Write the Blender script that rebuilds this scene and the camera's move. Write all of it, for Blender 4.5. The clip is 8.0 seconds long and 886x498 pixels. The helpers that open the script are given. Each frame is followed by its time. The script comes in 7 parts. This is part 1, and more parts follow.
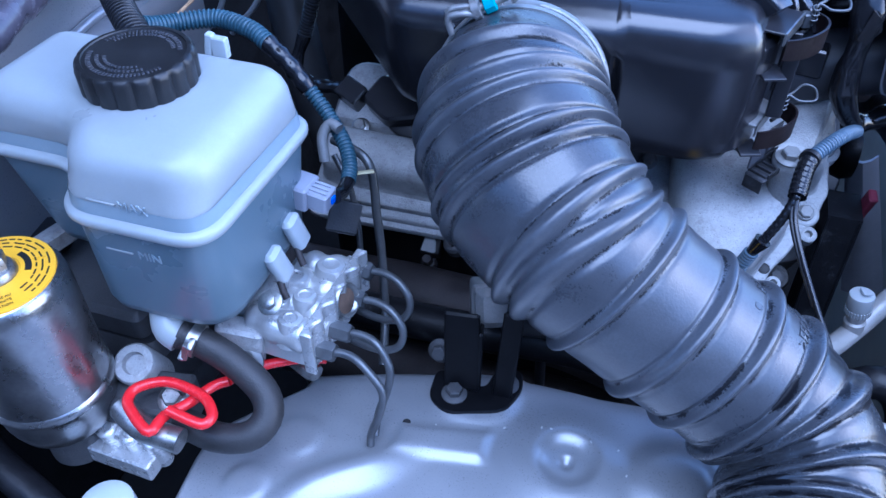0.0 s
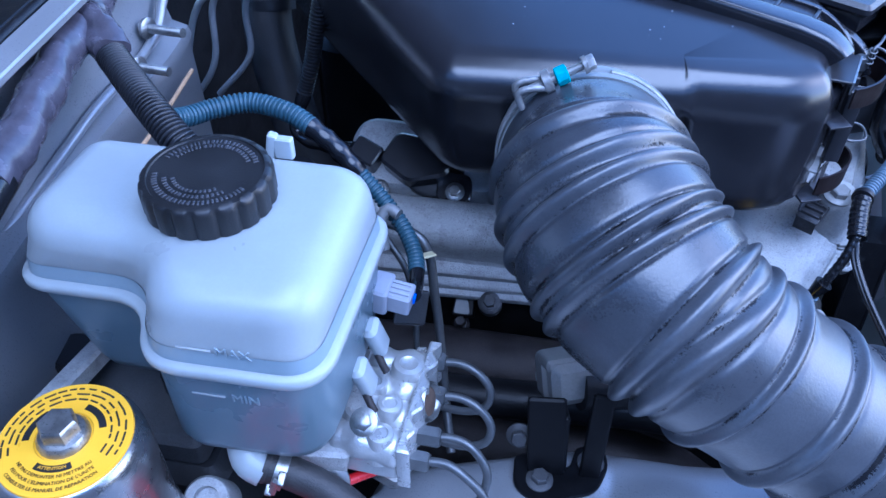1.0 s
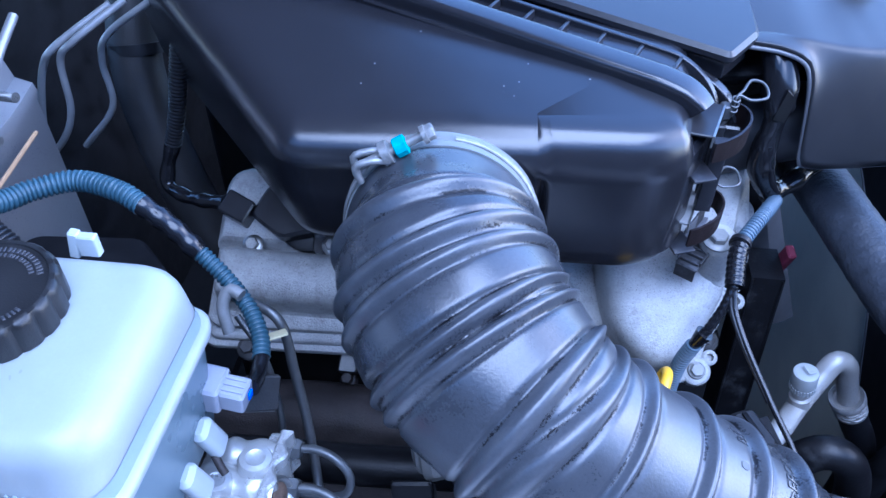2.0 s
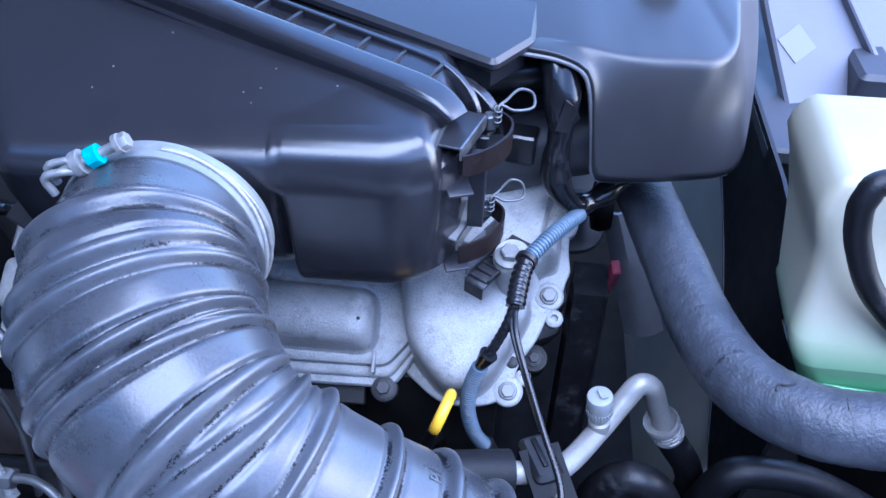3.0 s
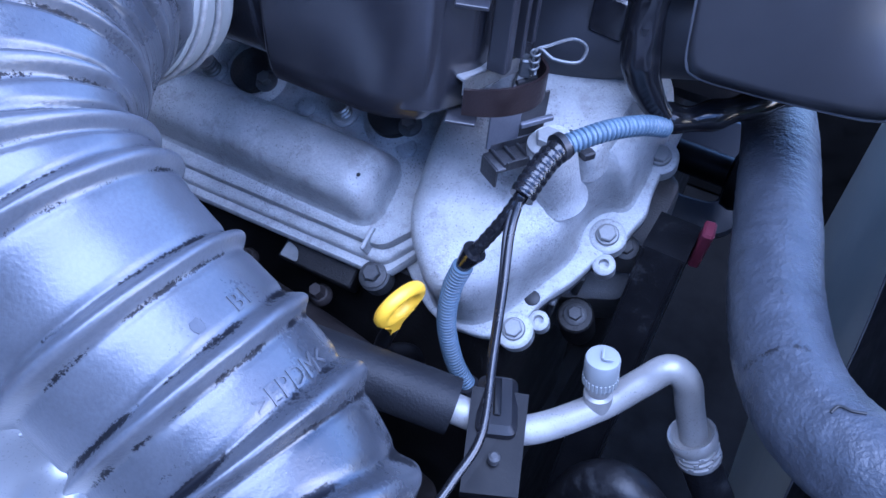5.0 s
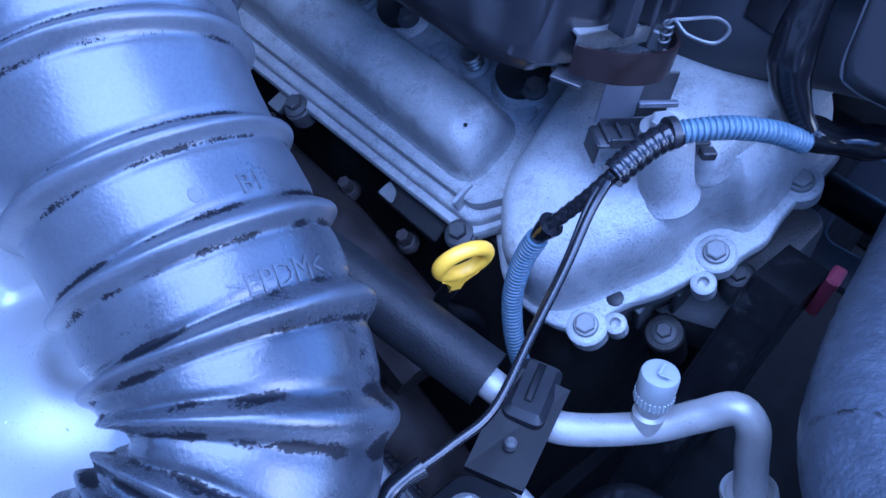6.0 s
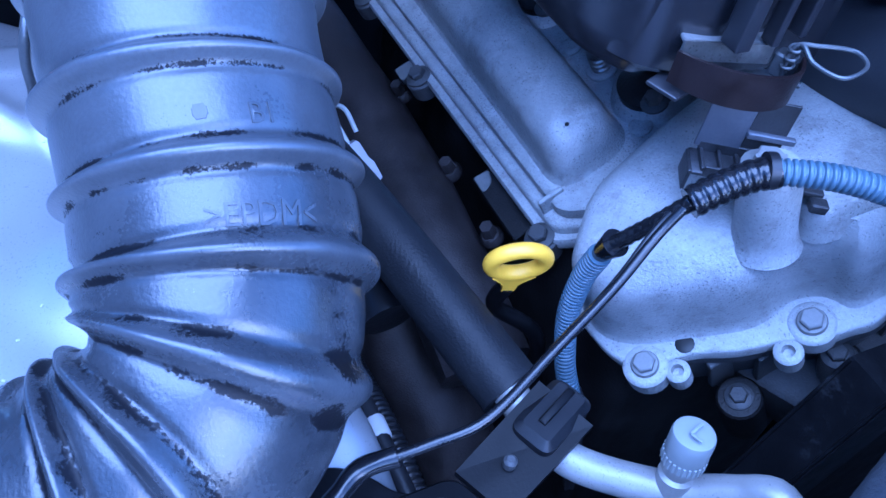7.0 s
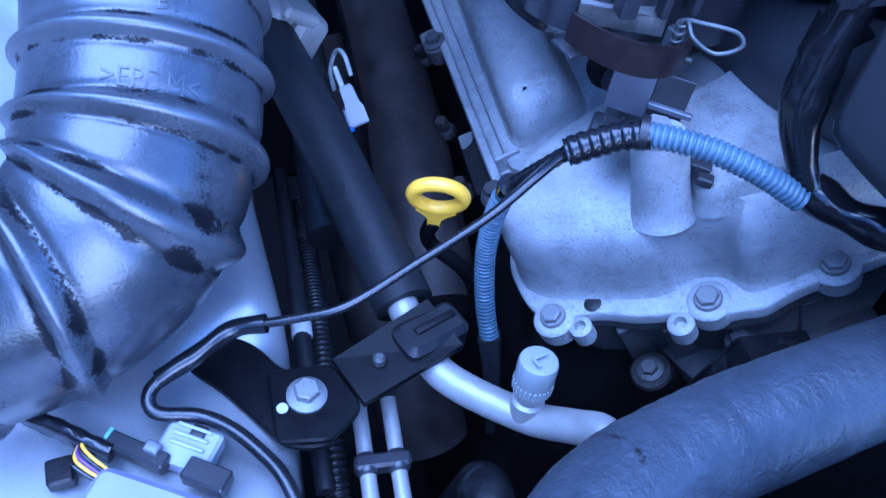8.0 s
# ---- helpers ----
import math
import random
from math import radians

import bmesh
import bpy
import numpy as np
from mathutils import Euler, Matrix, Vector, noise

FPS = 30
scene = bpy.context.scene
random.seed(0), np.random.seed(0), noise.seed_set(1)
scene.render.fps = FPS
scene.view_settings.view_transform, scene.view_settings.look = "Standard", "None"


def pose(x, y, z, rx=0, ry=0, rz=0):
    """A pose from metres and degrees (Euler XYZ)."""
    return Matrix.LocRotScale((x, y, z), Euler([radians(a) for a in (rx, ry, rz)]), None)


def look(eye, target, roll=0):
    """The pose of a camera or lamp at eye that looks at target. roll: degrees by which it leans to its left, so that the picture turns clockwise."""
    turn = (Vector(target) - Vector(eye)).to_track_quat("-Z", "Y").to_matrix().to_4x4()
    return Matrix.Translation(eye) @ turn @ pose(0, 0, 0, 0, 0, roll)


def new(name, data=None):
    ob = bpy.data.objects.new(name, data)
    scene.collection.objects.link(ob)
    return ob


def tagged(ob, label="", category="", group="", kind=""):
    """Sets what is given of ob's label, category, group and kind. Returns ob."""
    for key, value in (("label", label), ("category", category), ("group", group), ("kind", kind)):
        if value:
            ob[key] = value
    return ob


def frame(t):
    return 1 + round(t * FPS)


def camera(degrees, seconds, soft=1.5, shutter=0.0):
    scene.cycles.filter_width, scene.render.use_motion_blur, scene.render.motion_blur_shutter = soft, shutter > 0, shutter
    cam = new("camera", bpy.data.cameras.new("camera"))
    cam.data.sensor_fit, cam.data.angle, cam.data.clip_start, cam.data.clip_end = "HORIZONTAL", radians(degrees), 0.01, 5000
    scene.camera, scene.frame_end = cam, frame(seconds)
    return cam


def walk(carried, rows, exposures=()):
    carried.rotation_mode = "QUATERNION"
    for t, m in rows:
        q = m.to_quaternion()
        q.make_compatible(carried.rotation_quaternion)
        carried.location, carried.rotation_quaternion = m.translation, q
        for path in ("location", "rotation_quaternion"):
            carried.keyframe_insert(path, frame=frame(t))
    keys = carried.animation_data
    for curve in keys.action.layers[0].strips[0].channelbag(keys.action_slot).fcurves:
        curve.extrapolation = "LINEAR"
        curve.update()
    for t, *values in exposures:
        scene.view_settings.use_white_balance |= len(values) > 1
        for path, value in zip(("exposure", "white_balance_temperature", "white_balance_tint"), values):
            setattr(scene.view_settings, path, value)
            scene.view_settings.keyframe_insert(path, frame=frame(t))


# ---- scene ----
cam = camera(58.5, 8.0)
METRES, EYE, TILT, LEAN, TURN = 0.65, 1.25, -43.0, 0.0, 18.0
ROWS = [
    (0.0, 0.0, 0.0, 0.0, 0.0, 0.0, 0.0),
    (0.5, -0.0861, 0.0209, 0.037, -3.31, -0.16, 3.02),
    (1.0, -0.1124, 0.0469, 0.0724, -5.68, -0.37, 5.16),
    (1.2, -0.0981, 0.0503, 0.092, -6.19, -0.71, 5.9),
    (2.3, 0.0213, 0.0707, 0.1217, -9.25, -1.12, 7.71),
    (2.5, 0.0609, 0.0666, 0.1196, -9.37, -1.14, 7.58),
    (3.0, 0.1574, 0.0799, 0.1089, -9.38, -1.05, 7.05),
    (3.5, 0.2158, 0.1437, 0.0911, -8.0, -0.83, 5.02),
    (4.0, 0.2529, 0.2008, 0.0739, -5.01, -0.64, 1.1),
    (4.5, 0.2577, 0.2338, 0.0357, -0.41, -0.75, -4.74),
    (4.7, 0.2796, 0.2241, 0.0243, 2.08, -0.82, -7.17),
    (5.8, 0.3545, 0.2301, 0.0019, 16.07, -4.45, -22.13),
    (6.0, 0.3687, 0.2563, 0.0086, 18.97, -5.53, -24.81),
    (6.5, 0.379, 0.3043, 0.0224, 26.39, -8.81, -30.91),
    (7.0, 0.4103, 0.3036, 0.0273, 34.42, -13.08, -36.28),
    (7.5, 0.463, 0.3116, 0.0529, 42.15, -17.64, -40.27),
    (8.0, 0.5344, 0.3282, 0.0787, 48.48, -21.57, -42.88),
]
walk(cam, [(t, pose(0, 0, EYE, TILT, LEAN, TURN) @ pose(METRES * x, METRES * y, METRES * z, 90 + pitch, roll, yaw)) for t, x, y, z, yaw, pitch, roll in ROWS],
     exposures=[(0.0, 1.75, 4380, 18), (1.0, 1.76, 4330, 18), (2.5, 2.30, 4600, 18), (3.5, 2.38, 4760, 22), (4.5, 2.48, 4680, 23), (5.8, 2.10, 4010, 25), (7.0, 2.03, 3780, 23), (8.0, 2.06, 3790, 23)])

# ---- light: open shade under a clear sky ----
world = bpy.data.worlds.new("sky")
scene.world = world
world.use_nodes = True
wn = world.node_tree.nodes
sky = wn.new("ShaderNodeTexSky")
sky.sky_type, sky.sun_disc = "NISHITA", False
sky.sun_elevation, sky.sun_rotation = radians(32), radians(85)
world.node_tree.links.new(sky.outputs[0], wn["Background"].inputs[0])
wn["Background"].inputs[1].default_value = 0.15
sun = new("sun", bpy.data.lights.new("sun", "SUN"))
sun.data.energy, sun.data.angle, sun.data.color = 1.45, radians(60), (1.0, 0.99, 0.97)
sun.matrix_world = look((0.05, -0.24, 0.97), (0, 0, 0))


# ---- materials ----
def mat(name, base, rough=0.5, metal=0.0, var=0.25, scale=60.0, bump=0.15, fine=900.0, dust=0.0, dust_col=(0.35, 0.36, 0.37), dust_scale=25.0, dust_edge=0.58,
        coat=0.0, spec=0.5, sss=0.0, wear_shade=None, rv=0.22, speck=0.0, speck_col=(0.05, 0.047, 0.045)):
    m = bpy.data.materials.new(name)
    m.use_nodes = True
    nt = m.node_tree
    n, l = nt.nodes, nt.links
    p = n["Principled BSDF"]
    p.inputs["Roughness"].default_value, p.inputs["Metallic"].default_value = rough, metal
    p.inputs["Specular IOR Level"].default_value, p.inputs["Coat Weight"].default_value = spec, coat
    p.inputs["Coat Roughness"].default_value = 0.12
    if sss:
        p.inputs["Subsurface Weight"].default_value, p.inputs["Subsurface Scale"].default_value = sss, 0.012
        p.inputs["Subsurface Radius"].default_value = (1, 1, 1)
    tc = n.new("ShaderNodeTexCoord")

    def noise_tex(sc, detail=4.0, rgh=0.6):
        q = n.new("ShaderNodeTexNoise")
        q.inputs["Scale"].default_value, q.inputs["Detail"].default_value, q.inputs["Roughness"].default_value = sc, detail, rgh
        l.new(tc.outputs["Object"], q.inputs["Vector"])
        return q

    def mix(fac, a, b):
        q = n.new("ShaderNodeMix")
        q.data_type = "RGBA"
        for k, v in ((0, fac), (6, a), (7, b)):
            if isinstance(v, (tuple, list)):
                q.inputs[k].default_value = (*v[:3], 1)
            elif isinstance(v, (int, float)):
                q.inputs[k].default_value = v
            else:
                l.new(v, q.inputs[k])
        return q.outputs[2]

    def ramp(src, a, b):
        q = n.new("ShaderNodeMapRange")
        q.inputs[1].default_value, q.inputs[2].default_value = a, b
        l.new(src, q.inputs[0])
        return q.outputs[0]

    big, small = noise_tex(scale), noise_tex(fine, 3.0)
    dark = tuple(c * (1 - var) for c in base)
    light = tuple(min(1, c * (1 + var)) for c in base)
    col = mix(ramp(big.outputs[0], 0.3, 0.7), dark, light)
    col = mix(ramp(small.outputs[0], 0.35, 0.7), col, mix(0.5, col, dark))
    if dust:
        d1 = noise_tex(dust_scale, 6.0, 0.75)
        k = n.new("ShaderNodeMath")
        k.operation = "MULTIPLY"
        k.inputs[1].default_value = dust
        l.new(ramp(d1.outputs[0], dust_edge, dust_edge + 0.12), k.inputs[0])
        col = mix(k.outputs[0], col, dust_col)
    if speck:
        s1, s2 = noise_tex(1100, 2.0, 0.5), noise_tex(38, 5.0, 0.65)
        k = n.new("ShaderNodeMath")
        k.operation = "MULTIPLY_ADD"
        k.inputs[1].default_value = 0.35
        l.new(s2.outputs[0], k.inputs[0])
        l.new(s1.outputs[0], k.inputs[2])
        g = n.new("ShaderNodeMath")
        g.operation = "MULTIPLY"
        g.inputs[1].default_value = speck
        l.new(ramp(k.outputs[0], 0.80, 0.88), g.inputs[0])
        col = mix(g.outputs[0], col, speck_col)
    if wear_shade:
        # rubbed patches: an attribute of the mesh broken up by noise
        at = n.new("ShaderNodeAttribute")
        at.attribute_name = "wear_shade"
        w1 = noise_tex(680, 8.0, 0.76)
        k = n.new("ShaderNodeMath")
        k.operation = "ADD"
        l.new(at.outputs["Fac"], k.inputs[0])
        l.new(w1.outputs[0], k.inputs[1])
        col = mix(ramp(k.outputs[0], 1.0, 1.04), col, wear_shade)
    l.new(col, p.inputs["Base Color"])
    rr = n.new("ShaderNodeMapRange")
    rr.inputs[1].default_value, rr.inputs[2].default_value = 0.3, 0.7
    rr.inputs[3].default_value, rr.inputs[4].default_value = max(0.03, rough * (1 - rv)), min(1, rough * (1 + rv))
    l.new(big.outputs[0], rr.inputs[0])
    l.new(rr.outputs[0], p.inputs["Roughness"])
    if bump:
        b = n.new("ShaderNodeBump")
        b.inputs["Strength"].default_value, b.inputs["Distance"].default_value = bump, 0.0006
        l.new(small.outputs[0], b.inputs["Height"])
        l.new(b.outputs[0], p.inputs["Normal"])
    return m


M_PLASTIC = mat("black moulded plastic", (0.017, 0.017, 0.0205), 0.22, var=0.12, rv=0.06, bump=0.10, fine=1600, spec=0.85)
M_PLASTIC2 = mat("dark grey satin plastic", (0.022, 0.022, 0.026), 0.30, var=0.10, rv=0.05, bump=0.12, fine=2000)


def rubber_mat(name, clean, dusty, worn):
    """Moulded rubber: a dust film over clean dark rubber, rubbed through along the ribs, with groove shade painted in
    the worn colour.
    """
    m = bpy.data.materials.new(name)
    m.use_nodes = True
    n, l = m.node_tree.nodes, m.node_tree.links
    p = n["Principled BSDF"]
    tc = n.new("ShaderNodeTexCoord")

    def tex(sc, detail, rgh):
        q = n.new("ShaderNodeTexNoise")
        q.inputs["Scale"].default_value, q.inputs["Detail"].default_value, q.inputs["Roughness"].default_value = sc, detail, rgh
        l.new(tc.outputs["Object"], q.inputs["Vector"])
        return q.outputs[0]

    def attr(k):
        q = n.new("ShaderNodeAttribute")
        q.attribute_name = k
        return q.outputs["Fac"]

    def calc(op, a, b):
        q = n.new("ShaderNodeMath")
        q.operation = op
        for k, v in ((0, a), (1, b)):
            if isinstance(v, (int, float)):
                q.inputs[k].default_value = v
            else:
                l.new(v, q.inputs[k])
        return q.outputs[0]

    def ramp(src, a, b, c=0.0, d=1.0):
        q = n.new("ShaderNodeMapRange")
        for k, v in ((1, a), (2, b), (3, c), (4, d)):
            q.inputs[k].default_value = v
        l.new(src, q.inputs[0])
        return q.outputs[0]

    def mix(f, a, b):
        q = n.new("ShaderNodeMix")
        q.data_type = "RGBA"
        l.new(f, q.inputs[0])
        for k, v in ((6, a), (7, b)):
            if isinstance(v, tuple):
                q.inputs[k].default_value = (*v, 1)
            else:
                l.new(v, q.inputs[k])
        return q.outputs[2]

    film = ramp(calc("ADD", attr("dust"), calc("MULTIPLY", calc("ADD", tex(32, 5.0, 0.6), -0.5), 1.5)), 0.0, 1.0)
    grain = tex(900, 3.0, 0.6)
    film = calc("MULTIPLY", film, ramp(grain, 0.3, 0.7, 0.75, 1.1))
    rub_shade = ramp(calc("ADD", attr("wear_shade"), tex(950, 8.0, 0.80)), 1.0, 1.05)
    l.new(mix(rub_shade, mix(film, clean, dusty), worn), p.inputs["Base Color"])
    rough = calc("ADD", ramp(film, 0.0, 1.0, 0.19, 0.30), calc("MULTIPLY", tex(60, 4.0, 0.6), 0.06))
    l.new(calc("ADD", rough, calc("MULTIPLY", rub_shade, 0.25)), p.inputs["Roughness"])
    l.new(ramp(rub_shade, 0.0, 1.0, 0.80, 0.2), p.inputs["Specular IOR Level"])
    b = n.new("ShaderNodeBump")
    b.inputs["Strength"].default_value, b.inputs["Distance"].default_value = 0.16, 0.0006
    l.new(calc("SUBTRACT", grain, calc("MULTIPLY", rub_shade, 0.5)), b.inputs["Height"])
    l.new(b.outputs[0], p.inputs["Normal"])
    return m


M_RUBBER = rubber_mat("grey intake rubber", (0.012, 0.013, 0.016), (0.070, 0.075, 0.087), (0.005, 0.005, 0.007))
M_CUFF = mat("grey cuff rubber", (0.19, 0.20, 0.20), 0.34, var=0.15, bump=0.1)
M_RUBBER2 = mat("black hose rubber", (0.007, 0.007, 0.0085), 0.42, bump=0.3, fine=500, spec=0.35, dust=0.08, dust_scale=30)
M_HOSE = mat("woven coolant hose rubber", (0.050, 0.055, 0.068), 0.40, var=0.3, scale=70, bump=0.9, fine=520, dust=0.6, dust_col=(0.022, 0.022, 0.026), dust_scale=26, dust_edge=0.62, wear_shade=(0.014, 0.014, 0.016))
M_ALU = mat("cast aluminium", (0.41, 0.41, 0.402), 0.50, metal=0.15, var=0.24, scale=45, bump=0.85, fine=800, dust=0.45, dust_col=(0.18, 0.17, 0.16), dust_scale=75, dust_edge=0.52, speck=0.55)
M_ALU2 = mat("machined aluminium casting", (0.60, 0.60, 0.59), 0.28, metal=0.6, var=0.16, scale=110, bump=0.5, fine=700, speck=0.3)
M_STEEL = mat("zinc plated steel", (0.36, 0.36, 0.35), 0.36, metal=0.9, var=0.25, scale=150, bump=0.15, speck=0.5)
M_PIPE = mat("dull steel pipe", (0.13, 0.135, 0.14), 0.42, metal=0.6, var=0.2, scale=120, bump=0.1)
M_ALPIPE = mat("satin aluminium pipe", (0.31, 0.30, 0.285), 0.42, metal=0.3, var=0.10, scale=80, bump=0.15, speck=0.35)
M_PAINT = mat("silver body paint", (0.31, 0.315, 0.325), 0.36, metal=0.40, var=0.07, scale=20, bump=0.03, coat=0.15, speck=0.3)
# Near-black: the shade deep in the bay is put into this colour.
M_DARK = mat("near-black bay depth", (0.003, 0.003, 0.0035), 0.7, var=0.5, scale=30, bump=0.4, spec=0.25)
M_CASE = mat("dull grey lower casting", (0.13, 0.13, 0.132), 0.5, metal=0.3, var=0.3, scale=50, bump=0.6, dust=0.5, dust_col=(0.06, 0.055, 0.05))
# Deep bay shade is put into this darker casting colour.
M_BLOCK = mat("darkened engine casting", (0.012, 0.011, 0.011), 0.5, metal=0.3, var=0.5, scale=40, bump=0.6)
M_SHIELD = mat("sooty brown heat shield", (0.040, 0.034, 0.033), 0.55, metal=0.3, var=0.5, scale=60, bump=0.5, dust=0.5, dust_col=(0.030, 0.026, 0.014), dust_scale=40)
M_BLKMETAL = mat("black painted steel", (0.006, 0.006, 0.007), 0.36, var=0.3, scale=80, bump=0.1, spec=0.14)
M_RES = mat("milky reservoir plastic", (0.33, 0.355, 0.36), 0.34, var=0.07, scale=30, bump=0.05, sss=0.35)
M_RESLOW = mat("milky plastic over brake fluid", (0.135, 0.185, 0.220), 0.30, var=0.06, scale=25, bump=0.05, sss=0.2)
M_CAP = mat("ribbed black cap plastic", (0.014, 0.014, 0.015), 0.42, bump=0.2, fine=1500, dust=0.15)
M_YELLOW = mat("yellow plastic", (0.85, 0.50, 0.02), 0.4, var=0.06, scale=200, bump=0.2)
M_LABEL = mat("yellow warning label", (0.80, 0.43, 0.010), 0.35, var=0.05, bump=0.02)
M_RED = mat("red coated wire", (0.62, 0.015, 0.02), 0.25, var=0.1, scale=120, bump=0.05)
M_BLUE = mat("blue corrugated loom plastic", (0.095, 0.135, 0.18), 0.38, var=0.15, scale=80, bump=0.05)
M_LOOM = mat("black corrugated loom plastic", (0.014, 0.014, 0.0165), 0.4, var=0.2, bump=0.05)
M_TAPE = mat("shiny black loom tape", (0.010, 0.010, 0.012), 0.19, var=0.3, scale=150, bump=0.25, fine=160)
M_STRAP = mat("brown rubber strap", (0.011, 0.006, 0.006), 0.4, var=0.3, scale=120, bump=0.3)
M_WHITE = mat("white nylon", (0.42, 0.455, 0.47), 0.4, var=0.05, bump=0.05)
M_GREY = mat("light grey connector plastic", (0.31, 0.32, 0.37), 0.4, var=0.08, bump=0.05)
M_TURQ = mat("turquoise paint mark", (0.012, 0.36, 0.43), 0.5, var=0.25, scale=300, bump=0.3, fine=500)


def tank_mat(name):
    """Milky plastic, tinted by the green coolant up to its level."""
    m = mat(name, (0.36, 0.34, 0.25), 0.4, var=0.05, scale=20, bump=0.05, sss=0.15)
    n, l = m.node_tree.nodes, m.node_tree.links
    p = n["Principled BSDF"]
    white = p.inputs["Base Color"].links[0].from_socket
    xyz = n.new("ShaderNodeSeparateXYZ")
    l.new(n["Texture Coordinate"].outputs["Object"], xyz.inputs[0])
    r = n.new("ShaderNodeMapRange")
    r.interpolation_type = "SMOOTHSTEP"
    for k, v in ((1, 0.985), (2, 0.928), (3, 0.0), (4, 1.0)):
        r.inputs[k].default_value = v
    l.new(xyz.outputs[2], r.inputs[0])
    q = n.new("ShaderNodeMix")
    q.data_type = "RGBA"
    l.new(r.outputs[0], q.inputs[0])
    l.new(white, q.inputs[6])
    q.inputs[7].default_value = (0.10, 0.36, 0.16, 1)
    l.new(q.outputs[2], p.inputs["Base Color"])
    return m


M_TANK = tank_mat("milky tank plastic over green coolant")
M_BLUEDOT = mat("blue plastic lock", (0.01, 0.12, 0.75), 0.35, bump=0)
M_PANEL = mat("blue grey plastic panel", (0.125, 0.127, 0.155), 0.45, var=0.08, scale=30, bump=0.2)
M_PAPER = mat("white paper label", (0.50, 0.50, 0.50), 0.5, var=0.03, bump=0.02)
M_INK = mat("black print", (0.012, 0.012, 0.012), 0.5, var=0.1, bump=0)
M_GOLD = mat("amber tape", (0.5, 0.33, 0.18), 0.4, bump=0.05)

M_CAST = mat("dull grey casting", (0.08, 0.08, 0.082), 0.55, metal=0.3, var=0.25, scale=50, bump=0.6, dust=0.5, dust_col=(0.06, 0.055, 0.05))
M_RESMID = mat("milky plastic at the fluid line", (0.26, 0.32, 0.36), 0.33, var=0.06, scale=25, bump=0.05, sss=0.3)
M_CAPMARK = mat("worn raised cap lettering", (0.05, 0.05, 0.055), 0.4, bump=0)
M_BRUSH = mat("brushed steel canister", (0.34, 0.34, 0.345), 0.30, metal=0.95, var=0.2, scale=60, bump=0.12, fine=400)
M_CAPGREY = mat("pale grey valve cap plastic", (0.28, 0.29, 0.29), 0.45, var=0.05, bump=0.05)
M_BLUEDK = mat("dark blue corrugated loom plastic", (0.040, 0.085, 0.115), 0.42, var=0.2, bump=0.05)
M_TAPE2 = mat("crinkled purple grey loom tape", (0.075, 0.068, 0.085), 0.25, var=0.35, scale=90, bump=0.6, fine=160)
M_WORN = mat("pale worn zinc sheet", (0.24, 0.24, 0.235), 0.5, metal=0.3, var=0.2, bump=0.2)
M_CREAM = mat("cream plastic", (0.55, 0.50, 0.30), 0.5, bump=0.05)
# Shaded copy of aluminium: the dimness is put into the base colour.
M_SHADEALU = mat("aluminium in a shaded tone", (0.06, 0.06, 0.063), 0.5, metal=0.5, var=0.25, bump=0.4)
M_SHROUD = mat("pale olive grey shroud plastic", (0.56, 0.55, 0.47), 0.5, var=0.12, scale=20, bump=0.2)
M_PLENUM = mat("dark grey plenum casting", (0.040, 0.040, 0.044), 0.5, var=0.2, scale=30, bump=0.3)
M_BONNET = mat("dark bonnet lining", (0.02, 0.02, 0.022), 0.8, var=0.3, scale=20, bump=0.2)
# Hose rubber in a darker tone that stands for shading on raised letters.
M_MARK = mat("rubber lettering, relief shade in colour", (0.058, 0.062, 0.071), 0.26, bump=0)
M_PINK = mat("dusky pink paint", (0.22, 0.04, 0.07), 0.45, var=0.15, bump=0.1)
# Paler than the cover: the rim's highlight is put into its colour.
M_RIM = mat("cover rim plastic, highlight in colour", (0.16, 0.16, 0.17), 0.22, var=0.1, bump=0.05)
M_RISER = mat("blue grey sheet steel", (0.13, 0.135, 0.155), 0.4, metal=0.3, var=0.15, bump=0.15)
M_SHROUDEDGE = mat("dark blue grey shroud plastic", (0.045, 0.047, 0.058), 0.45, var=0.12, scale=25, bump=0.2)
M_COVER = mat("satin cover plastic", (0.026, 0.026, 0.029), 0.34, var=0.10, rv=0.04, bump=0.10, fine=2400, spec=0.6)
M_SLATE = mat("slate grey pipe plastic", (0.045, 0.046, 0.053), 0.45, var=0.12, rv=0.08, bump=0.2)
M_FOAM = mat("matt foam sleeve", (0.011, 0.0115, 0.0135), 0.5, var=0.15, bump=0.4, fine=900, spec=0.25)
M_STICKER = mat("white paper sticker", (0.17, 0.17, 0.17), 0.5, var=0.03, bump=0.02)
M_PALEPIPE = mat("pale zinc pipe", (0.34, 0.345, 0.35), 0.35, metal=0.35, var=0.15, bump=0.1)
M_WEATHER = mat("weathered brown grey hose rubber", (0.026, 0.025, 0.025), 0.55, var=0.3, scale=50, bump=0.4)
# Darker copy of the cast metal, with shade put into its colour.
M_SHADECAST = mat("cast metal in a shaded grey", (0.24, 0.24, 0.24), 0.45, metal=0.35, var=0.16, scale=45, bump=0.45, fine=1700, speck=0.6)
M_PALEWIRE = mat("worn pale zinc wire", (0.30, 0.30, 0.295), 0.42, metal=0.4, var=0.3, scale=200, bump=0.4, fine=600)
M_CABLE = mat("black cable sheath", (0.008, 0.008, 0.010), 0.28, var=0.2, bump=0.1, spec=0.6)
M_CARRIER = mat("worn dark grey steel", (0.065, 0.065, 0.07), 0.38, metal=0.5, var=0.45, scale=160, bump=0.3, speck=0.4)
M_COWL = mat("satin black cowl plastic", (0.009, 0.009, 0.011), 0.45, var=0.15, bump=0.15)
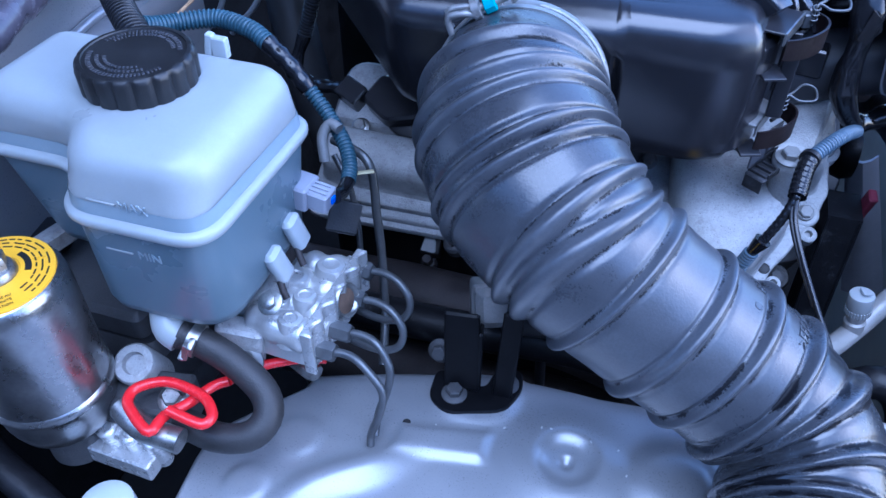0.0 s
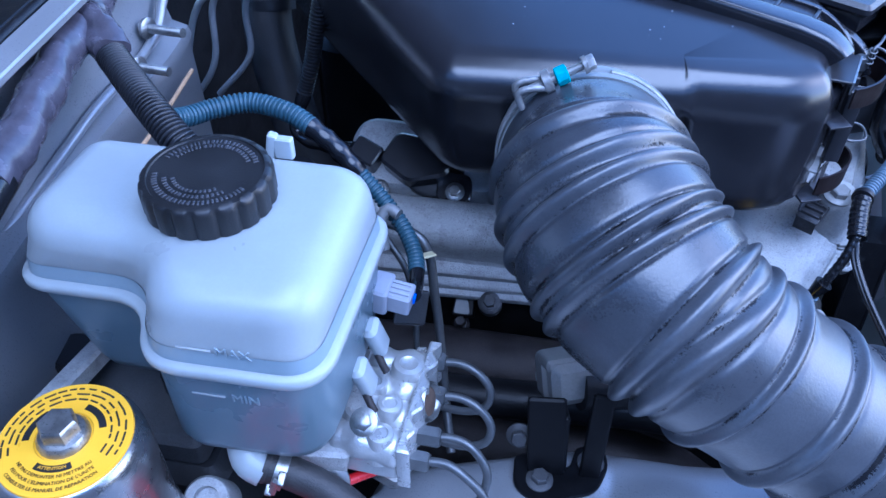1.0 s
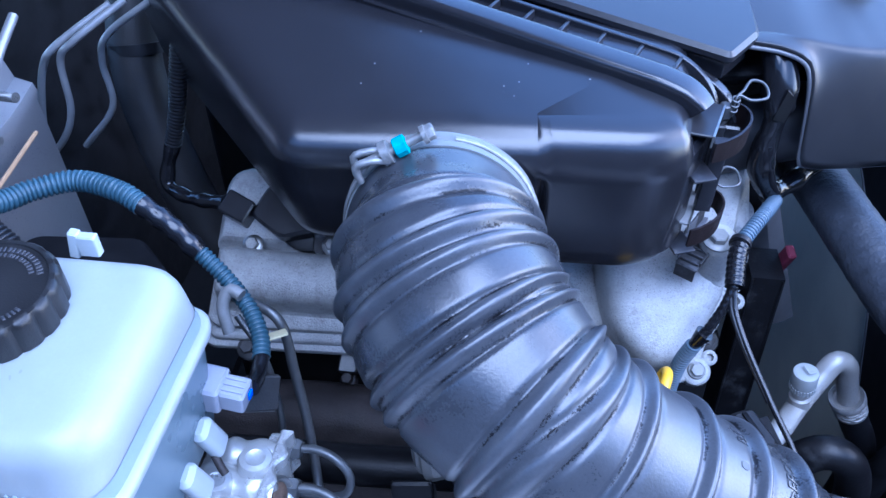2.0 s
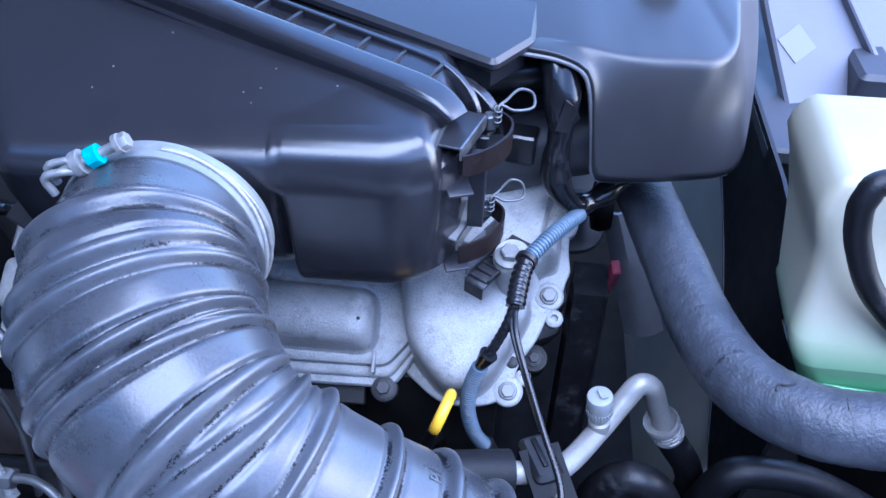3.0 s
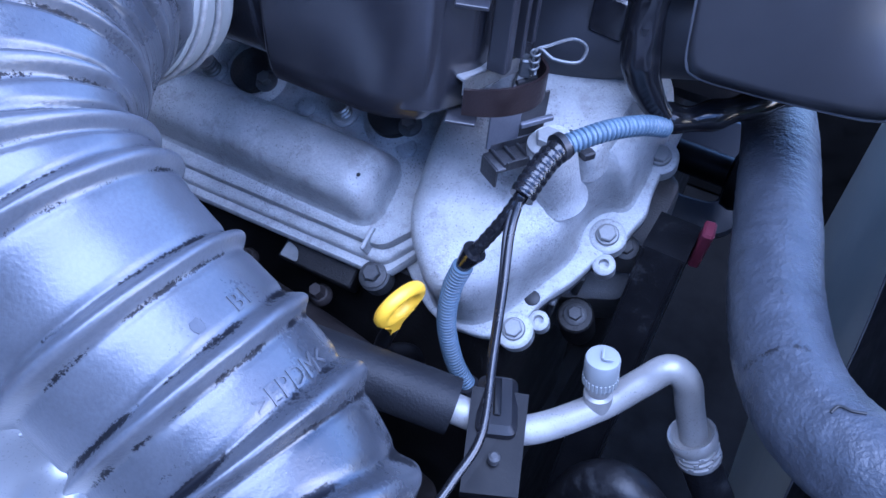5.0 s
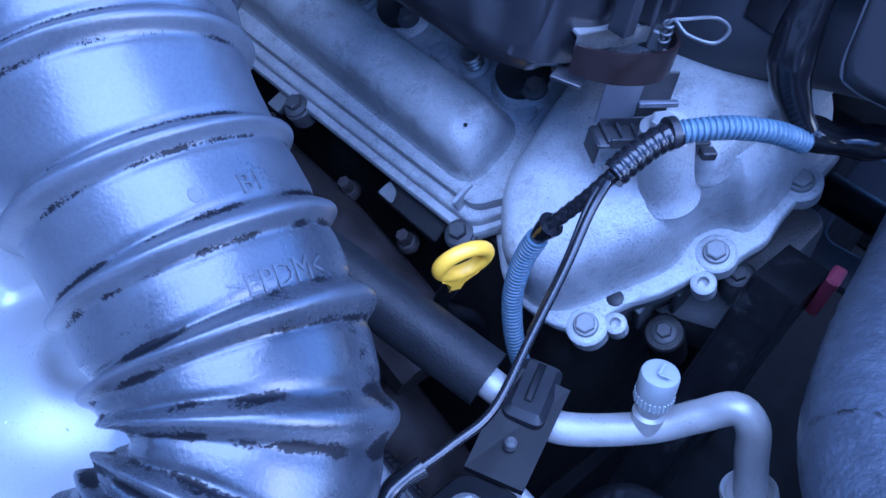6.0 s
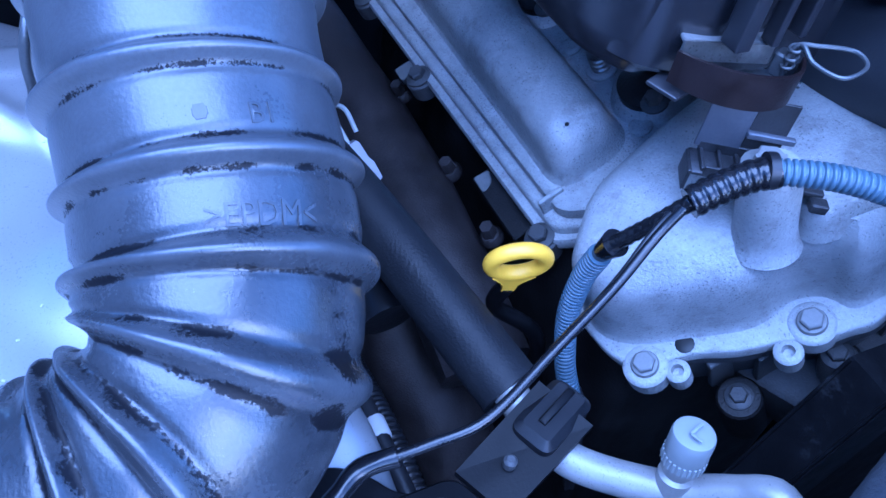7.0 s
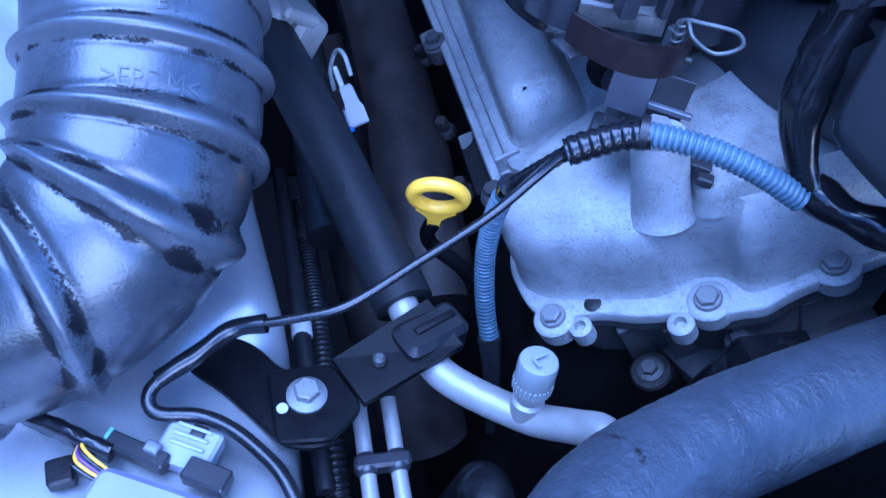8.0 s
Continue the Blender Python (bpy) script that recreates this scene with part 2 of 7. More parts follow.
M_FAN = mat("grey fan plastic", (0.22, 0.22, 0.24), 0.4, var=0.12, bump=0.15)
M_BRIGHT = mat("bright bead blasted aluminium", (0.55, 0.55, 0.54), 0.32, metal=0.5, var=0.12, scale=90, bump=0.25, fine=900)
M_PLUG = mat("rusty brown steel", (0.16, 0.11, 0.08), 0.5, metal=0.4, var=0.4, scale=150, bump=0.3)
M_ASPHALT = mat("asphalt", (0.05, 0.05, 0.052), 0.85, var=0.3, scale=3, bump=0.5, fine=120)
M_PLASTER = mat("dark sky blocking plaster", (0.07, 0.065, 0.06), 0.8, var=0.3, scale=2, bump=0.4, fine=60)
M_LAVENDER = mat("lavender grey connector plastic", (0.25, 0.245, 0.34), 0.4, var=0.06, bump=0.05)
M_PALEGREEN = mat("pale green nylon", (0.20, 0.36, 0.33), 0.4, var=0.05, bump=0.03)
M_VIOLET = mat("violet wire insulation", (0.16, 0.06, 0.34), 0.4, bump=0)


# ---- mesh helpers ----
def V(*a):
    return Vector(a)


def thing(name, at, label, category, group="", kind=""):
    e = new(name)
    e.empty_display_size = 0.02
    e.location = at
    return tagged(e, label, category, group, kind)


def part(name, bm, material, parent=None, label="", smooth=40):
    me = bpy.data.meshes.new(name)
    bmesh.ops.recalc_face_normals(bm, faces=bm.faces)
    bm.to_mesh(me)
    bm.free()
    me.materials.append(material)
    if smooth:
        me.shade_smooth()
        me.set_sharp_from_angle(angle=radians(smooth))
    ob = new(name, me)
    if parent is not None:
        ob.parent = parent
        root = Vector(parent.location)
        if parent.parent is not None:
            root = Vector((0, 0, 0))
        ob.matrix_parent_inverse = Matrix.Translation(-root)
    if label:
        tagged(ob, label)
    return ob


def single(name, bm, material, label, category, group="", kind="", smooth=40):
    return tagged(part(name, bm, material, None, "", smooth), label, category, group, kind)


def spline(pts, step):
    """Points at even steps along a smooth curve through pts."""
    P = [Vector(p) for p in pts]
    P = [2 * P[0] - P[1]] + P + [2 * P[-1] - P[-2]]
    dense = []
    for i in range(1, len(P) - 2):
        a, b, c, e = P[i - 1:i + 3]
        for k in range(24):
            t = k / 24
            dense.append(0.5 * (2 * b + (c - a) * t + (2 * a - 5 * b + 4 * c - e) * t * t + (3 * b - a - 3 * c + e) * t ** 3))
    dense.append(P[-2])
    acc = [0.0]
    for a, b in zip(dense, dense[1:]):
        acc.append(acc[-1] + (b - a).length)
    n = max(2, round(acc[-1] / step))
    out, j = [], 0
    for i in range(n + 1):
        s = acc[-1] * i / n
        while j < len(acc) - 2 and acc[j + 1] < s:
            j += 1
        f = (s - acc[j]) / max(1e-9, acc[j + 1] - acc[j])
        out.append(dense[j].lerp(dense[j + 1], min(1, max(0, f))))
    return out, acc[-1]


def frames_of(P, up=(0, 0, 1)):
    F = []
    u = Vector(up)
    for i, p in enumerate(P):
        t = (P[min(i + 1, len(P) - 1)] - P[max(i - 1, 0)]).normalized()
        u = (u - t * u.dot(t)).normalized()
        F.append((t, u, t.cross(u)))
    return F


def sweep(P, radius, n=14, cap=True, bm=None, up=(0, 0, 1)):
    """A tube along P; radius: a number, or a function of index and angle."""
    bm = bm or bmesh.new()
    rings = []
    for i, (p, (t, u, w)) in enumerate(zip(P, frames_of(P, up))):
        ring = []
        for k in range(n):
            a = 2 * math.pi * k / n
            r = radius(i, a) if callable(radius) else radius
            ring.append(bm.verts.new(p + r * (math.cos(a) * u + math.sin(a) * w)))
        rings.append(ring)
    for a, b in zip(rings, rings[1:]):
        for k in range(n):
            bm.faces.new((a[k], a[(k + 1) % n], b[(k + 1) % n], b[k]))
    if cap:
        bm.faces.new(rings[0][::-1])
        bm.faces.new(rings[-1])
    return bm


def tube(pts, r, step=0.004, n=14, bm=None):
    return sweep(spline(pts, step)[0], r, n, True, bm)


def corrugated(pts, r, pitch=0.0026, depth=0.09, n=14):
    P, length = spline(pts, pitch / 6)
    return sweep(P, lambda i, a: r * (1 - depth * (0.35, 0.0, 0.0, 0.35, 2.0, 2.0)[i % 6]), n)


class Outline(list):
    """A closed outline with rounded corners that remembers its corners."""


def rpoly(corners, seg=5):
    """A closed outline with rounded corners from (x, y, radius)."""
    out, n = Outline(), len(corners)
    out.corners, out.seg = [tuple(c) for c in corners], seg
    for i, (x, y, r) in enumerate(corners):
        p = Vector((x, y))
        a, b = Vector(corners[i - 1][:2]), Vector(corners[(i + 1) % n][:2])
        da, db = (a - p), (b - p)
        k = min(r, 0.48 * da.length, 0.48 * db.length)
        s, e = p + da.normalized() * k, p + db.normalized() * k
        for j in range(seg + 1):
            t = j / seg
            out.append(s * (1 - t) ** 2 + p * (2 * t * (1 - t)) + e * t * t)
    return out


def grow(outline, d):
    """The outline with every side moved outwards by d (inwards: minus)."""
    if not d:
        return outline
    C = [Vector(c[:2]) for c in outline.corners]
    n = len(C)
    area = sum(C[i].x * C[(i + 1) % n].y - C[(i + 1) % n].x * C[i].y for i in range(n))
    sg = 1 if area > 0 else -1
    new_c = []
    for i in range(n):
        a, p, b = C[i - 1], C[i], C[(i + 1) % n]
        u, w = (p - a).normalized(), (b - p).normalized()
        n1, n2 = sg * Vector((u.y, -u.x)), sg * Vector((w.y, -w.x))
        m = n1 + n2
        m = m / max(0.35, m.dot(m)) * 2 if m.length > 1e-6 else n1
        turn = sg * (u.x * w.y - u.y * w.x)
        r = max(0.0006, outline.corners[i][2] + (d if turn > 0 else -d))
        q = p + m * d
        new_c.append((q.x, q.y, r))
    return rpoly(new_c, outline.seg)


def shrink(outline, k):
    """The outline scaled about its middle."""
    c = sum((Vector(p) for p in outline), Vector((0, 0))) / len(outline)
    out = Outline(c + (p - c) * k for p in outline)
    return out


def loft(sections, bm=None, top=True, bottom=True):
    """Skin over closed outlines of equal count, each a list of 3D points."""
    bm = bm or bmesh.new()
    rings = [[bm.verts.new(p) for p in s] for s in sections]
    n = len(rings[0])
    for a, b in zip(rings, rings[1:]):
        for k in range(n):
            bm.faces.new((a[k], a[(k + 1) % n], b[(k + 1) % n], b[k]))
    if bottom:
        bm.faces.new(rings[0][::-1])
    if top:
        bm.faces.new(rings[-1])
    return bm


def at_z(outline, z):
    return [Vector((p.x, p.y, z(p.x, p.y) if callable(z) else z)) for p in outline]


def prism(outline, z0, z1, bevel=0.001, bm=None, m=None):
    """An upright slab over an outline, with eased edges; m moves it."""
    secs = [at_z(grow(outline, -bevel), z0), at_z(outline, z0 + bevel), at_z(outline, z1 - bevel), at_z(grow(outline, -bevel), z1)]
    if m is not None:
        secs = [[m @ p for p in s] for s in secs]
    return loft(secs, bm)


def rbox(sx, sy, sz, r=0.002, m=None, bm=None, bevel=None):
    o = rpoly([(-sx / 2, -sy / 2, r), (sx / 2, -sy / 2, r), (sx / 2, sy / 2, r), (-sx / 2, sy / 2, r)], 4)
    return prism(o, -sz / 2, sz / 2, bevel or min(r, sz * 0.3) * 0.6, bm, m)


def lathe(profile, m=None, n=24, bm=None):
    """Turned about z from (radius, height) pairs."""
    secs = [[V(max(r, 1e-5) * math.cos(2 * math.pi * k / n), max(r, 1e-5) * math.sin(2 * math.pi * k / n), h) for k in range(n)] for r, h in profile]
    if m is not None:
        secs = [[m @ p for p in s] for s in secs]
    return loft(secs, bm)


def aim(at, way, spin=0.0):
    """A pose at a point whose z runs along way."""
    q = Vector(way).to_track_quat("Z", "Y").to_matrix().to_4x4()
    return Matrix.Translation(at) @ q @ Matrix.Rotation(radians(spin), 4, "Z")


def bolt_mesh(r=0.0045, h=0.005, m=None, bm=None, washer=1.55):
    bm = lathe([(r * washer, 0), (r * washer, h * 0.2), (r * 1.15, h * 0.38), (r * 0.9, h * 0.4)], m, 20, bm)
    hexa = lambda k: [V(r * k * math.cos(math.pi / 3 * i), r * k * math.sin(math.pi / 3 * i), 0) for i in range(6)]
    secs = [[p + V(0, 0, z) for p in hexa(k)] for k, z in ((1, h * 0.3), (1, h * 0.9), (0.86, h))]
    if m is not None:
        secs = [[m @ p for p in s] for s in secs]
    return loft(secs, bm)


def bolt(at, way, r=0.0045, h=0.005, label="zinc plated hex flange bolt", material=None, parent=None, spin=0.0, washer=1.55):
    bm = bolt_mesh(r, h, aim(at, way, spin), None, washer)
    if parent is not None:
        return part("bolt", bm, material or M_STEEL, parent)
    return single("bolt", bm, material or M_STEEL, label, "bolt")


def letters(text, size, depth=0.0003):
    """Flat lettering as a mesh, centred, in the xy plane."""
    cu = bpy.data.curves.new("lettering", "FONT")
    cu.body, cu.size, cu.extrude, cu.align_x, cu.align_y = text, size, depth, "CENTER", "CENTER"
    cu.resolution_u = 2
    ob = bpy.data.objects.new("lettering", cu)
    scene.collection.objects.link(ob)
    me = bpy.data.meshes.new_from_object(ob.evaluated_get(bpy.context.evaluated_depsgraph_get()))
    bm = bmesh.new()
    bm.from_mesh(me)
    bpy.data.objects.remove(ob)
    bpy.data.meshes.remove(me)
    bpy.data.curves.remove(cu)
    return bm


def moved(bm, f):
    for v in bm.verts:
        v.co = f(v.co)
    return bm


# ---- the bay: floor and walls ----
def slab(name, x0, x1, y0, y1, z0, z1, material, label, category):
    bm = rbox(x1 - x0, y1 - y0, z1 - z0, 0.01, pose((x0 + x1) / 2, (y0 + y1) / 2, (z0 + z1) / 2))
    return single(name, bm, material, label, category, kind="structure")


slab("floor", -0.62, 0.56, -0.16, 1.36, 0.30, 0.34, M_DARK, "undertray below the engine, coloured dark for shade", "floor")
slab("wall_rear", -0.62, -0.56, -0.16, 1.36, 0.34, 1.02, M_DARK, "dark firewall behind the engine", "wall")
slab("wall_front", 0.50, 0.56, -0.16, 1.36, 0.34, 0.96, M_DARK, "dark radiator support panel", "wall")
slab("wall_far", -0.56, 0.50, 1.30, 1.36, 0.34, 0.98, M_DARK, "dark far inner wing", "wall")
# Out of view; tilt and dark lining are set to shape light and reflections.
single("open_bonnet", rbox(1.25, 1.42, 0.035, 0.02, pose(-0.60, 0.71, 1.10, 0, -66, 0) @ pose(0.625, 0, 0.02)), M_BONNET, "open bonnet over the bay, out of view, dark lining", "bonnet", kind="structure")
bm = bmesh.new()
bm.faces.new([bm.verts.new((x, y, 0.0)) for x, y in ((-400, -400), (400, -400), (400, 400), (-400, 400))])
single("ground", bm, M_ASPHALT, "dark asphalt driveway under the car", "ground", kind="structure")
# Unseen wall, added to keep low sky out of the reflections.
single("sky_block_wall", rbox(9.0, 0.24, 2.3, 0.01, pose(0.0, -1.75, 1.15)), M_PLASTER, "unseen plain dark wall added to block the low sky", "wall", kind="structure")
slab("wall_near", -0.56, 0.50, -0.16, -0.06, 0.34, 0.88, M_PAINT, "silver painted outer wing", "wall")


# ---- inner wing: pressed sheet metal with a rolled far edge ----
def wing_edge(x):
    k = (x + 0.03) / 0.16
    return 0.284 - 0.050 * min(1, max(0, -k)) ** 1.5 + 0.012 * min(1, max(0, (x - 0.0) / 0.09))


def bump_pad(x, y, cx, cy, r, h, edge=0.0014):
    return h / (1 + math.exp(min(60, (math.hypot(x - cx, y - cy) - r) / edge)))


def wing_z(x, y):
    z = 0.890 + 0.010 * math.exp(-((x + 0.11) ** 2 + (y - 0.165) ** 2) / 0.004)
    d = math.hypot(x + 0.0084, y - 0.232)
    z += 0.006 * math.exp(-(d / 0.032) ** 4) - 0.005 * math.exp(-(d / 0.0145) ** 6) - 0.004 * math.exp(-(d / 0.003) ** 4)
    z += bump_pad(x, y, -0.158, 0.168, 0.0115, 0.0022, 0.0009) + bump_pad(x, y, -0.146, 0.201, 0.013, 0.0018, 0.001)
    z += bump_pad(x, y, 0.046, 0.238, 0.020, 0.006, 0.003) + bump_pad(x, y, -0.065, 0.262, 0.024, 0.003, 0.0015)
    # raised rounded rectangle and a sloping ridge
    u, v = (x + 0.073), (y - 0.222) - 0.25 * (x + 0.073)
    z += 0.0032 / (1 + math.exp(min(60, (max(abs(u) - 0.026, abs(v) - 0.012) + 0.003) / 0.0011)))
    t = (y - 0.190) - 0.75 * (x + 0.108)
    z += 0.006 * math.exp(-(t / 0.011) ** 2) * math.exp(-((x + 0.112) / 0.026) ** 4)
    # well for the lamp wiring
    z -= bump_pad(x, y, 0.138, 0.214, 0.022, 0.006, 0.002)
    z -= bump_pad(x, y, 0.116, 0.284, 0.030, 0.010, 0.004)
    return z - 400.0 * max(0, -0.190 - x + 0.85 * max(0, y - 0.193) + 0.1 * max(0, 0.175 - y)) ** 2


def make_wing():
    bm = bmesh.new()
    rows, nx = [], 260
    for i in range(nx + 1):
        x = -0.222 + 0.482 * i / nx
        e = wing_edge(x)
        col = []
        for j in range(131):
            y = -0.05 + (e - 0.014 + 0.05) * j / 130
            col.append(bm.verts.new((x, y, wing_z(x, y))))
        z0 = wing_z(x, e - 0.014)
        for j in range(1, 7):
            a = math.pi / 2 * j / 6
            col.append(bm.verts.new((x, e - 0.014 + 0.014 * math.sin(a), z0 - 0.014 * (1 - math.cos(a)))))
        for dz in (0.03, 0.08, 0.18, 0.36):
            col.append(bm.verts.new((x, e + dz * 0.04, z0 - 0.014 - dz)))
        rows.append(col)
    for a, b in zip(rows, rows[1:]):
        for j in range(len(a) - 1):
            bm.faces.new((a[j], b[j], b[j + 1], a[j + 1]))
    ob = single("inner_wing", bm, M_PAINT, "silver painted pressed steel inner wing", "inner wing", kind="structure", smooth=60)
    part("drain_hole", lathe([(0.0022, 0), (0.0022, 0.0005), (0.0005, 0.0006)], pose(-0.0945, 0.228, wing_z(-0.0945, 0.228) - 0.0002), 14), M_INK, ob, "small round black hole")
    part("thread_hole", lathe([(0.0034, 0), (0.0034, 0.0008), (0.0026, 0.0009), (0.0022, 0.0002)], pose(-0.0084, 0.232, wing_z(-0.0084, 0.232)), 18), M_STEEL, ob, "threaded steel insert")
    for k in range(16):
        x, y = random.uniform(-0.13, 0.05), random.uniform(0.16, 0.255)
        part("paint_chip", rbox(0.0014, 0.0009, 0.0003, 0.0003, pose(x, y, wing_z(x, y) + 0.0001, 0, 0, random.uniform(0, 180))), M_PAPER, ob)
    return ob


make_wing()

# ---- intake hose ----
HOSE = [(-0.0728, 0.3660, 1.029), (-0.0725, 0.355, 1.0292), (-0.071, 0.337, 1.033), (-0.065, 0.311, 1.033), (-0.050, 0.284, 1.026), (-0.026, 0.264, 1.015), (-0.003, 0.2585, 1.001),
        (0.021, 0.256, 0.986), (0.045, 0.2550, 0.972), (0.066, 0.2515, 0.959), (0.086, 0.2410, 0.945), (0.096, 0.2190, 0.930), (0.098, 0.191, 0.918), (0.098, 0.165, 0.909), (0.098, 0.12, 0.895)]
HP, HLEN = spline(HOSE, 0.0009)
HF = frames_of(HP)


def bend_at(i):
    """Which way, and how strongly, the hose bends at a step."""
    a, b, c = HP[max(0, i - 14)], HP[i], HP[min(len(HP) - 1, i + 14)]
    return ((c - b).normalized() - (b - a).normalized()) / max(1e-6, (c - a).length / 2)


HB = [bend_at(i) for i in range(len(HP))]


def hose_i(p):
    return min(range(len(HP)), key=lambda i: (HP[i] - Vector(p)).length)


# each moulded rib leans a little round the bend: middle, lean along two axes, height, width
RIBS = [(0.0348, 0.0099, 0.0041, 0.0042, 0.0024), (0.0517, 0.0089, 0.0050, 0.0035, 0.0020), (0.0640, 0.0050, 0.0046, 0.0035, 0.0020), (0.0856, 0.0035, 0.0018, 0.0035, 0.0020), (0.0943, 0.0025, -0.0023, 0.0035, 0.0020),
        (0.1203, -0.0026, -0.0001, 0.0035, 0.0020), (0.1328, -0.0040, -0.0065, 0.0035, 0.0020), (0.1475, -0.0003, -0.0022, 0.0036, 0.0024), (0.1795, -0.0010, -0.0022, 0.0044, 0.0025), (0.2043, 0.0000, -0.0014, 0.0044, 0.0025),
        (0.2300, -0.0020, 0.0030, 0.0048, 0.0026), (0.2465, 0.0015, -0.0035, 0.0048, 0.0026), (0.2797, -0.0140, -0.0036, 0.0044, 0.0026), (0.2990, -0.0150, -0.0130, 0.0044, 0.0026)]


# radius of the body along its length
GIRTH = [(-0.01, 0.0432), (0.026, 0.0434), (0.048, 0.0466), (0.075, 0.0469), (0.097, 0.0448), (0.116, 0.0424), (0.140, 0.0396), (0.165, 0.0379), (0.40, 0.0376)]


def rib_at(rib, a):
    return rib[0] + rib[1] * math.cos(a) + rib[2] * math.sin(a)


def hose_r(i, a=0.0):
    s = HLEN * i / (len(HP) - 1)
    r = 0.0378
    for (s0, r0), (s1, r1) in zip(GIRTH, GIRTH[1:]):
        if s0 <= s < s1:
            f = (s - s0) / (s1 - s0)
            r = r0 + (r1 - r0) * f * f * (3 - 2 * f)
    t, u, v = HF[int(i)]
    deg = (math.degrees(a) + 180) % 360 - 180
    stop = min(1.0, max(0.0, (deg + 68) / 10)) if -150 < deg < 0 else 1.0
    tight = min(1, max(0, 0.040 * HB[int(i)].dot(math.cos(a) * u + math.sin(a) * v)))
    r -= 0.016 * max(0, tight - 0.35)
    for j, rib in enumerate(RIBS):
        c, h, w = rib_at(rib, a), rib[3] * (0.74 if rib[0] < 0.14 else 0.85) * (1 - 0.75 * tight), rib[4]
        if abs(s - c) < w * 5:
            q = (s - c) / w
            k = 1.0 if rib[0] < 0.14 else 0.40
            if j in (1, 3, 5):
                h, k = h * stop, k * stop
            r += h * math.exp(-abs(q) ** 2.4) - k * (0.0017 * math.exp(-((s - c + w * 1.8) / (w * 0.6)) ** 2) + 0.0012 * math.exp(-((s - c - w * 1.8) / (w * 0.6)) ** 2))
    return r


def on_hose(i, ang, lift=0.0):
    t, u, w = HF[i]
    return HP[i] + (hose_r(i, ang) + lift) * (math.cos(ang) * u + math.sin(ang) * w)


def hose_letters(text, size, i, ang, spin=0):
    """Raised lettering bent round the hose, reading round it."""
    bm = letters(text, size, 0.0004)
    step = HLEN / (len(HP) - 1)

    def f(co):
        k = i - co.y / step
        j = int(max(0, min(len(HP) - 2, k)))
        a = on_hose(j, ang - co.x / 0.038, co.z + 0.0001)
        b = on_hose(j + 1, ang - co.x / 0.038, co.z + 0.0001)
        return a.lerp(b, k - j)

    return moved(bm, f)


def make_hose():
    t = thing("intake_hose", HOSE[5], "ribbed grey rubber air intake hose, scuffed and dusty", "hose")
    fine_path = [HP[i // 2].lerp(HP[min(len(HP) - 1, i // 2 + 1)], (i % 2) / 2) for i in range(2 * len(HP) - 1)]
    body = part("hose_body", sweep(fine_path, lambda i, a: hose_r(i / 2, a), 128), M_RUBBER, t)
    att = body.data.attributes.new("wear_shade", "FLOAT", "POINT")
    vals = []
    for i in range(len(fine_path)):
        s = HLEN * i / (len(fine_path) - 1)
        far = min(1.0, max(0.0, (s - 0.15) / 0.08))
        end = min(1.0, max(0.0, (s - 0.25) / 0.04))
        for k in range(128):
            a = 2 * math.pi * k / 128
            patch = noise.noise(V(s * 45, 2.2 * math.cos(a), 2.2 * math.sin(a)))
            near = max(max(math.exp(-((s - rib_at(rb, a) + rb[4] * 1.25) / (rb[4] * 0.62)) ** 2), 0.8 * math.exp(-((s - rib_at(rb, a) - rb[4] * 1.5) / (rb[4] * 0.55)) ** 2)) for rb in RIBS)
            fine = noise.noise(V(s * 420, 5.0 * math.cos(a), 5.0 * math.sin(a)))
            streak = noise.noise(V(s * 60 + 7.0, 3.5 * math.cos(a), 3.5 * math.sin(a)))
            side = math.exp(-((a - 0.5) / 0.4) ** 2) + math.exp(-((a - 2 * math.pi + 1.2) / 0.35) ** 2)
            # Dark lines on both sides of each rib: groove shade painted as colour.
            groove_shade = max(math.exp(-((abs(s - rib_at(rb, a)) - rb[4] * 1.65) / (rb[4] * 0.42)) ** 2) for rb in RIBS)
            vals.append(0.25 + (0.25 - 0.09 * far) * groove_shade * (1.0 + 0.9 * streak) + near * 0.22 * far * (0.70 + 1.6 * streak) + 0.16 * side * far * max(0.0, 0.3 + streak) + 0.13 * patch * (0.2 + 0.7 * far) + 0.20 * fine * (0.3 + 0.7 * far) + 0.04 * end)
    dust = []
    for i in range(len(fine_path)):
        s = HLEN * i / (len(fine_path) - 1)
        for k in range(128):
            a = 2 * math.pi * k / 128
            crest = max(math.exp(-((s - rib_at(rb, a)) / (rb[4] * 1.1)) ** 2) for rb in RIBS)
            # Less film past 0.17: a dark reflection is put into the dust colour.
            dust.append(0.58 + 0.39 * min(1.0, max(0.0, (s - 0.095) / 0.07)) - 0.62 * min(1.0, max(0.0, (s - 0.17) / 0.07)) + 0.30 * crest)
    body.data.attributes.new("dust", "FLOAT", "POINT").data.foreach_set("value", dust + [0.5] * (len(body.data.vertices) - len(dust)))
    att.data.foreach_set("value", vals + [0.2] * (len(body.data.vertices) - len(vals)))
    cuff = HP[:26]
    part("cuff", sweep(cuff, lambda i, a: 0.0440 + 0.0007 * math.exp(-((i - 2) / 2.0) ** 2) + 0.0007 * math.exp(-((i - 22) / 2.0) ** 2), 96), M_CUFF, t, "smooth grey rubber cuff under the clamp")
    return t


hose = make_hose()


def hose_angle(p):
    """Angle round the hose that faces the point p."""
    i = hose_i(p)
    q = Vector(p) - HP[i]
    t, u, w = HF[i]
    return i, math.atan2(q.dot(w), q.dot(u))


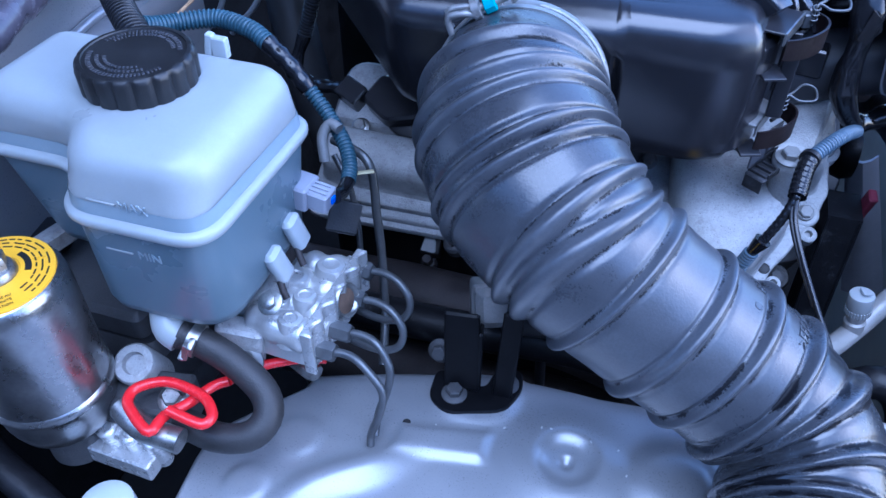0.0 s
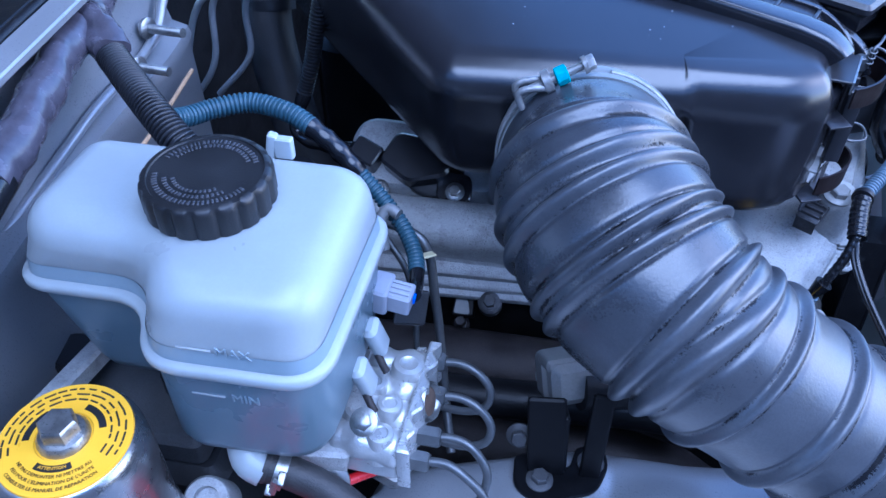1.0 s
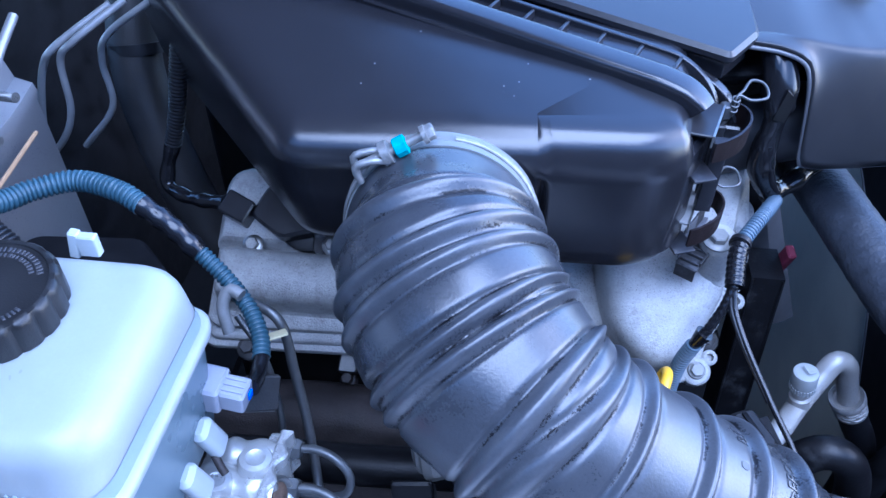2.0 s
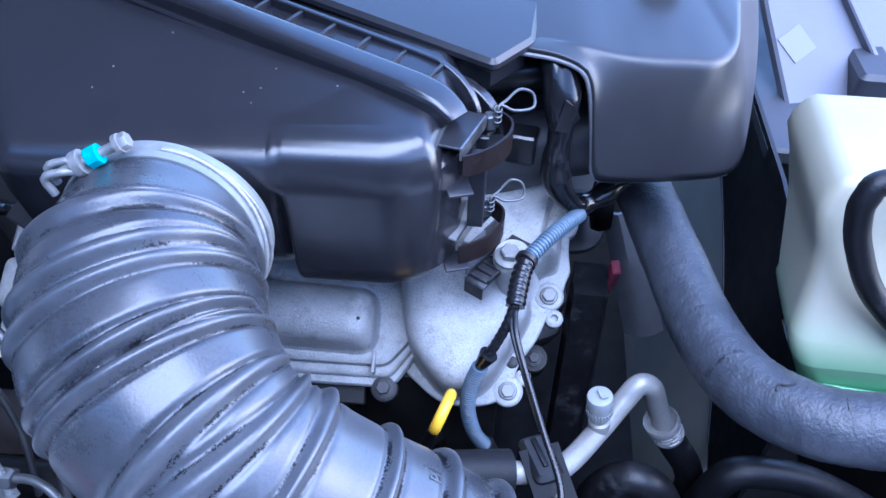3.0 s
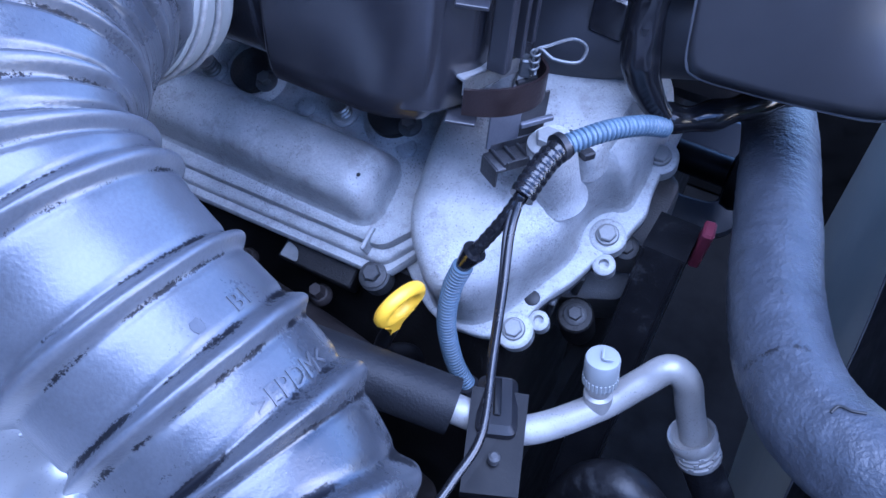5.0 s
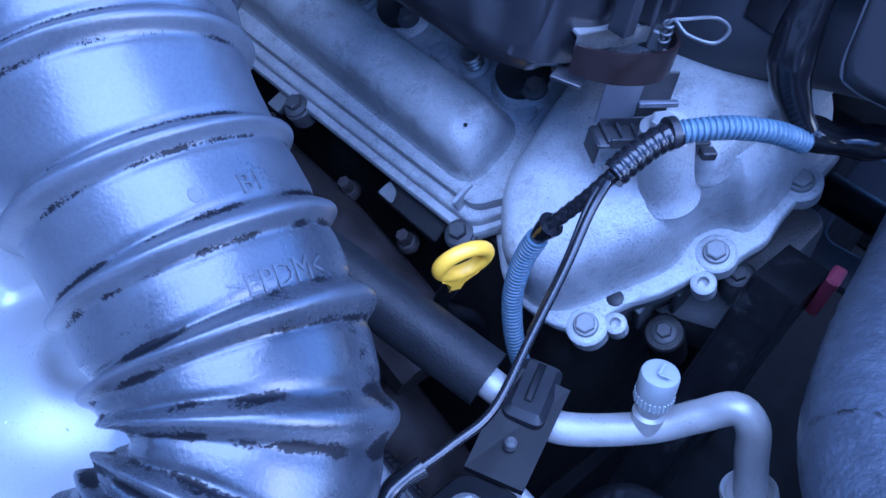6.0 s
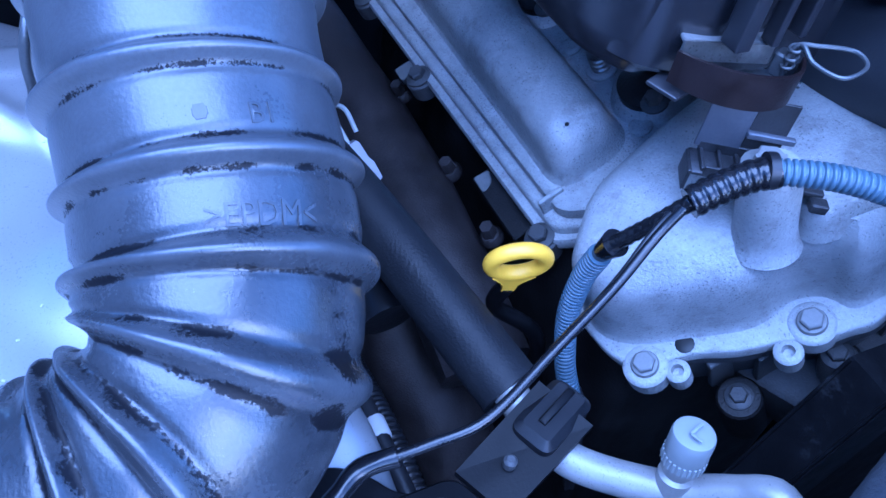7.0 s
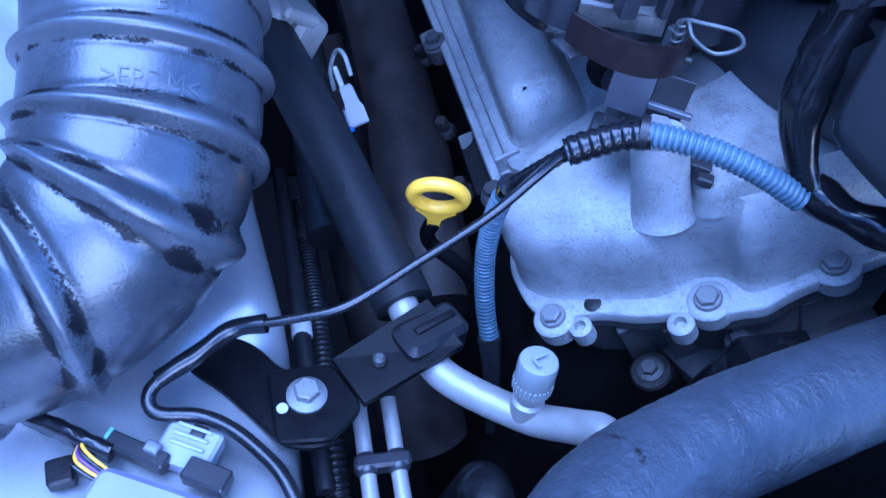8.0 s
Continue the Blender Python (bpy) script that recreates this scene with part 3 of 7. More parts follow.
for text, p, size in ((">EPDM<", (0.0795, 0.2616, 0.9981), 0.0076), ("B1", (0.0580, 0.2678, 1.0097), 0.0070)):
    i, ang = hose_angle(p)
    part("moulded_lettering", hose_letters(text, size, i, ang), M_MARK, hose)
i, ang = hose_angle((0.0569, 0.2523, 1.0124))
part("moulded_mark", moved(rbox(0.0035, 0.0030, 0.0005, 0.001), lambda c: on_hose(i - round(c.y / (HLEN / (len(HP) - 1))), ang + c.x / 0.038, c.z)), M_MARK, hose)


def make_clamp():
    i0 = hose_i((-0.0725, 0.353, 1.029))
    t = thing("hose_clamp", HP[i0], "zinc wire hose clamp with a turquoise paint mark", "hose clamp")
    for off in (-4, 4):
        c, (tt, u, w) = HP[i0 + off], HF[i0 + off]
        ring = [c + 0.0447 * (math.cos(a) * u + math.sin(a) * w) for a in [0.30 + (2 * math.pi - 0.42) * k / 80 for k in range(81)]]
        part("wire", sweep(ring, 0.0012, 10), M_PALEWIRE, t)
    L, R = V(-0.107, 0.3436, 1.0683), V(-0.079, 0.3523, 1.0815)
    ax = (R - L).normalized()
    part("screw", tube([L, L.lerp(R, 0.5), R], 0.0020, 0.004, 12), M_PALEWIRE, t)
    part("screw_head", bolt_mesh(0.0036, 0.0055, aim(R - ax * 0.002, ax), None, 1.15), M_PALEWIRE, t)
    mid = L.lerp(R, 0.62)
    part("nut", lathe([(0.0032, -0.003), (0.0045, -0.0025), (0.0045, 0.0025), (0.0032, 0.003)], aim(mid, ax), 8), M_TURQ, t, "turquoise painted square nut")
    part("trunnion", lathe([(0.0030, -0.0022), (0.0055, -0.0018), (0.0055, 0.0018), (0.0030, 0.0022)], aim(mid - ax * 0.007, ax), 12), M_PALEWIRE, t)
    for k in (-1, 1):
        s = ax.cross(V(0, 0, 1)).normalized() * 0.0036 * k
        part("hook_wire", tube([L - V(0, 0, 0.006) + s, L + V(-0.002, 0, 0.002) + s, L + ax * 0.006 + V(0, 0, 0.002) + s, mid - ax * 0.006 + s - V(0, 0, 0.002)], 0.0017, 0.002, 10), M_PALEWIRE, t)
    return t


make_clamp()


# ---- air cleaner ----
def make_airbox():
    t = thing("air_cleaner", (-0.05, 0.45, 0.98), "black moulded plastic air cleaner box with a dusty lid", "air cleaner")
    top_z = lambda x, y: 1.0640 + 0.16 * min(0.09, max(0, y - 0.37)) - 0.06 * max(0, x + 0.02)
    edge = [(math.cos(q) - 1, math.sin(q) - 1) for q in [math.pi / 2 * k / 7 for k in range(8)]] + [(-1.4, 0.02)]

    def plan(tl, tr, crease=0.0001):
        """The housing's outline; its rear part and its front lobe draw in by their own amounts."""
        return rpoly([(-0.150 + 0.3 * tl, 0.3655 + tl, 0.012), (-0.0300, 0.3715 + tl, 0.0015), (-0.0272, 0.3718 + max(tl, tr) + crease, 0.0008), (-0.0240, 0.3730 + tr, 0.002), (0.025 - 0.3 * tr, 0.3785 + tr, 0.016), (0.0440 - tr, 0.3900 + 0.4 * tr, 0.010),
                      (0.0440 - tr, 0.4010, 0.004), (0.0470 - tr, 0.4330, 0.003), (0.0480 - tr, 0.46, 0.01), (-0.20, 0.66 - tl, 0.02), (-0.310 + tl, 0.560, 0.03)], 7)

    low = lambda p: 0.0075 * min(1.0, max(0.0, (-0.018 - p.x) / 0.010))
    top = plan(0, 0)
    front = [min(1, max(0, (p.x + 0.031) / 0.008)) for p in top]
    fall = [0.0160 + 0.0040 * f for f in front]
    secs = []
    for tl, tr, z, k in ((0.034, 0.020, 0.9815, 1), (0.022, 0.0105, 0.9818, 1), (0.0150, 0.0060, 0.9835, 1), (0.0115, 0.0042, 0.9870, 1), (0.0080, 0.0026, 0.9960, 0.8), (0.0040, 0.0010, 1.020, 0.3), (0.0020, 0.0005, 1.032, 0), (0.0009, 0.0001, 1.0455, 0)):
        row = plan(tl, tr, 0.0045 * min(1, max(0.02, (1.046 - z) / 0.008)))
        secs.append([V(p.x, p.y, min(z + low(p) * k, top_z(p.x, p.y) - e - 0.002 + 0.04 * (z - 1.0455))) for p, e in zip(row, fall)])
    for d, dz in edge:
        wide, slim = grow(top, 0.0115 * d), grow(top, 0.0160 * d)
        row = [a.lerp(b, f) for a, b, f in zip(slim, wide, front)]
        secs.append([V(p.x, p.y, top_z(p.x, p.y) + e * dz) for p, e in zip(row, fall)])
    part("housing", loft(secs), M_PLASTIC, t)
    end = rpoly([(0.030, 0.3850, 0.004), (0.0425, 0.3915, 0.010), (0.0515, 0.4080, 0.004), (0.0560, 0.46, 0.01), (0.020, 0.47, 0.004), (0.020, 0.40, 0.004)], 6)
    part("end_block", prism(end, 0.9865, 1.0530, 0.003), M_PLASTIC, t)
    part("outlet_spigot", sweep([V(-0.073, 0.374 - 0.002 * k, 1.026) for k in range(6)], 0.036, 48), M_PLASTIC, t)
    # rails along the diagonal joint of the lid
    a, b = V(0.050, 0.4045, 1.0715), V(-0.30, 0.556, 1.094)
    dr = (b - a).normalized()
    side = V(-dr.y, dr.x, 0).normalized()
    side = side if side.y > 0 else -side
    L = (b - a).length
    m = Matrix(((dr.x, side.x, 0, a.x), (dr.y, side.y, 0, a.y), (dr.z, 0, 1, a.z), (0, 0, 0, 1)))
    part("joint_lip", prism(rpoly([(0.016, -0.0028, 0.002), (L, -0.0028, 0.001), (L, 0.004, 0.001), (0.018, 0.004, 0.002)], 4), -0.012, -0.0055, 0.001, None, m), M_PLASTIC, t)

    def beam(path, half, tall, ease, tip):
        """A rounded bar along a path in the lid's own axes, narrowing to its tip."""
        P = spline([m @ V(*p) for p in path], 0.002)[0]
        sec = rpoly([(-half, -tall, ease), (half, -tall, ease), (half, 0, ease), (-half, 0, ease)], 4)
        n, out = len(P), []
        for i, (p, (tt, u, w)) in enumerate(zip(P, frames_of(P))):
            k = tip + (1 - tip) * min(1, (n - 1 - i) / 9) ** 0.6
            out.append([p + u * q.y * k + w * q.x * k for q in sec])
        return loft(out)

    part("front_rail", beam([(L, 0.0085, 0.0035), (0.12, 0.0085, 0.0035), (0.040, 0.0085, 0.0035), (0.027, 0.0085, 0.0033), (0.015, 0.0080, 0.0018), (0.007, 0.0070, -0.0016), (0.003, 0.0062, -0.0045)], 0.0085, 0.018, 0.0038, 0.75), M_PLASTIC, t)
    part("rear_rail", beam([(L, 0.0322, 0.002), (0.12, 0.0322, 0.002), (0.040, 0.0322, 0.002), (0.025, 0.0318, 0.0008), (0.013, 0.0300, -0.0040), (0.005, 0.0270, -0.0110), (0.002, 0.0255, -0.0180)], 0.0018, 0.018, 0.0008, 0.9), M_PLASTIC, t)
    part("rear_step", beam([(L, 0.0360, -0.006), (0.12, 0.0360, -0.006), (0.030, 0.0360, -0.006), (0.010, 0.0350, -0.0075), (-0.002, 0.0330, -0.014), (-0.008, 0.0320, -0.024)], 0.0030, 0.016, 0.0012, 0.8), M_PLASTIC, t)
    for k in range(15):
        part("cross_rib", rbox(0.0018, 0.0145, 0.006, 0.0004, m @ pose(0.0265 + 0.0205 * k, 0.0238, -0.0018)), M_PLASTIC2, t)
    # Near-black floor: the slot's deep shade is put into its colour.
    part("slot_floor", rbox(L - 0.012, 0.0165, 0.003, 0.001, m @ pose(L / 2 + 0.006, 0.0240, -0.021)), M_DARK, t)
    lid = rpoly([(0.004, 0.0405, 0.004), (L, 0.0395, 0.004), (L, 0.20, 0.01), (0.02, 0.13, 0.01), (-0.002, 0.072, 0.004)], 5)
    part("lid_plate", prism(lid, -0.002, 0.005, 0.0022, None, m), M_PLASTIC2, t)
    part("lid_groove", prism(grow(lid, -0.004), -0.012, -0.0015, 0.0005, None, m), M_PLASTIC, t)
    part("lid_skirt", prism(grow(lid, -0.026), -0.060, -0.011, 0.001, None, m), M_PLASTIC, t)
    # guide bars on the end face, between the clips
    part("guide_bar", rbox(0.008, 0.006, 0.044, 0.001, pose(0.0590, 0.4105, 1.0265)), M_PLASTIC2, t)
    part("guide_bar", rbox(0.006, 0.003, 0.044, 0.001, pose(0.0600, 0.4235, 1.0265)), M_PLASTIC2, t)
    part("guide_bar", rbox(0.006, 0.003, 0.048, 0.001, pose(0.0595, 0.4345, 1.030)), M_PLASTIC2, t)
    for z in (1.0345, 0.9865):
        part("lug", rbox(0.012, 0.016, 0.0015, 0.0006, pose(0.050, 0.402, z, 0, 0, 20)), M_PLASTIC2, t)
    for k in range(14):
        x, y = random.uniform(-0.13, 0.02), random.uniform(0.385, 0.45)
        if (y - 0.404) > -0.42 * (x - 0.045):
            continue
        part("grit", rbox(random.uniform(0.0003, 0.0008), 0.0003, 0.0002, 0.0001, pose(x, y, top_z(x, y) + 0.0006, 0, 0, random.uniform(-20, 30))), M_PAPER, t)
    return t


make_airbox()


def make_clip(z, drop):
    """A spring clip: folded plate, curved brown band, twisted wire ring."""
    t = thing("spring_clip", (0.055, 0.412, z), "lid clip with a brown curved band and a twisted wire ring", "clip", "clips of the air cleaner")
    pl = rpoly([(0.0325 + drop, 0.4015, 0.001), (0.0512, 0.3980, 0.001), (0.0602, 0.4262, 0.001), (0.0445 + drop * 0.6, 0.4315, 0.001)], 3)
    part("plate", prism(pl, z, z + 0.0016, 0.0004), M_PLASTIC2 if drop == 0 else M_WORN, t)
    part("fold", loft([[V(*p, zz) for p in ((0.0508, 0.3978), (0.0518, 0.3978), (0.0610, 0.4260), (0.0600, 0.4260))] for zz in (z - 0.005, z + 0.0018)]), M_STEEL, t)
    P = spline([(0.0525, 0.3955, 0), (0.0585, 0.3990, 0), (0.0665, 0.4065, 0), (0.0725, 0.4175, 0), (0.0725, 0.4275, 0), (0.0660, 0.4350, 0)], 0.0012)[0]
    bm = bmesh.new()
    F = frames_of(P)
    rings = [[bm.verts.new((p.x + o * w.x, p.y + o * w.y, z - 0.0005 - h - 0.0015 * math.sin(math.pi * k / (len(P) - 1)) * (h > 0.005))) for o, h in ((0.0006, 0), (0.0006, 0.011), (-0.0006, 0.011), (-0.0006, 0))]
             for k, (p, (_, u, w)) in enumerate(zip(P, F))]
    for r0, r1 in zip(rings, rings[1:]):
        for k in range(4):
            bm.faces.new((r0[k], r0[(k + 1) % 4], r1[(k + 1) % 4], r1[k]))
    bm.faces.new(rings[0])
    bm.faces.new(rings[-1][::-1])
    part("band", bm, M_STRAP, t, "dark brown curved band")
    k0 = V(0.0655, 0.4285, z + 0.004)
    loop = [k0 + V(0.0005, 0, -0.010), k0, k0 + V(0.004, 0.005, 0.002), k0 + V(0.0095, 0.0150, 0.002), k0 + V(0.0160, 0.0140, 0.001), k0 + V(0.0165, 0.0050, -0.001), k0 + V(0.008, 0.0012, -0.001), k0 + V(0.001, 0.001, 0.001), k0 + V(-0.001, 0.0, -0.009)]
    part("wire_ring", tube(loop, 0.00072, 0.001, 8), M_PIPE, t)
    for j in range(3):
        c = k0 + V(0.0003, 0.0005, -0.0005 - 0.003 * j)
        part("wire_turn", sweep([c + V(0.0018 * math.cos(q), 0.0018 * math.sin(q), 0.0006 * math.sin(q)) for q in [2 * math.pi * n / 14 for n in range(15)]], 0.00055, 8), M_PIPE, t)
    part("knuckle", rbox(0.005, 0.006, 0.008, 0.0012, pose(0.0625, 0.4300, z - 0.004, 0, 0, 20)), M_PIPE, t)
    part("hinge_pin", tube([(0.0615, 0.4255, z - 0.010), (0.0645, 0.431, z - 0.010), (0.068, 0.4365, z - 0.010)], 0.0012, 0.002, 10), M_SHADEALU, t)
    return t


make_clip(1.0570, 0.0)
make_clip(1.0020, 0.010)

# ---- valve cover and timing cover, leaning with the cylinder bank ----
BANK = Matrix.Translation((0, 0.395, 0.872)) @ Matrix.Rotation(radians(32), 4, "X")
BUP = (BANK.to_3x3() @ V(0, 0, 1))


def bank(x, u, n):
    return BANK @ V(x, u, n)


def bank_secs(outline, steps):
    return [[BANK @ V(p.x, p.y, z) for p in grow(outline, d)] for d, z in steps]


def lobe(parent, x, u, n0, n1, r, material=None, name="lobe"):
    return part(name, lathe([(r, n0), (r, n1 - 0.0012), (r - 0.0008, n1 - 0.0003), (r - 0.002, n1)], BANK @ pose(x, u, 0), 24), material or M_ALU, parent)


def make_valve_cover():
    t = thing("valve_cover", bank(-0.10, 0.03, 0), "grey cast aluminium valve cover, speckled with dirt", "valve cover")
    o = rpoly([(-0.236, -0.002, 0.010), (0.016, 0.0065, 0.008), (0.030, 0.030, 0.010), (0.020, 0.125, 0.004), (-0.236, 0.125, 0.02)], 5)
    part("flange", loft(bank_secs(o, ((-0.001, -0.009), (0, -0.008), (0, -0.0035), (-0.0012, -0.002)))), M_ALU, t)
    o = rpoly([(-0.233, 0.0030, 0.010), (0.014, 0.0115, 0.006), (0.029, 0.034, 0.010), (0.021, 0.124, 0.004), (-0.233, 0.122, 0.02)], 5)
    part("step", loft(bank_secs(o, ((0, -0.0025), (-0.0006, 0.0015), (-0.0016, 0.0026), (-0.0036, 0.0030)))), M_ALU, t)
    o = rpoly([(-0.231, 0.0105, 0.010), (0.012, 0.0180, 0.006), (0.027, 0.038, 0.010), (0.021, 0.123, 0.004), (-0.231, 0.121, 0.02)], 5)
    part("upper_step", loft(bank_secs(o, ((0, 0.0025), (0, 0.0065), (-0.0008, 0.0088), (-0.003, 0.010)))), M_ALU, t)
    o = rpoly([(-0.226, 0.0235, 0.012), (0.0040, 0.0250, 0.013), (0.0020, 0.0620, 0.013), (-0.226, 0.0620, 0.010)], 8)
    part("ridge", loft(bank_secs(o, ((0.0035, 0.0090), (0.0012, 0.0108), (0.0, 0.015), (-0.0022, 0.027), (-0.0038, 0.0318), (-0.0065, 0.0350), (-0.0100, 0.0368), (-0.0135, 0.0377), (-0.0160, 0.0379)))), M_ALU, t)
    o = rpoly([(-0.230, 0.064, 0.003), (-0.125, 0.066, 0.010), (-0.120, 0.115, 0.010), (-0.230, 0.118, 0.02)], 6)
    part("coil_deck", loft(bank_secs(o, ((0.003, 0.009), (0.0, 0.012), (-0.001, 0.019), (-0.004, 0.022)))), M_ALU, t)
    for x, u, r in ((-0.0140, 0.0830, 0.0155), (-0.0995, 0.0760, 0.0150)):
        part("plug_tower", lathe([(r + 0.004, 0.009), (r + 0.0015, 0.0108), (r, 0.0135), (r - 0.001, 0.0145), (r - 0.003, 0.0148)], BANK @ pose(x, u, 0), 32), M_ALU, t)
        part("plug_seal", lathe([(r - 0.002, 0.013), (r - 0.002, 0.0190), (r - 0.004, 0.0205), (r - 0.007, 0.0205), (0.004, 0.0230), (0.0005, 0.0232)], BANK @ pose(x, u, 0), 32), M_BLOCK, t, "dark rubber spark plug seal")
        part("seal_bolt", bolt_mesh(0.0040, 0.0060, BANK @ pose(x + 0.0125, u - 0.004, 0.0190)), M_CAST, t)
    for x, u in ((-0.0417, 0.0745), (-0.1260, 0.0690)):
        lobe(t, x, u, 0.006, 0.0125, 0.0078)
        P = [bank(x, u, 0.0125 + 0.0006 * k) for k in range(17)]
        part("stud", sweep(P, lambda i, a: 0.0050 if i % 5 < 3 else 0.0042, 18), M_STEEL, t, "threaded zinc stud")
    for x, u in ((-0.0013, 0.0700), (-0.0640, 0.0700)):
        lobe(t, x, u, 0.006, 0.0122, 0.0055)
    for x, u in ((-0.205, 0.0000), (-0.1205, 0.0005), (0.0104, 0.0060)):
        lobe(t, x, u, -0.014, -0.0030, 0.0082, M_CAST)
        bolt(bank(x, u, -0.003), BUP, 0.0046, 0.006, parent=t, spin=17, material=M_CAST)
    for x0, x1, u0 in ((-0.047, -0.001, -0.0060), (-0.146, -0.131, -0.0100)):
        o = rpoly([(x0, u0, 0.002), (x1, u0 + 0.001, 0.002), (x1 - 0.001, 0.009, 0.003), (x0 + 0.001, 0.007, 0.003)], 4)
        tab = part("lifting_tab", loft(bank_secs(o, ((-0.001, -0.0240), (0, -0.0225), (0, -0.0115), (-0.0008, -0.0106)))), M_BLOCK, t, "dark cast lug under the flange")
        part("worn_patch", loft(bank_secs(rpoly([(x0 + 0.001, u0 + 0.001, 0.002), (x0 + 0.013, u0 + 0.001, 0.003), (x0 + 0.010, 0.002, 0.003), (x0 + 0.002, 0.004, 0.002)], 4), ((0, -0.0107), (-0.0003, -0.0102)))), M_WORN, tab)
    part("end_rib", prism(rpoly([(0.0030, 0.013, 0.001), (0.0052, 0.013, 0.001), (0.0052, 0.026, 0.001), (0.0030, 0.026, 0.001)], 3), 0.000, 0.0125, 0.0006, None, BANK), M_ALU, t)
    part("dirt_spot", lathe([(0.0011, 0), (0.0009, 0.0004), (0.0002, 0.0005)], BANK @ pose(-0.0042, 0.0408, 0.0372), 8), M_INK, t)
    return t


def make_timing_cover():
    t = thing("timing_cover", bank(0.06, 0.05, -0.01), "grey cast aluminium timing chain cover with a bolted flange", "timing cover")
    fl = [(0.016, 0.022, 0.01), (0.046, -0.001, 0.02), (0.074, 0.002, 0.008), (0.0880, 0.010, 0.006), (0.0905, 0.0290, 0.012), (0.1010, 0.0440, 0.010), (0.1065, 0.0600, 0.004), (0.1150, 0.0740, 0.008), (0.1165, 0.0830, 0.004), (0.1195, 0.0910, 0.010),
          (0.1170, 0.104, 0.012), (0.1175, 0.150, 0.01), (0.016, 0.150, 0.01)]
    o = rpoly(fl, 6)
    part("flange", loft(bank_secs(o, ((-0.001, -0.0165), (0, -0.016), (0, -0.0102), (-0.0006, -0.0094), (-0.0016, -0.009)))), M_ALU, t)
    part("gasket", loft(bank_secs(grow(o, -0.0016), ((0, -0.0180), (0, -0.0163)))), M_INK, t, "thin dark gasket")
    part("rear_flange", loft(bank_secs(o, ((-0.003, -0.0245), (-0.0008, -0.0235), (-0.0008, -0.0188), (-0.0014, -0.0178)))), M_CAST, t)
    dome = [(0.0215, 0.030, 0.018), (0.047, 0.0045, 0.022), (0.0660, 0.0055, 0.012), (0.0770, 0.0170, 0.010), (0.0868, 0.0380, 0.014), (0.0960, 0.0565, 0.008), (0.0930, 0.0755, 0.008), (0.1000, 0.0865, 0.007), (0.1100, 0.0895, 0.007), (0.1108, 0.106, 0.012),
            (0.1115, 0.149, 0.01), (0.0100, 0.149, 0.012), (0.0120, 0.080, 0.02)]
    d = rpoly(dome, 8)
    secs = bank_secs(d, ((0.0022, -0.0096), (0.0008, -0.0080), (0.0, -0.004), (-0.0008, 0.008), (-0.0016, 0.0180), (-0.0027, 0.0252), (-0.0046, 0.0300), (-0.0076, 0.0330), (-0.0110, 0.0345)))
    last = grow(d, -0.0110)
    for k, n in ((0.93, 0.0356), (0.84, 0.0366), (0.70, 0.0373), (0.5, 0.0378), (0.25, 0.0380)):
        secs.append([BANK @ V(p.x, p.y, n) for p in shrink(last, k)])
    part("dome", loft(secs), M_ALU, t)
    # tall boss that carries the loom bracket, flared at its foot
    P = [bank(0.0842, 0.0705, 0.029).lerp(bank(0.0795, 0.0795, 0.0650), k / 16) for k in range(17)]
    part("boss", sweep(P, lambda i, a: 0.0106 + 0.0030 * math.exp(-i / 2.0) - (0.0012 if i == 16 else 0), 32), M_ALU, t)
    for x, u in ((0.1066, 0.0738), (0.0858, 0.0122), (0.113, 0.122)):
        lobe(t, x, u, -0.0180, -0.0084, 0.0094)
        bolt(bank(x, u, -0.0084), BUP, 0.0046, 0.0050, parent=t, spin=10, material=M_WORN, washer=1.25)
    for x, u, r in ((0.1110, 0.0600, 0.0056), (0.0945, 0.0215, 0.0050)):
        part("dowel_lug", lathe([(r, -0.0190), (r, -0.0102), (r - 0.001, -0.0094), (0.0026, -0.0092), (0.0022, -0.0130)], BANK @ pose(x, u, 0), 22), M_ALU, t)
    # Black disc: the dark depth of a flange hole put into colour.
    part("hole_shade", lathe([(0.0040, 0), (0.0036, 0.0003), (0.0006, 0.0004)], BANK @ pose(0.0870, 0.0300, -0.0090), 12), M_INK, t, "small black hole in the flange")
    o = rpoly([(0.046, 0.090, 0.006), (0.094, 0.084, 0.006), (0.104, 0.146, 0.006), (0.040, 0.146, 0.006)], 5)
    part("top_pad", loft(bank_secs(o, ((0.004, 0.030), (0.001, 0.036), (0, 0.0405), (-0.0015, 0.042)))), M_ALU, t)
    return t


make_valve_cover()
make_timing_cover()


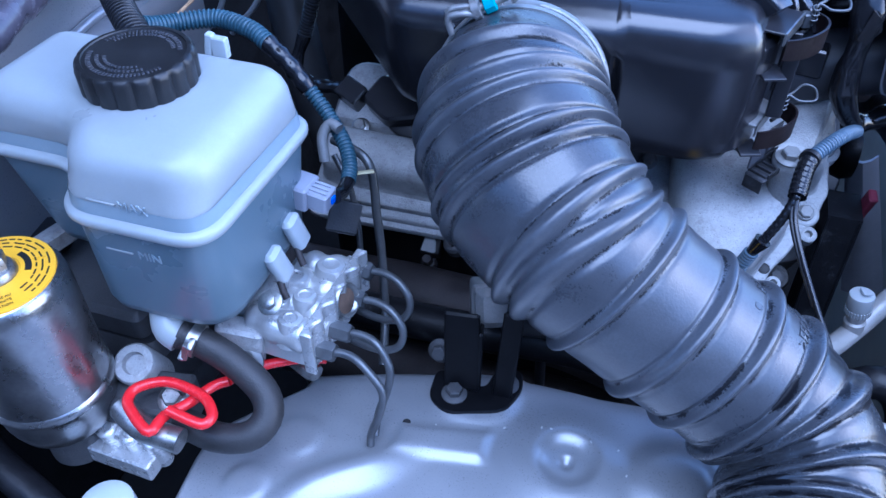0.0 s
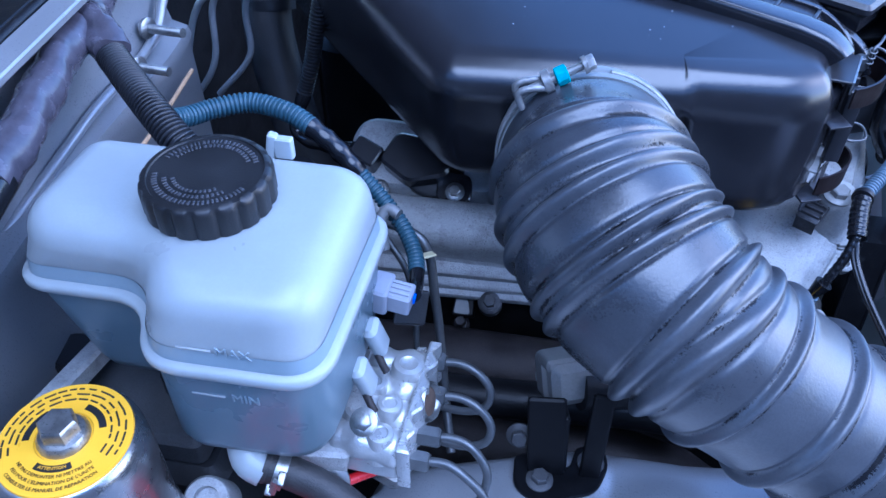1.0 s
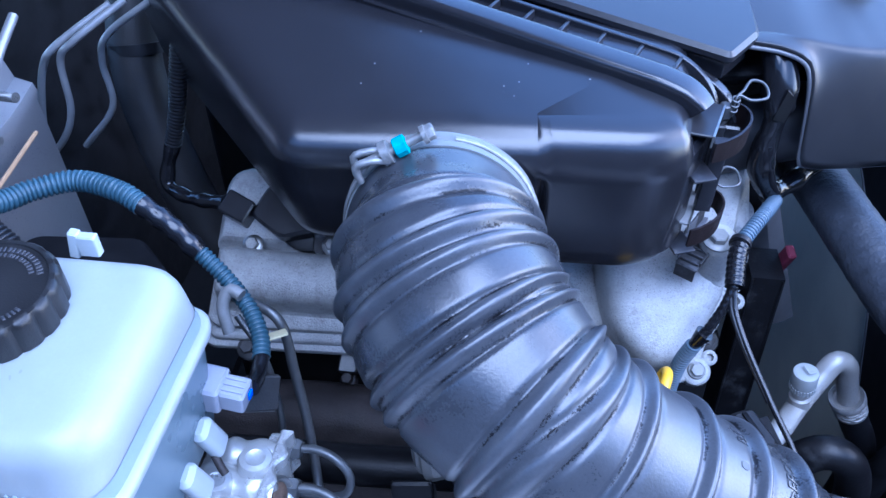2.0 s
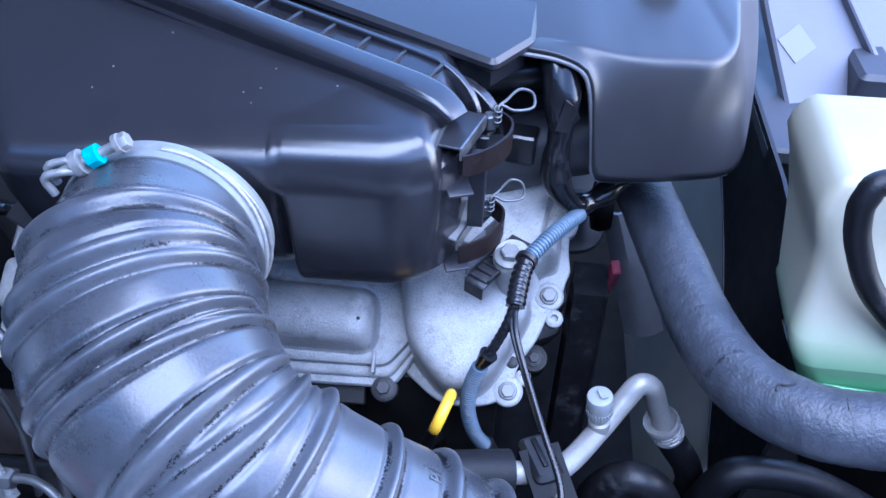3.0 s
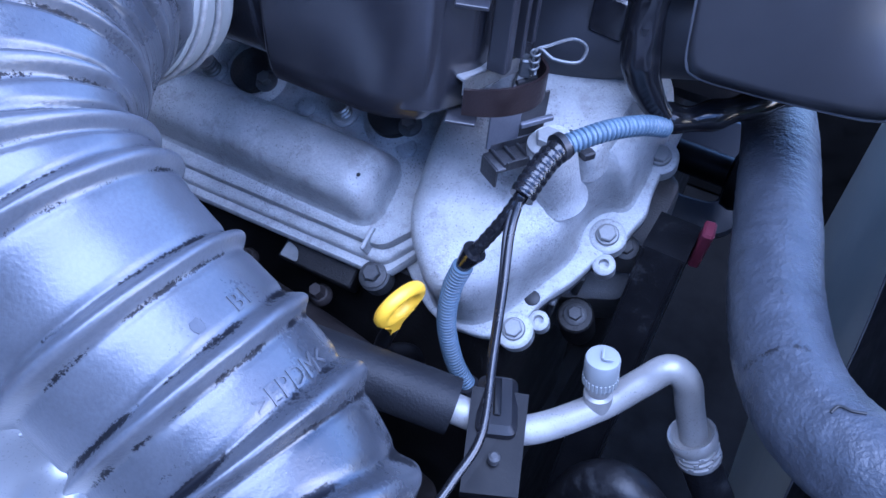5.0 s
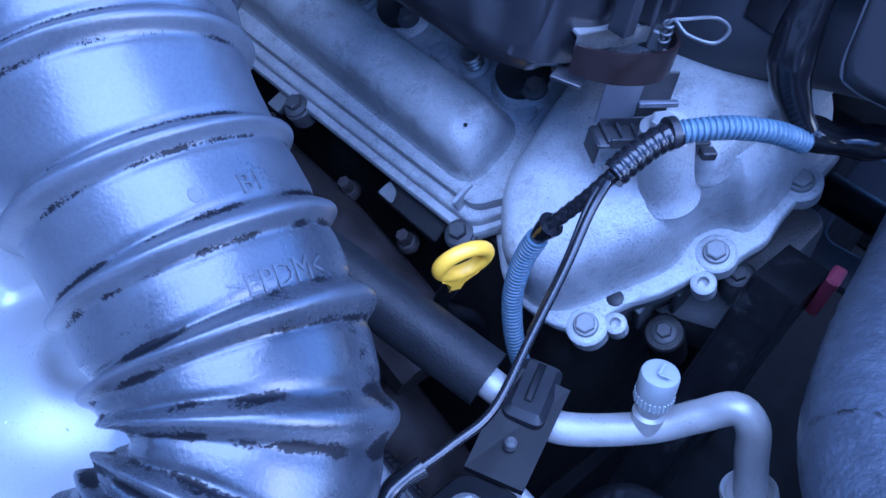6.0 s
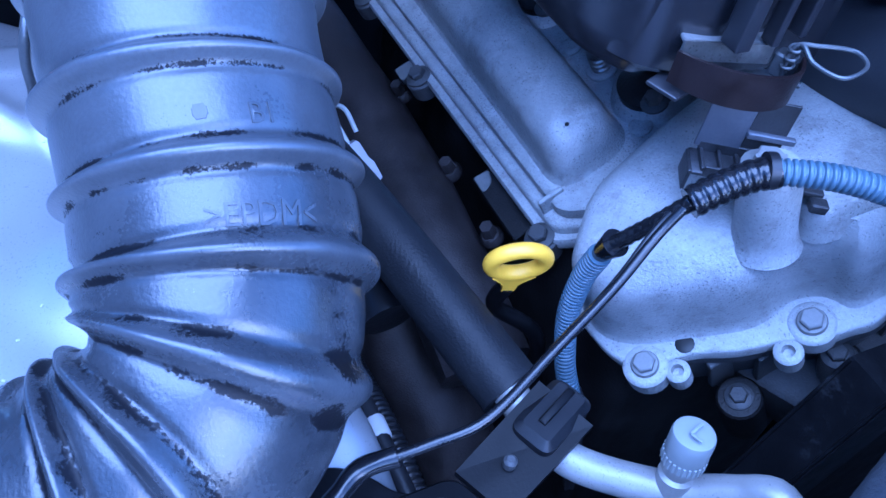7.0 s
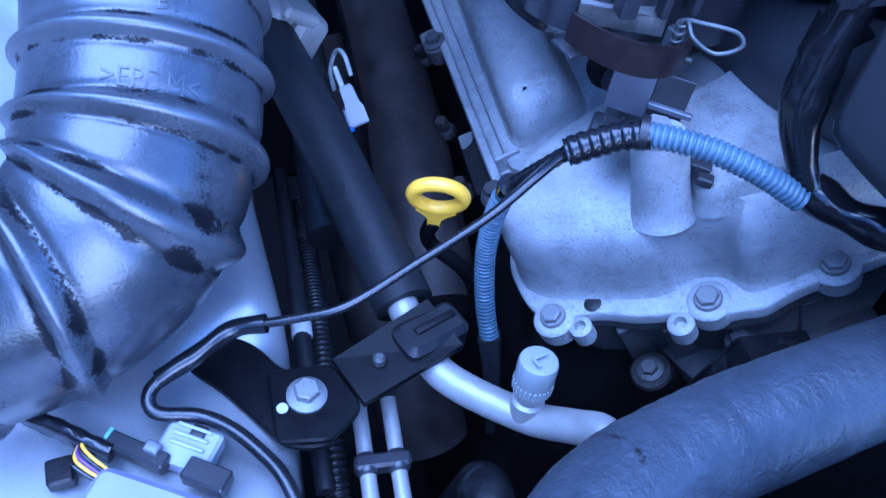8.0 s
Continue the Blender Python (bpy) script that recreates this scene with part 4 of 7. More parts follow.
def make_block():
    t = thing("engine_block", (0, 0.5, 0.345), "darkened engine block with dull front castings", "engine")
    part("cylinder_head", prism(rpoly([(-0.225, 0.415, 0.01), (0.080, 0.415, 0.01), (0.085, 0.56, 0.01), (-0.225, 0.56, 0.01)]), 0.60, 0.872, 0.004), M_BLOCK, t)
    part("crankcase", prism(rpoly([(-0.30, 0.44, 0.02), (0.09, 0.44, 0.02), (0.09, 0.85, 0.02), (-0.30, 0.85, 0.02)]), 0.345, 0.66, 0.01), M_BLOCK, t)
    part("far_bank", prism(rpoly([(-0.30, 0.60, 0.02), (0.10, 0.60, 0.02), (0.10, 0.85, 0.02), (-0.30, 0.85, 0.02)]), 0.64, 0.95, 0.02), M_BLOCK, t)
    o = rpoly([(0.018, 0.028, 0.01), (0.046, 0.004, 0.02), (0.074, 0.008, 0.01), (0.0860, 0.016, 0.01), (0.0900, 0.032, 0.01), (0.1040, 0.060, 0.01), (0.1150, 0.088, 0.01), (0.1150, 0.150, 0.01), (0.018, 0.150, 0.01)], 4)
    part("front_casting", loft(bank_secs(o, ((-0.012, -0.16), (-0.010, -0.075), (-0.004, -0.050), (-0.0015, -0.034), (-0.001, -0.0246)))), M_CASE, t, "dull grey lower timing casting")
    for x, u in ((0.0930, 0.040), (0.1010, 0.058), (0.1105, 0.084), (0.1130, 0.112)):
        part("casting_rib", rbox(0.0035, 0.012, 0.040, 0.001, BANK @ pose(x - 0.002, u, -0.046, 0, 8, 0)), M_CASE, t)
    for x, u, n in ((0.1075, 0.0400, -0.060), (0.1180, 0.0800, -0.038)):
        part("casting_boss", lathe([(0.0080, -0.020), (0.0072, -0.002), (0.0062, 0.0)], BANK @ pose(x - 0.004, u, n), 20), M_CASE, t)
        bolt(bank(x - 0.004, u, n), BUP, 0.0042, 0.005, parent=t, material=M_CAST)
    for x, u, n, r in ((0.103, 0.040, -0.060, 0.010), (0.112, 0.085, -0.060, 0.008)):
        part("pump_boss", lathe([(r, -0.03), (r, 0.004), (r - 0.001, 0.005), (r * 0.3, 0.0052)], BANK @ pose(x, u, n), 20), M_BLOCK, t)
        bolt(bank(x, u, n + 0.0052), BUP, 0.0040, 0.005, parent=t, material=M_CAST)
    o = rpoly([(0.085, 0.045, 0.008), (0.122, 0.060, 0.008), (0.124, 0.140, 0.01), (0.085, 0.140, 0.01)], 4)
    part("pump_housing", loft(bank_secs(o, ((-0.002, -0.12), (0, -0.075), (-0.001, -0.068), (-0.004, -0.066)))), M_CAST, t)
    return t


make_block()


def make_shield():
    t = thing("exhaust_heat_shield", (-0.10, 0.372, 0.80), "rusty brown pressed exhaust heat shield", "heat shield")
    P = spline([(-0.26, 0.376, 0.822), (-0.12, 0.378, 0.826), (-0.03, 0.375, 0.824), (0.03, 0.376, 0.806)], 0.004)[0]
    part("shield", sweep(P, lambda i, a: 0.024 + 0.0003 * math.sin(i * 0.3) + (0.0012 if abs((a % math.pi) - 1.2) < 0.1 else 0), 36), M_SHIELD, t)
    for x in (-0.14, -0.07, -0.02):
        part("stud", bolt_mesh(0.0040, 0.012, aim((x, 0.398, 0.842), (0, -0.5, 0.9))), M_SHIELD, t)
    part("lower_pipe", tube([(-0.24, 0.355, 0.77), (-0.10, 0.352, 0.765), (0.0, 0.36, 0.755), (0.05, 0.38, 0.70)], 0.026, 0.008, 24), M_SHIELD, t)
    return t


make_shield()


# ---- moulded engine cover ----
def make_cover():
    t = thing("intake_cover", (0.15, 0.55, 1.0), "satin dark grey plastic engine cover, rim highlight in its colour", "engine cover")
    base = [V(0.074, 0.4665, 1.0705), V(0.092, 0.4650, 1.0690), V(0.1045, 0.4635, 1.0645), V(0.1095, 0.4620, 1.0560), V(0.1130, 0.4605, 1.040), V(0.1160, 0.4590, 1.020), V(0.1180, 0.4580, 1.0075), V(0.1225, 0.4590, 1.0025),
            V(0.140, 0.4630, 1.0005), V(0.165, 0.4690, 0.9995), V(0.188, 0.4755, 0.9990), V(0.1975, 0.4830, 1.0010), V(0.2030, 0.500, 1.008), V(0.213, 0.55, 1.022), V(0.222, 0.61, 1.032), V(0.232, 0.70, 1.040)]
    top = [V(0.074, 0.4750, 1.0705), V(0.092, 0.4750, 1.0700), V(0.106, 0.4745, 1.0690), V(0.117, 0.4745, 1.0670), V(0.126, 0.4750, 1.0655), V(0.135, 0.4760, 1.0645), V(0.143, 0.4775, 1.0635), V(0.150, 0.4790, 1.0630),
           V(0.160, 0.4820, 1.0620), V(0.170, 0.4840, 1.0610), V(0.178, 0.4910, 1.0605), V(0.183, 0.5000, 1.0605), V(0.187, 0.5150, 1.0625), V(0.192, 0.5550, 1.0665), V(0.198, 0.6150, 1.0705), V(0.205, 0.7000, 1.0745)]
    inner = [V(0.074 + 0.0075 * k, 0.74, 1.088) for k in range(16)]

    def even(P, n=72):
        Q = spline(P, 0.0008)[0]
        return [Q[round(k / n * (len(Q) - 1))] for k in range(n + 1)]

    bm, rows = bmesh.new(), []
    for bb, tt, ii in zip(even(base), even(top), even(inner)):
        row = []
        for f in (0, 0.06, 0.14, 0.24, 0.36, 0.48, 0.6, 0.72, 0.83, 0.91, 0.955, 0.98, 1.0):
            p = bb.lerp(tt, f)
            bulge = 0.055 * (tt - bb).length * math.sin(math.pi * f) ** 0.6
            row.append(p + V(0.25, -0.70, 0.66).normalized() * bulge * 0.9)
        for f in (0.008, 0.02, 0.04, 0.08, 0.15, 0.25, 0.38, 0.52, 0.68, 0.84, 1.0):
            row.append(tt.lerp(ii, f) + V(0, 0, 0.004 * math.sin(math.pi * min(1, f * 1.3))))
        rows.append([bm.verts.new(p) for p in row])
    for a, b in zip(rows, rows[1:]):
        for j in range(len(a) - 1):
            bm.faces.new((a[j], b[j], b[j + 1], a[j + 1]))
    ob = part("shell", bm, M_COVER, t, smooth=85)
    s = ob.modifiers.new("wall", "SOLIDIFY")
    s.thickness, s.offset = 0.003, 1
    part("rim", tube([p + V(0, -0.0008, -0.0006) for p in base], 0.0012, 0.002, 12), M_RIM, t, "rim paled for its highlight")
    part("filler_hole", lathe([(0.013, 0), (0.013, 0.001), (0.010, 0.0014), (0.004, 0.0012)], pose(0.150, 0.5445, 1.0815, -6, 0, 0), 30), M_INK, t, "dark round opening")
    return t


make_cover()


# ---- brake fluid reservoir ----
def make_reservoir():
    t = thing("brake_fluid_reservoir", (-0.22, 0.23, 0.975), "milky white plastic brake fluid reservoir, filled to the marks", "reservoir")
    sm = rpoly([(-0.293, 0.280, 0.014), (-0.293, 0.2125, 0.016), (-0.236, 0.2130, 0.020), (-0.2245, 0.183, 0.016), (-0.156, 0.184, 0.018), (-0.1525, 0.280, 0.016)], 9)
    low = rpoly([(-0.288, 0.276, 0.014), (-0.284, 0.224, 0.016), (-0.238, 0.223, 0.018), (-0.226, 0.190, 0.014), (-0.163, 0.192, 0.020), (-0.160, 0.274, 0.016)], 9)
    tp = rpoly([(-0.284, 0.278, 0.014), (-0.287, 0.216, 0.020), (-0.231, 0.2145, 0.022), (-0.2185, 0.189, 0.018), (-0.158, 0.191, 0.020), (-0.157, 0.278, 0.020)], 9)
    low_shell = part("lower_shell", loft([at_z(grow(low, -0.013), 0.9755), at_z(grow(low, -0.007), 0.9765), at_z(grow(low, -0.002), 0.980), at_z(low, 0.986), at_z(grow(sm, -0.0035), 1.0385)]), M_RESLOW, t, "pale blue grey lower shell full of fluid")
    part("seam_flange", loft([at_z(grow(sm, -0.0045), 1.0375), at_z(grow(sm, -0.0008), 1.0380), at_z(sm, 1.0393), at_z(sm, 1.0415), at_z(grow(sm, -0.0008), 1.0428), at_z(grow(sm, -0.0035), 1.0438)]), M_RES, t)
    part("fluid_band", loft([at_z(grow(sm, -0.0030), 1.0432), at_z(grow(sm, -0.0040), 1.0500)], top=False, bottom=False), M_RESMID, t, "paler band where the fluid ends")
    part("upper_shell", loft([at_z(grow(sm, -0.0042), 1.0498), at_z(grow(tp, 0.0002), 1.0595), at_z(grow(tp, -0.0004), 1.0630), at_z(grow(tp, -0.0018), 1.0665), at_z(grow(tp, -0.0042), 1.0695), at_z(grow(tp, -0.0080), 1.0718), at_z(grow(tp, -0.0125), 1.0727)]), M_RES, t)
    # screw cap
    n, cx, cy = 144, -0.2137, 0.242
    secs = []
    for z, r, dip in ((1.0722, 0.0240, 0.0004), (1.0735, 0.0248, 0.0013), (1.0828, 0.0248, 0.0013), (1.0846, 0.0243, 0.0009), (1.0856, 0.0233, 0.0), (1.0858, 0.0215, 0.0), (1.0852, 0.0212, 0.0)):
        secs.append([V(cx + (r - dip * max(0, math.cos(18 * a)) ** 2) * math.cos(a), cy + (r - dip * max(0, math.cos(18 * a)) ** 2) * math.sin(a), z) for a in [2 * math.pi * i / n for i in range(n)]])
    cap = part("cap", loft(secs), M_CAP, t, "black ribbed screw cap with raised lettering")
    for r, a0, a1, h in ((0.0185, 0.5, 2.9, 0.0022), (0.0158, 0.6, 2.7, 0.0018), (0.0185, 3.4, 5.9, 0.0022), (0.0150, 3.6, 5.6, 0.0018), (0.0120, 3.7, 5.5, 0.0016)):
        a = a0
        while a < a1:
            w = random.uniform(0.0007, 0.0013)
            part("raised_bar", rbox(w, h, 0.0007, 0.0002, pose(cx + r * math.cos(a), cy + r * math.sin(a), 1.0853, 0, 0, math.degrees(a) - 90)), M_CAPMARK, cap)
            a += (w + 0.0007) / r
    # level marks
    for text, z, y in (("MAX", 1.0508, 0.1872), ("MIN", 1.0240, 0.1878)):
        part("level_lettering", moved(letters(text, 0.0062, 0.0003), lambda c: V(-0.1885 + c.x, y - c.z, z + c.y)), M_RESMID, low_shell if text == "MIN" else t)
        part("level_line", rbox(0.013, 0.0008, 0.0008, 0.0002, pose(-0.2030, y, z)), M_RES, low_shell if text == "MIN" else t)
    # clip tabs at the back, nipples at the side
    part("rear_tab", rbox(0.008, 0.004, 0.010, 0.001, pose(-0.199, 0.2815, 1.0700)), M_WHITE, t)
    part("rear_tab", rbox(0.004, 0.004, 0.013, 0.001, pose(-0.2045, 0.2815, 1.0700, 0, 12, 0)), M_WHITE, t)
    for x, y, z in ((-0.1565, 0.2505, 0.9945), (-0.1580, 0.2330, 0.9880)):
        part("nipple", rbox(0.007, 0.011, 0.020, 0.0034, pose(x, y, z, 10, -12, 0)), M_WHITE, t)
        part("roll_pin", tube([(x + 0.001, y - 0.003, z - 0.008), (x + 0.004, y - 0.006, z - 0.012), (x + 0.006, y - 0.0075, z - 0.0145)], 0.0018, 0.002, 10), M_SHIELD, t, "rusty roll pin")
    part("outlet", tube([(-0.2035, 0.2050, 0.9800), (-0.2020, 0.2000, 0.9720), (-0.1990, 0.1960, 0.9680), (-0.1930, 0.1950, 0.9650)], 0.0082, 0.002, 20), M_RES, t, "pale plastic outlet elbow")
    return t


make_reservoir()


# ---- pressure accumulator ----
def make_accumulator():
    cx, cy = -0.2505, 0.1650
    t = thing("pressure_accumulator", (cx, cy, 0.92), "silver steel pressure accumulator with a round yellow warning label", "accumulator")
    m = pose(cx, cy, 0)
    part("canister", lathe([(0.010, 0.919), (0.020, 0.920), (0.024, 0.924), (0.0260, 0.930), (0.0262, 0.934), (0.0270, 0.9345), (0.0272, 0.938), (0.0276, 0.944), (0.0288, 0.9455), (0.0290, 0.9470), (0.0284, 0.9490), (0.0275, 0.950),
                            (0.0277, 1.003), (0.0275, 1.0075), (0.0266, 1.0120), (0.0252, 1.0150), (0.0243, 1.0158), (0.012, 1.0166)], m, 64), M_BRUSH, t)
    disc = part("label_disc", lathe([(0.0243, 1.0158), (0.0241, 1.0168), (0.0105, 1.0178), (0.0100, 1.0172)], m, 64), M_LABEL, t, "round yellow warning label")
    part("top_bolt", bolt_mesh(0.0072, 0.0105, aim((cx, cy, 1.0166), (0, 0, 1), 12), None, 1.32), M_STEEL, t)

    def ring_text(text, r, a_mid, size, material, z, sign=1):
        bm = letters(text, size, 0.00008)
        return part("label_print", moved(bm, lambda c: V(cx + (r + c.y) * math.cos(a_mid - c.x / r), cy + (r + c.y) * math.sin(a_mid - c.x / r), z + c.z)), material, disc)

    for a in (math.radians(-78), math.radians(55), math.radians(170)):
        bm = bmesh.new()
        secs = []
        for k in range(13):
            q = a + (k / 12 - 0.5) * 0.98
            secs.append([V(cx + r * math.cos(q), cy + r * math.sin(q), z) for r, z in ((0.0122, 1.0174), (0.0122, 1.0179), (0.0148, 1.0177), (0.0148, 1.0172))])
        part("label_panel", loft(secs, bm), M_INK, disc, "black warning panel")
    bm = letters("ATTENTION", 0.0018, 0.00008)
    a0 = math.radians(-78)
    part("label_print", moved(bm, lambda c: V(cx + (0.0135 - c.y) * math.cos(a0 + c.x / 0.0135), cy + (0.0135 - c.y) * math.sin(a0 + c.x / 0.0135), 1.0180 + c.z)), M_LABEL, disc)
    for r, text in ((0.0166, "NE PAS DEMONTER NI METTRE AU"), (0.0191, "FEU POUR L'ELIMINATION DE L'UNITE"), (0.0216, "CONSULTER LE MANUEL DE REPARATION")):
        bm = letters(text, 0.0019, 0.00006)
        zz = 1.0172 + (0.0241 - r) * 0.06
        part("label_print", moved(bm, lambda c: V(cx + (r - c.y) * math.cos(a0 + c.x / r), cy + (r - c.y) * math.sin(a0 + c.x / r), zz + c.z)), M_INK, disc)
    for r in (0.0166, 0.0191, 0.0216):
        q = a0 + 1.25
        while q < a0 + 2 * math.pi - 1.25:
            w = random.uniform(0.0018, 0.0050)
            zz = 1.0170 + (0.0241 - r) * 0.074
            part("label_print", moved(rbox(w, 0.0007, 0.0002, 0.0002), lambda c: V(cx + (r + c.y) * math.cos(q + c.x / r), cy + (r + c.y) * math.sin(q + c.x / r), zz + c.z)), M_INK, disc)
            q += (w + 0.0012) / r
    # valve body under the canister
    part("valve_body", rbox(0.040, 0.026, 0.026, 0.003, pose(-0.212, 0.182, 0.920, 0, 0, 10)), M_CAST, t)
    part("neck", lathe([(0.016, 0.896), (0.016, 0.921), (0.020, 0.923)], m, 32), M_CAST, t)
    part("port_boss", lathe([(0.0105, -0.030), (0.0105, 0.0), (0.0095, 0.0012), (0.0058, 0.0012), (0.0052, -0.003), (0.0004, -0.003)], aim((-0.2215, 0.1880, 0.9420), (0.15, -0.45, 0.9)), 28), M_ALU, t)
    part("lower_block", rbox(0.044, 0.013, 0.012, 0.0015, pose(-0.2240, 0.1615, 0.902, 0, 0, -2)), M_ALU2, t)
    part("web", rbox(0.034, 0.012, 0.014, 0.003, pose(-0.2190, 0.1690, 0.911, 20, 0, 4)), M_ALU2, t)
    for dx, r in ((-0.019, 0.0045), (-0.006, 0.0055), (0.007, 0.0050), (0.019, 0.0045)):
        part("block_boss", lathe([(r, -0.012), (r, 0.010), (r - 0.001, 0.011), (r * 0.5, 0.0112), (r * 0.45, 0.008)], pose(-0.2225 + dx, 0.1655, 0.908, 10, 0, 0), 20), M_ALU2, t)
    part("body_bolt", bolt_mesh(0.005, 0.006, aim((-0.196, 0.180, 0.934), (0.1, -0.3, 1))), M_STEEL, t)
    part("stub_pipe", tube([(-0.215, 0.166, 0.938), (-0.200, 0.160, 0.936), (-0.180, 0.160, 0.934)], 0.0062, 0.003, 18), M_STEEL, t)
    return t


make_accumulator()


# ---- hydraulic unit ----
def make_hydraulics():
    t = thing("hydraulic_unit", (-0.150, 0.25, 0.92), "bright machined aluminium brake hydraulic unit with pipe unions", "hydraulic unit")
    r = pose(-0.1450, 0.2380, 0.9480, 0, 0, -3)
    part("body", rbox(0.036, 0.060, 0.026, 0.006, r @ pose(-0.0105, 0.0065, -0.001), None, 0.006), M_BRIGHT, t)
    for k, (y, rr, x0, x1) in enumerate(((-0.0180, 0.0088, -0.0270, 0.0080), (-0.0030, 0.0092, -0.0230, 0.0085), (0.0125, 0.0094, -0.0255, 0.0085), (0.0275, 0.0086, -0.0215, 0.0080))):
        P = [r @ V(x0 + (x1 - x0) * f, y + 0.0006 * math.sin(7 * f + k), 0.0088 + 0.0010 * math.sin(4.1 * f + k)) for f in [q / 16 for q in range(17)]]
        part("casting_lobe", sweep(P, lambda i, a: rr * (0.95 + 0.07 * math.cos(i * 0.9 + k)) * (0.60 if i in (0, 16) else 0.88 if i in (1, 15) else 1), 26), M_BRIGHT, t)
    for x, y, rr, h in ((-0.0015, 0.0180, 0.0082, 0.0215), (-0.0150, 0.0060, 0.0070, 0.0200), (-0.0170, -0.0100, 0.0074, 0.0195), (-0.0040, -0.0055, 0.0062, 0.0210), (-0.0040, -0.0200, 0.0066, 0.0190)):
        part("upright_boss", lathe([(rr * 1.15, 0.004), (rr, 0.010), (rr * 0.97, h - 0.0018), (rr * 0.86, h - 0.0004), (rr * 0.55, h), (rr * 0.45, h - 0.0006), (rr * 0.05, h - 0.0006)], r @ pose(x, y, 0, -6, 4, 0), 28), M_BRIGHT, t)
    for x, y in ((-0.0240, -0.0180), (-0.0225, 0.0120)):
        part("bleed_port", lathe([(0.0050, -0.006), (0.0050, 0.0022), (0.0042, 0.0030), (0.0028, 0.0030), (0.0024, -0.0010), (0.0003, -0.0010)], r @ aim((x, y - 0.002, 0.0110), (-0.55, -0.65, 0.55)), 22), M_ALU2, t)
    o = [(0.0108 + 0.0016 * math.cos(2 * math.pi * f * 5) + 0.0006 * math.sin(17 * f), -0.0260 + 0.0640 * f, 0.0006) for f in [q / 36 for q in range(37)]]
    o = rpoly(o + [(0.0060, 0.038, 0.001), (0.0060, -0.026, 0.001)], 2)
    part("end_flange", prism(o, -0.010, 0.0195, 0.0010, None, r), M_ALU2, t)
    pm = r @ pose(0.0118, 0.0100, 0.0085) @ aim((0, 0, 0), (1, -0.1, 0.35))
    part("port_ring", lathe([(0.0092, -0.003), (0.0096, 0.0012), (0.0086, 0.0026), (0.0074, 0.0020), (0.0066, 0.0004)], pm, 28), M_STEEL, t)
    part("port_plug", lathe([(0.0068, -0.002), (0.0068, 0.0006), (0.0050, 0.0012), (0.0004, 0.0014)], pm, 24), M_PLUG, t, "rusty brown port plug")
    part("screw", bolt_mesh(0.0040, 0.004, aim((-0.1535, 0.2140, 0.9820), (-0.1, -0.5, 0.8))), M_STEEL, t)
    part("screw", bolt_mesh(0.0036, 0.004, aim((-0.1560, 0.2180, 0.960), (-0.3, -0.8, 0.4))), M_STEEL, t)
    part("cylinder", tube([(-0.215, 0.232, 0.952), (-0.185, 0.236, 0.954), (-0.158, 0.240, 0.956)], 0.0150, 0.006, 30), M_ALU, t)
    part("mount_plate", rbox(0.024, 0.012, 0.030, 0.003, pose(-0.176, 0.214, 0.945, 0, 10, 12)), M_ALU, t)
    part("mount_nut", bolt_mesh(0.0056, 0.009, aim((-0.170, 0.208, 0.940), (0.1, -0.7, 0.6))), M_PIPE, t)
    nuts = [(-0.1340, 0.2750, 0.9520), (-0.1310, 0.2560, 0.9500), (-0.1290, 0.2335, 0.9490), (-0.1320, 0.2205, 0.9480)]
    for k, p in enumerate(nuts):
        p = V(*p)
        part("union_nut", lathe([(0.0036, -0.008), (0.0052, -0.007), (0.0052, 0.0035), (0.0042, 0.005), (0.0030, 0.0052)], aim(p, (1, -0.06, 0.05)), 6), M_PIPE, t)
        part("union_seat", lathe([(0.0060, -0.010), (0.0064, -0.006), (0.0055, -0.0055)], aim(p, (1, -0.06, 0.05)), 24), M_ALU2, t)
    return t, nuts


hyd, NUTS = make_hydraulics()
for k, p in enumerate(NUTS):
    p = V(*p)
    if k < 2:
        path = [p, p + V(0.012, 0, 0.001), p + V(0.022, -0.003, -0.001), p + V(0.0285, -0.007, -0.008), p + V(0.0265, -0.010, -0.018), p + V(0.015, -0.010, -0.024), p + V(-0.004, -0.006, -0.026), p + V(-0.03, 0.004, -0.027)]
    else:
        e = 0.004 * (k - 2)
        path = [p, p + V(0.012, 0, 0.001), p + V(0.021, -0.003, -0.001), p + V(0.028 + e, -0.008, -0.010), p + V(0.027 + e, -0.011, -0.024), p + V(0.022 + e, -0.012, -0.042), V(-0.106, 0.212 - 0.006 * (k - 2), 0.899)]
    single("brake_pipe", tube(path, 0.0021, 0.002, 12), M_PIPE, "thin bent steel brake pipe from the hydraulic unit", "pipe", "brake pipes of the hydraulic unit")
single("brake_pipe", tube([(-0.175, 0.335, 0.988), (-0.150, 0.326, 0.984), (-0.1425, 0.316, 0.955), (-0.138, 0.309, 0.925), (-0.133, 0.296, 0.895), (-0.125, 0.27, 0.88)], 0.0026, 0.003, 12), M_PIPE, "upright steel brake pipe beside the engine", "pipe")
single("brake_pipe", tube([(-0.170, 0.325, 0.985), (-0.156, 0.314, 0.970), (-0.152, 0.310, 0.93), (-0.152, 0.30, 0.89)], 0.0018, 0.003, 12), M_PIPE, "thin upright steel brake pipe", "pipe")
single("pipe_union", lathe([(0.0055, -0.008), (0.0058, 0.004), (0.0045, 0.008)], aim((-0.150, 0.228, 0.920), (1, -0.4, 0)), 8), M_STEEL, "zinc plated pipe union", "union")

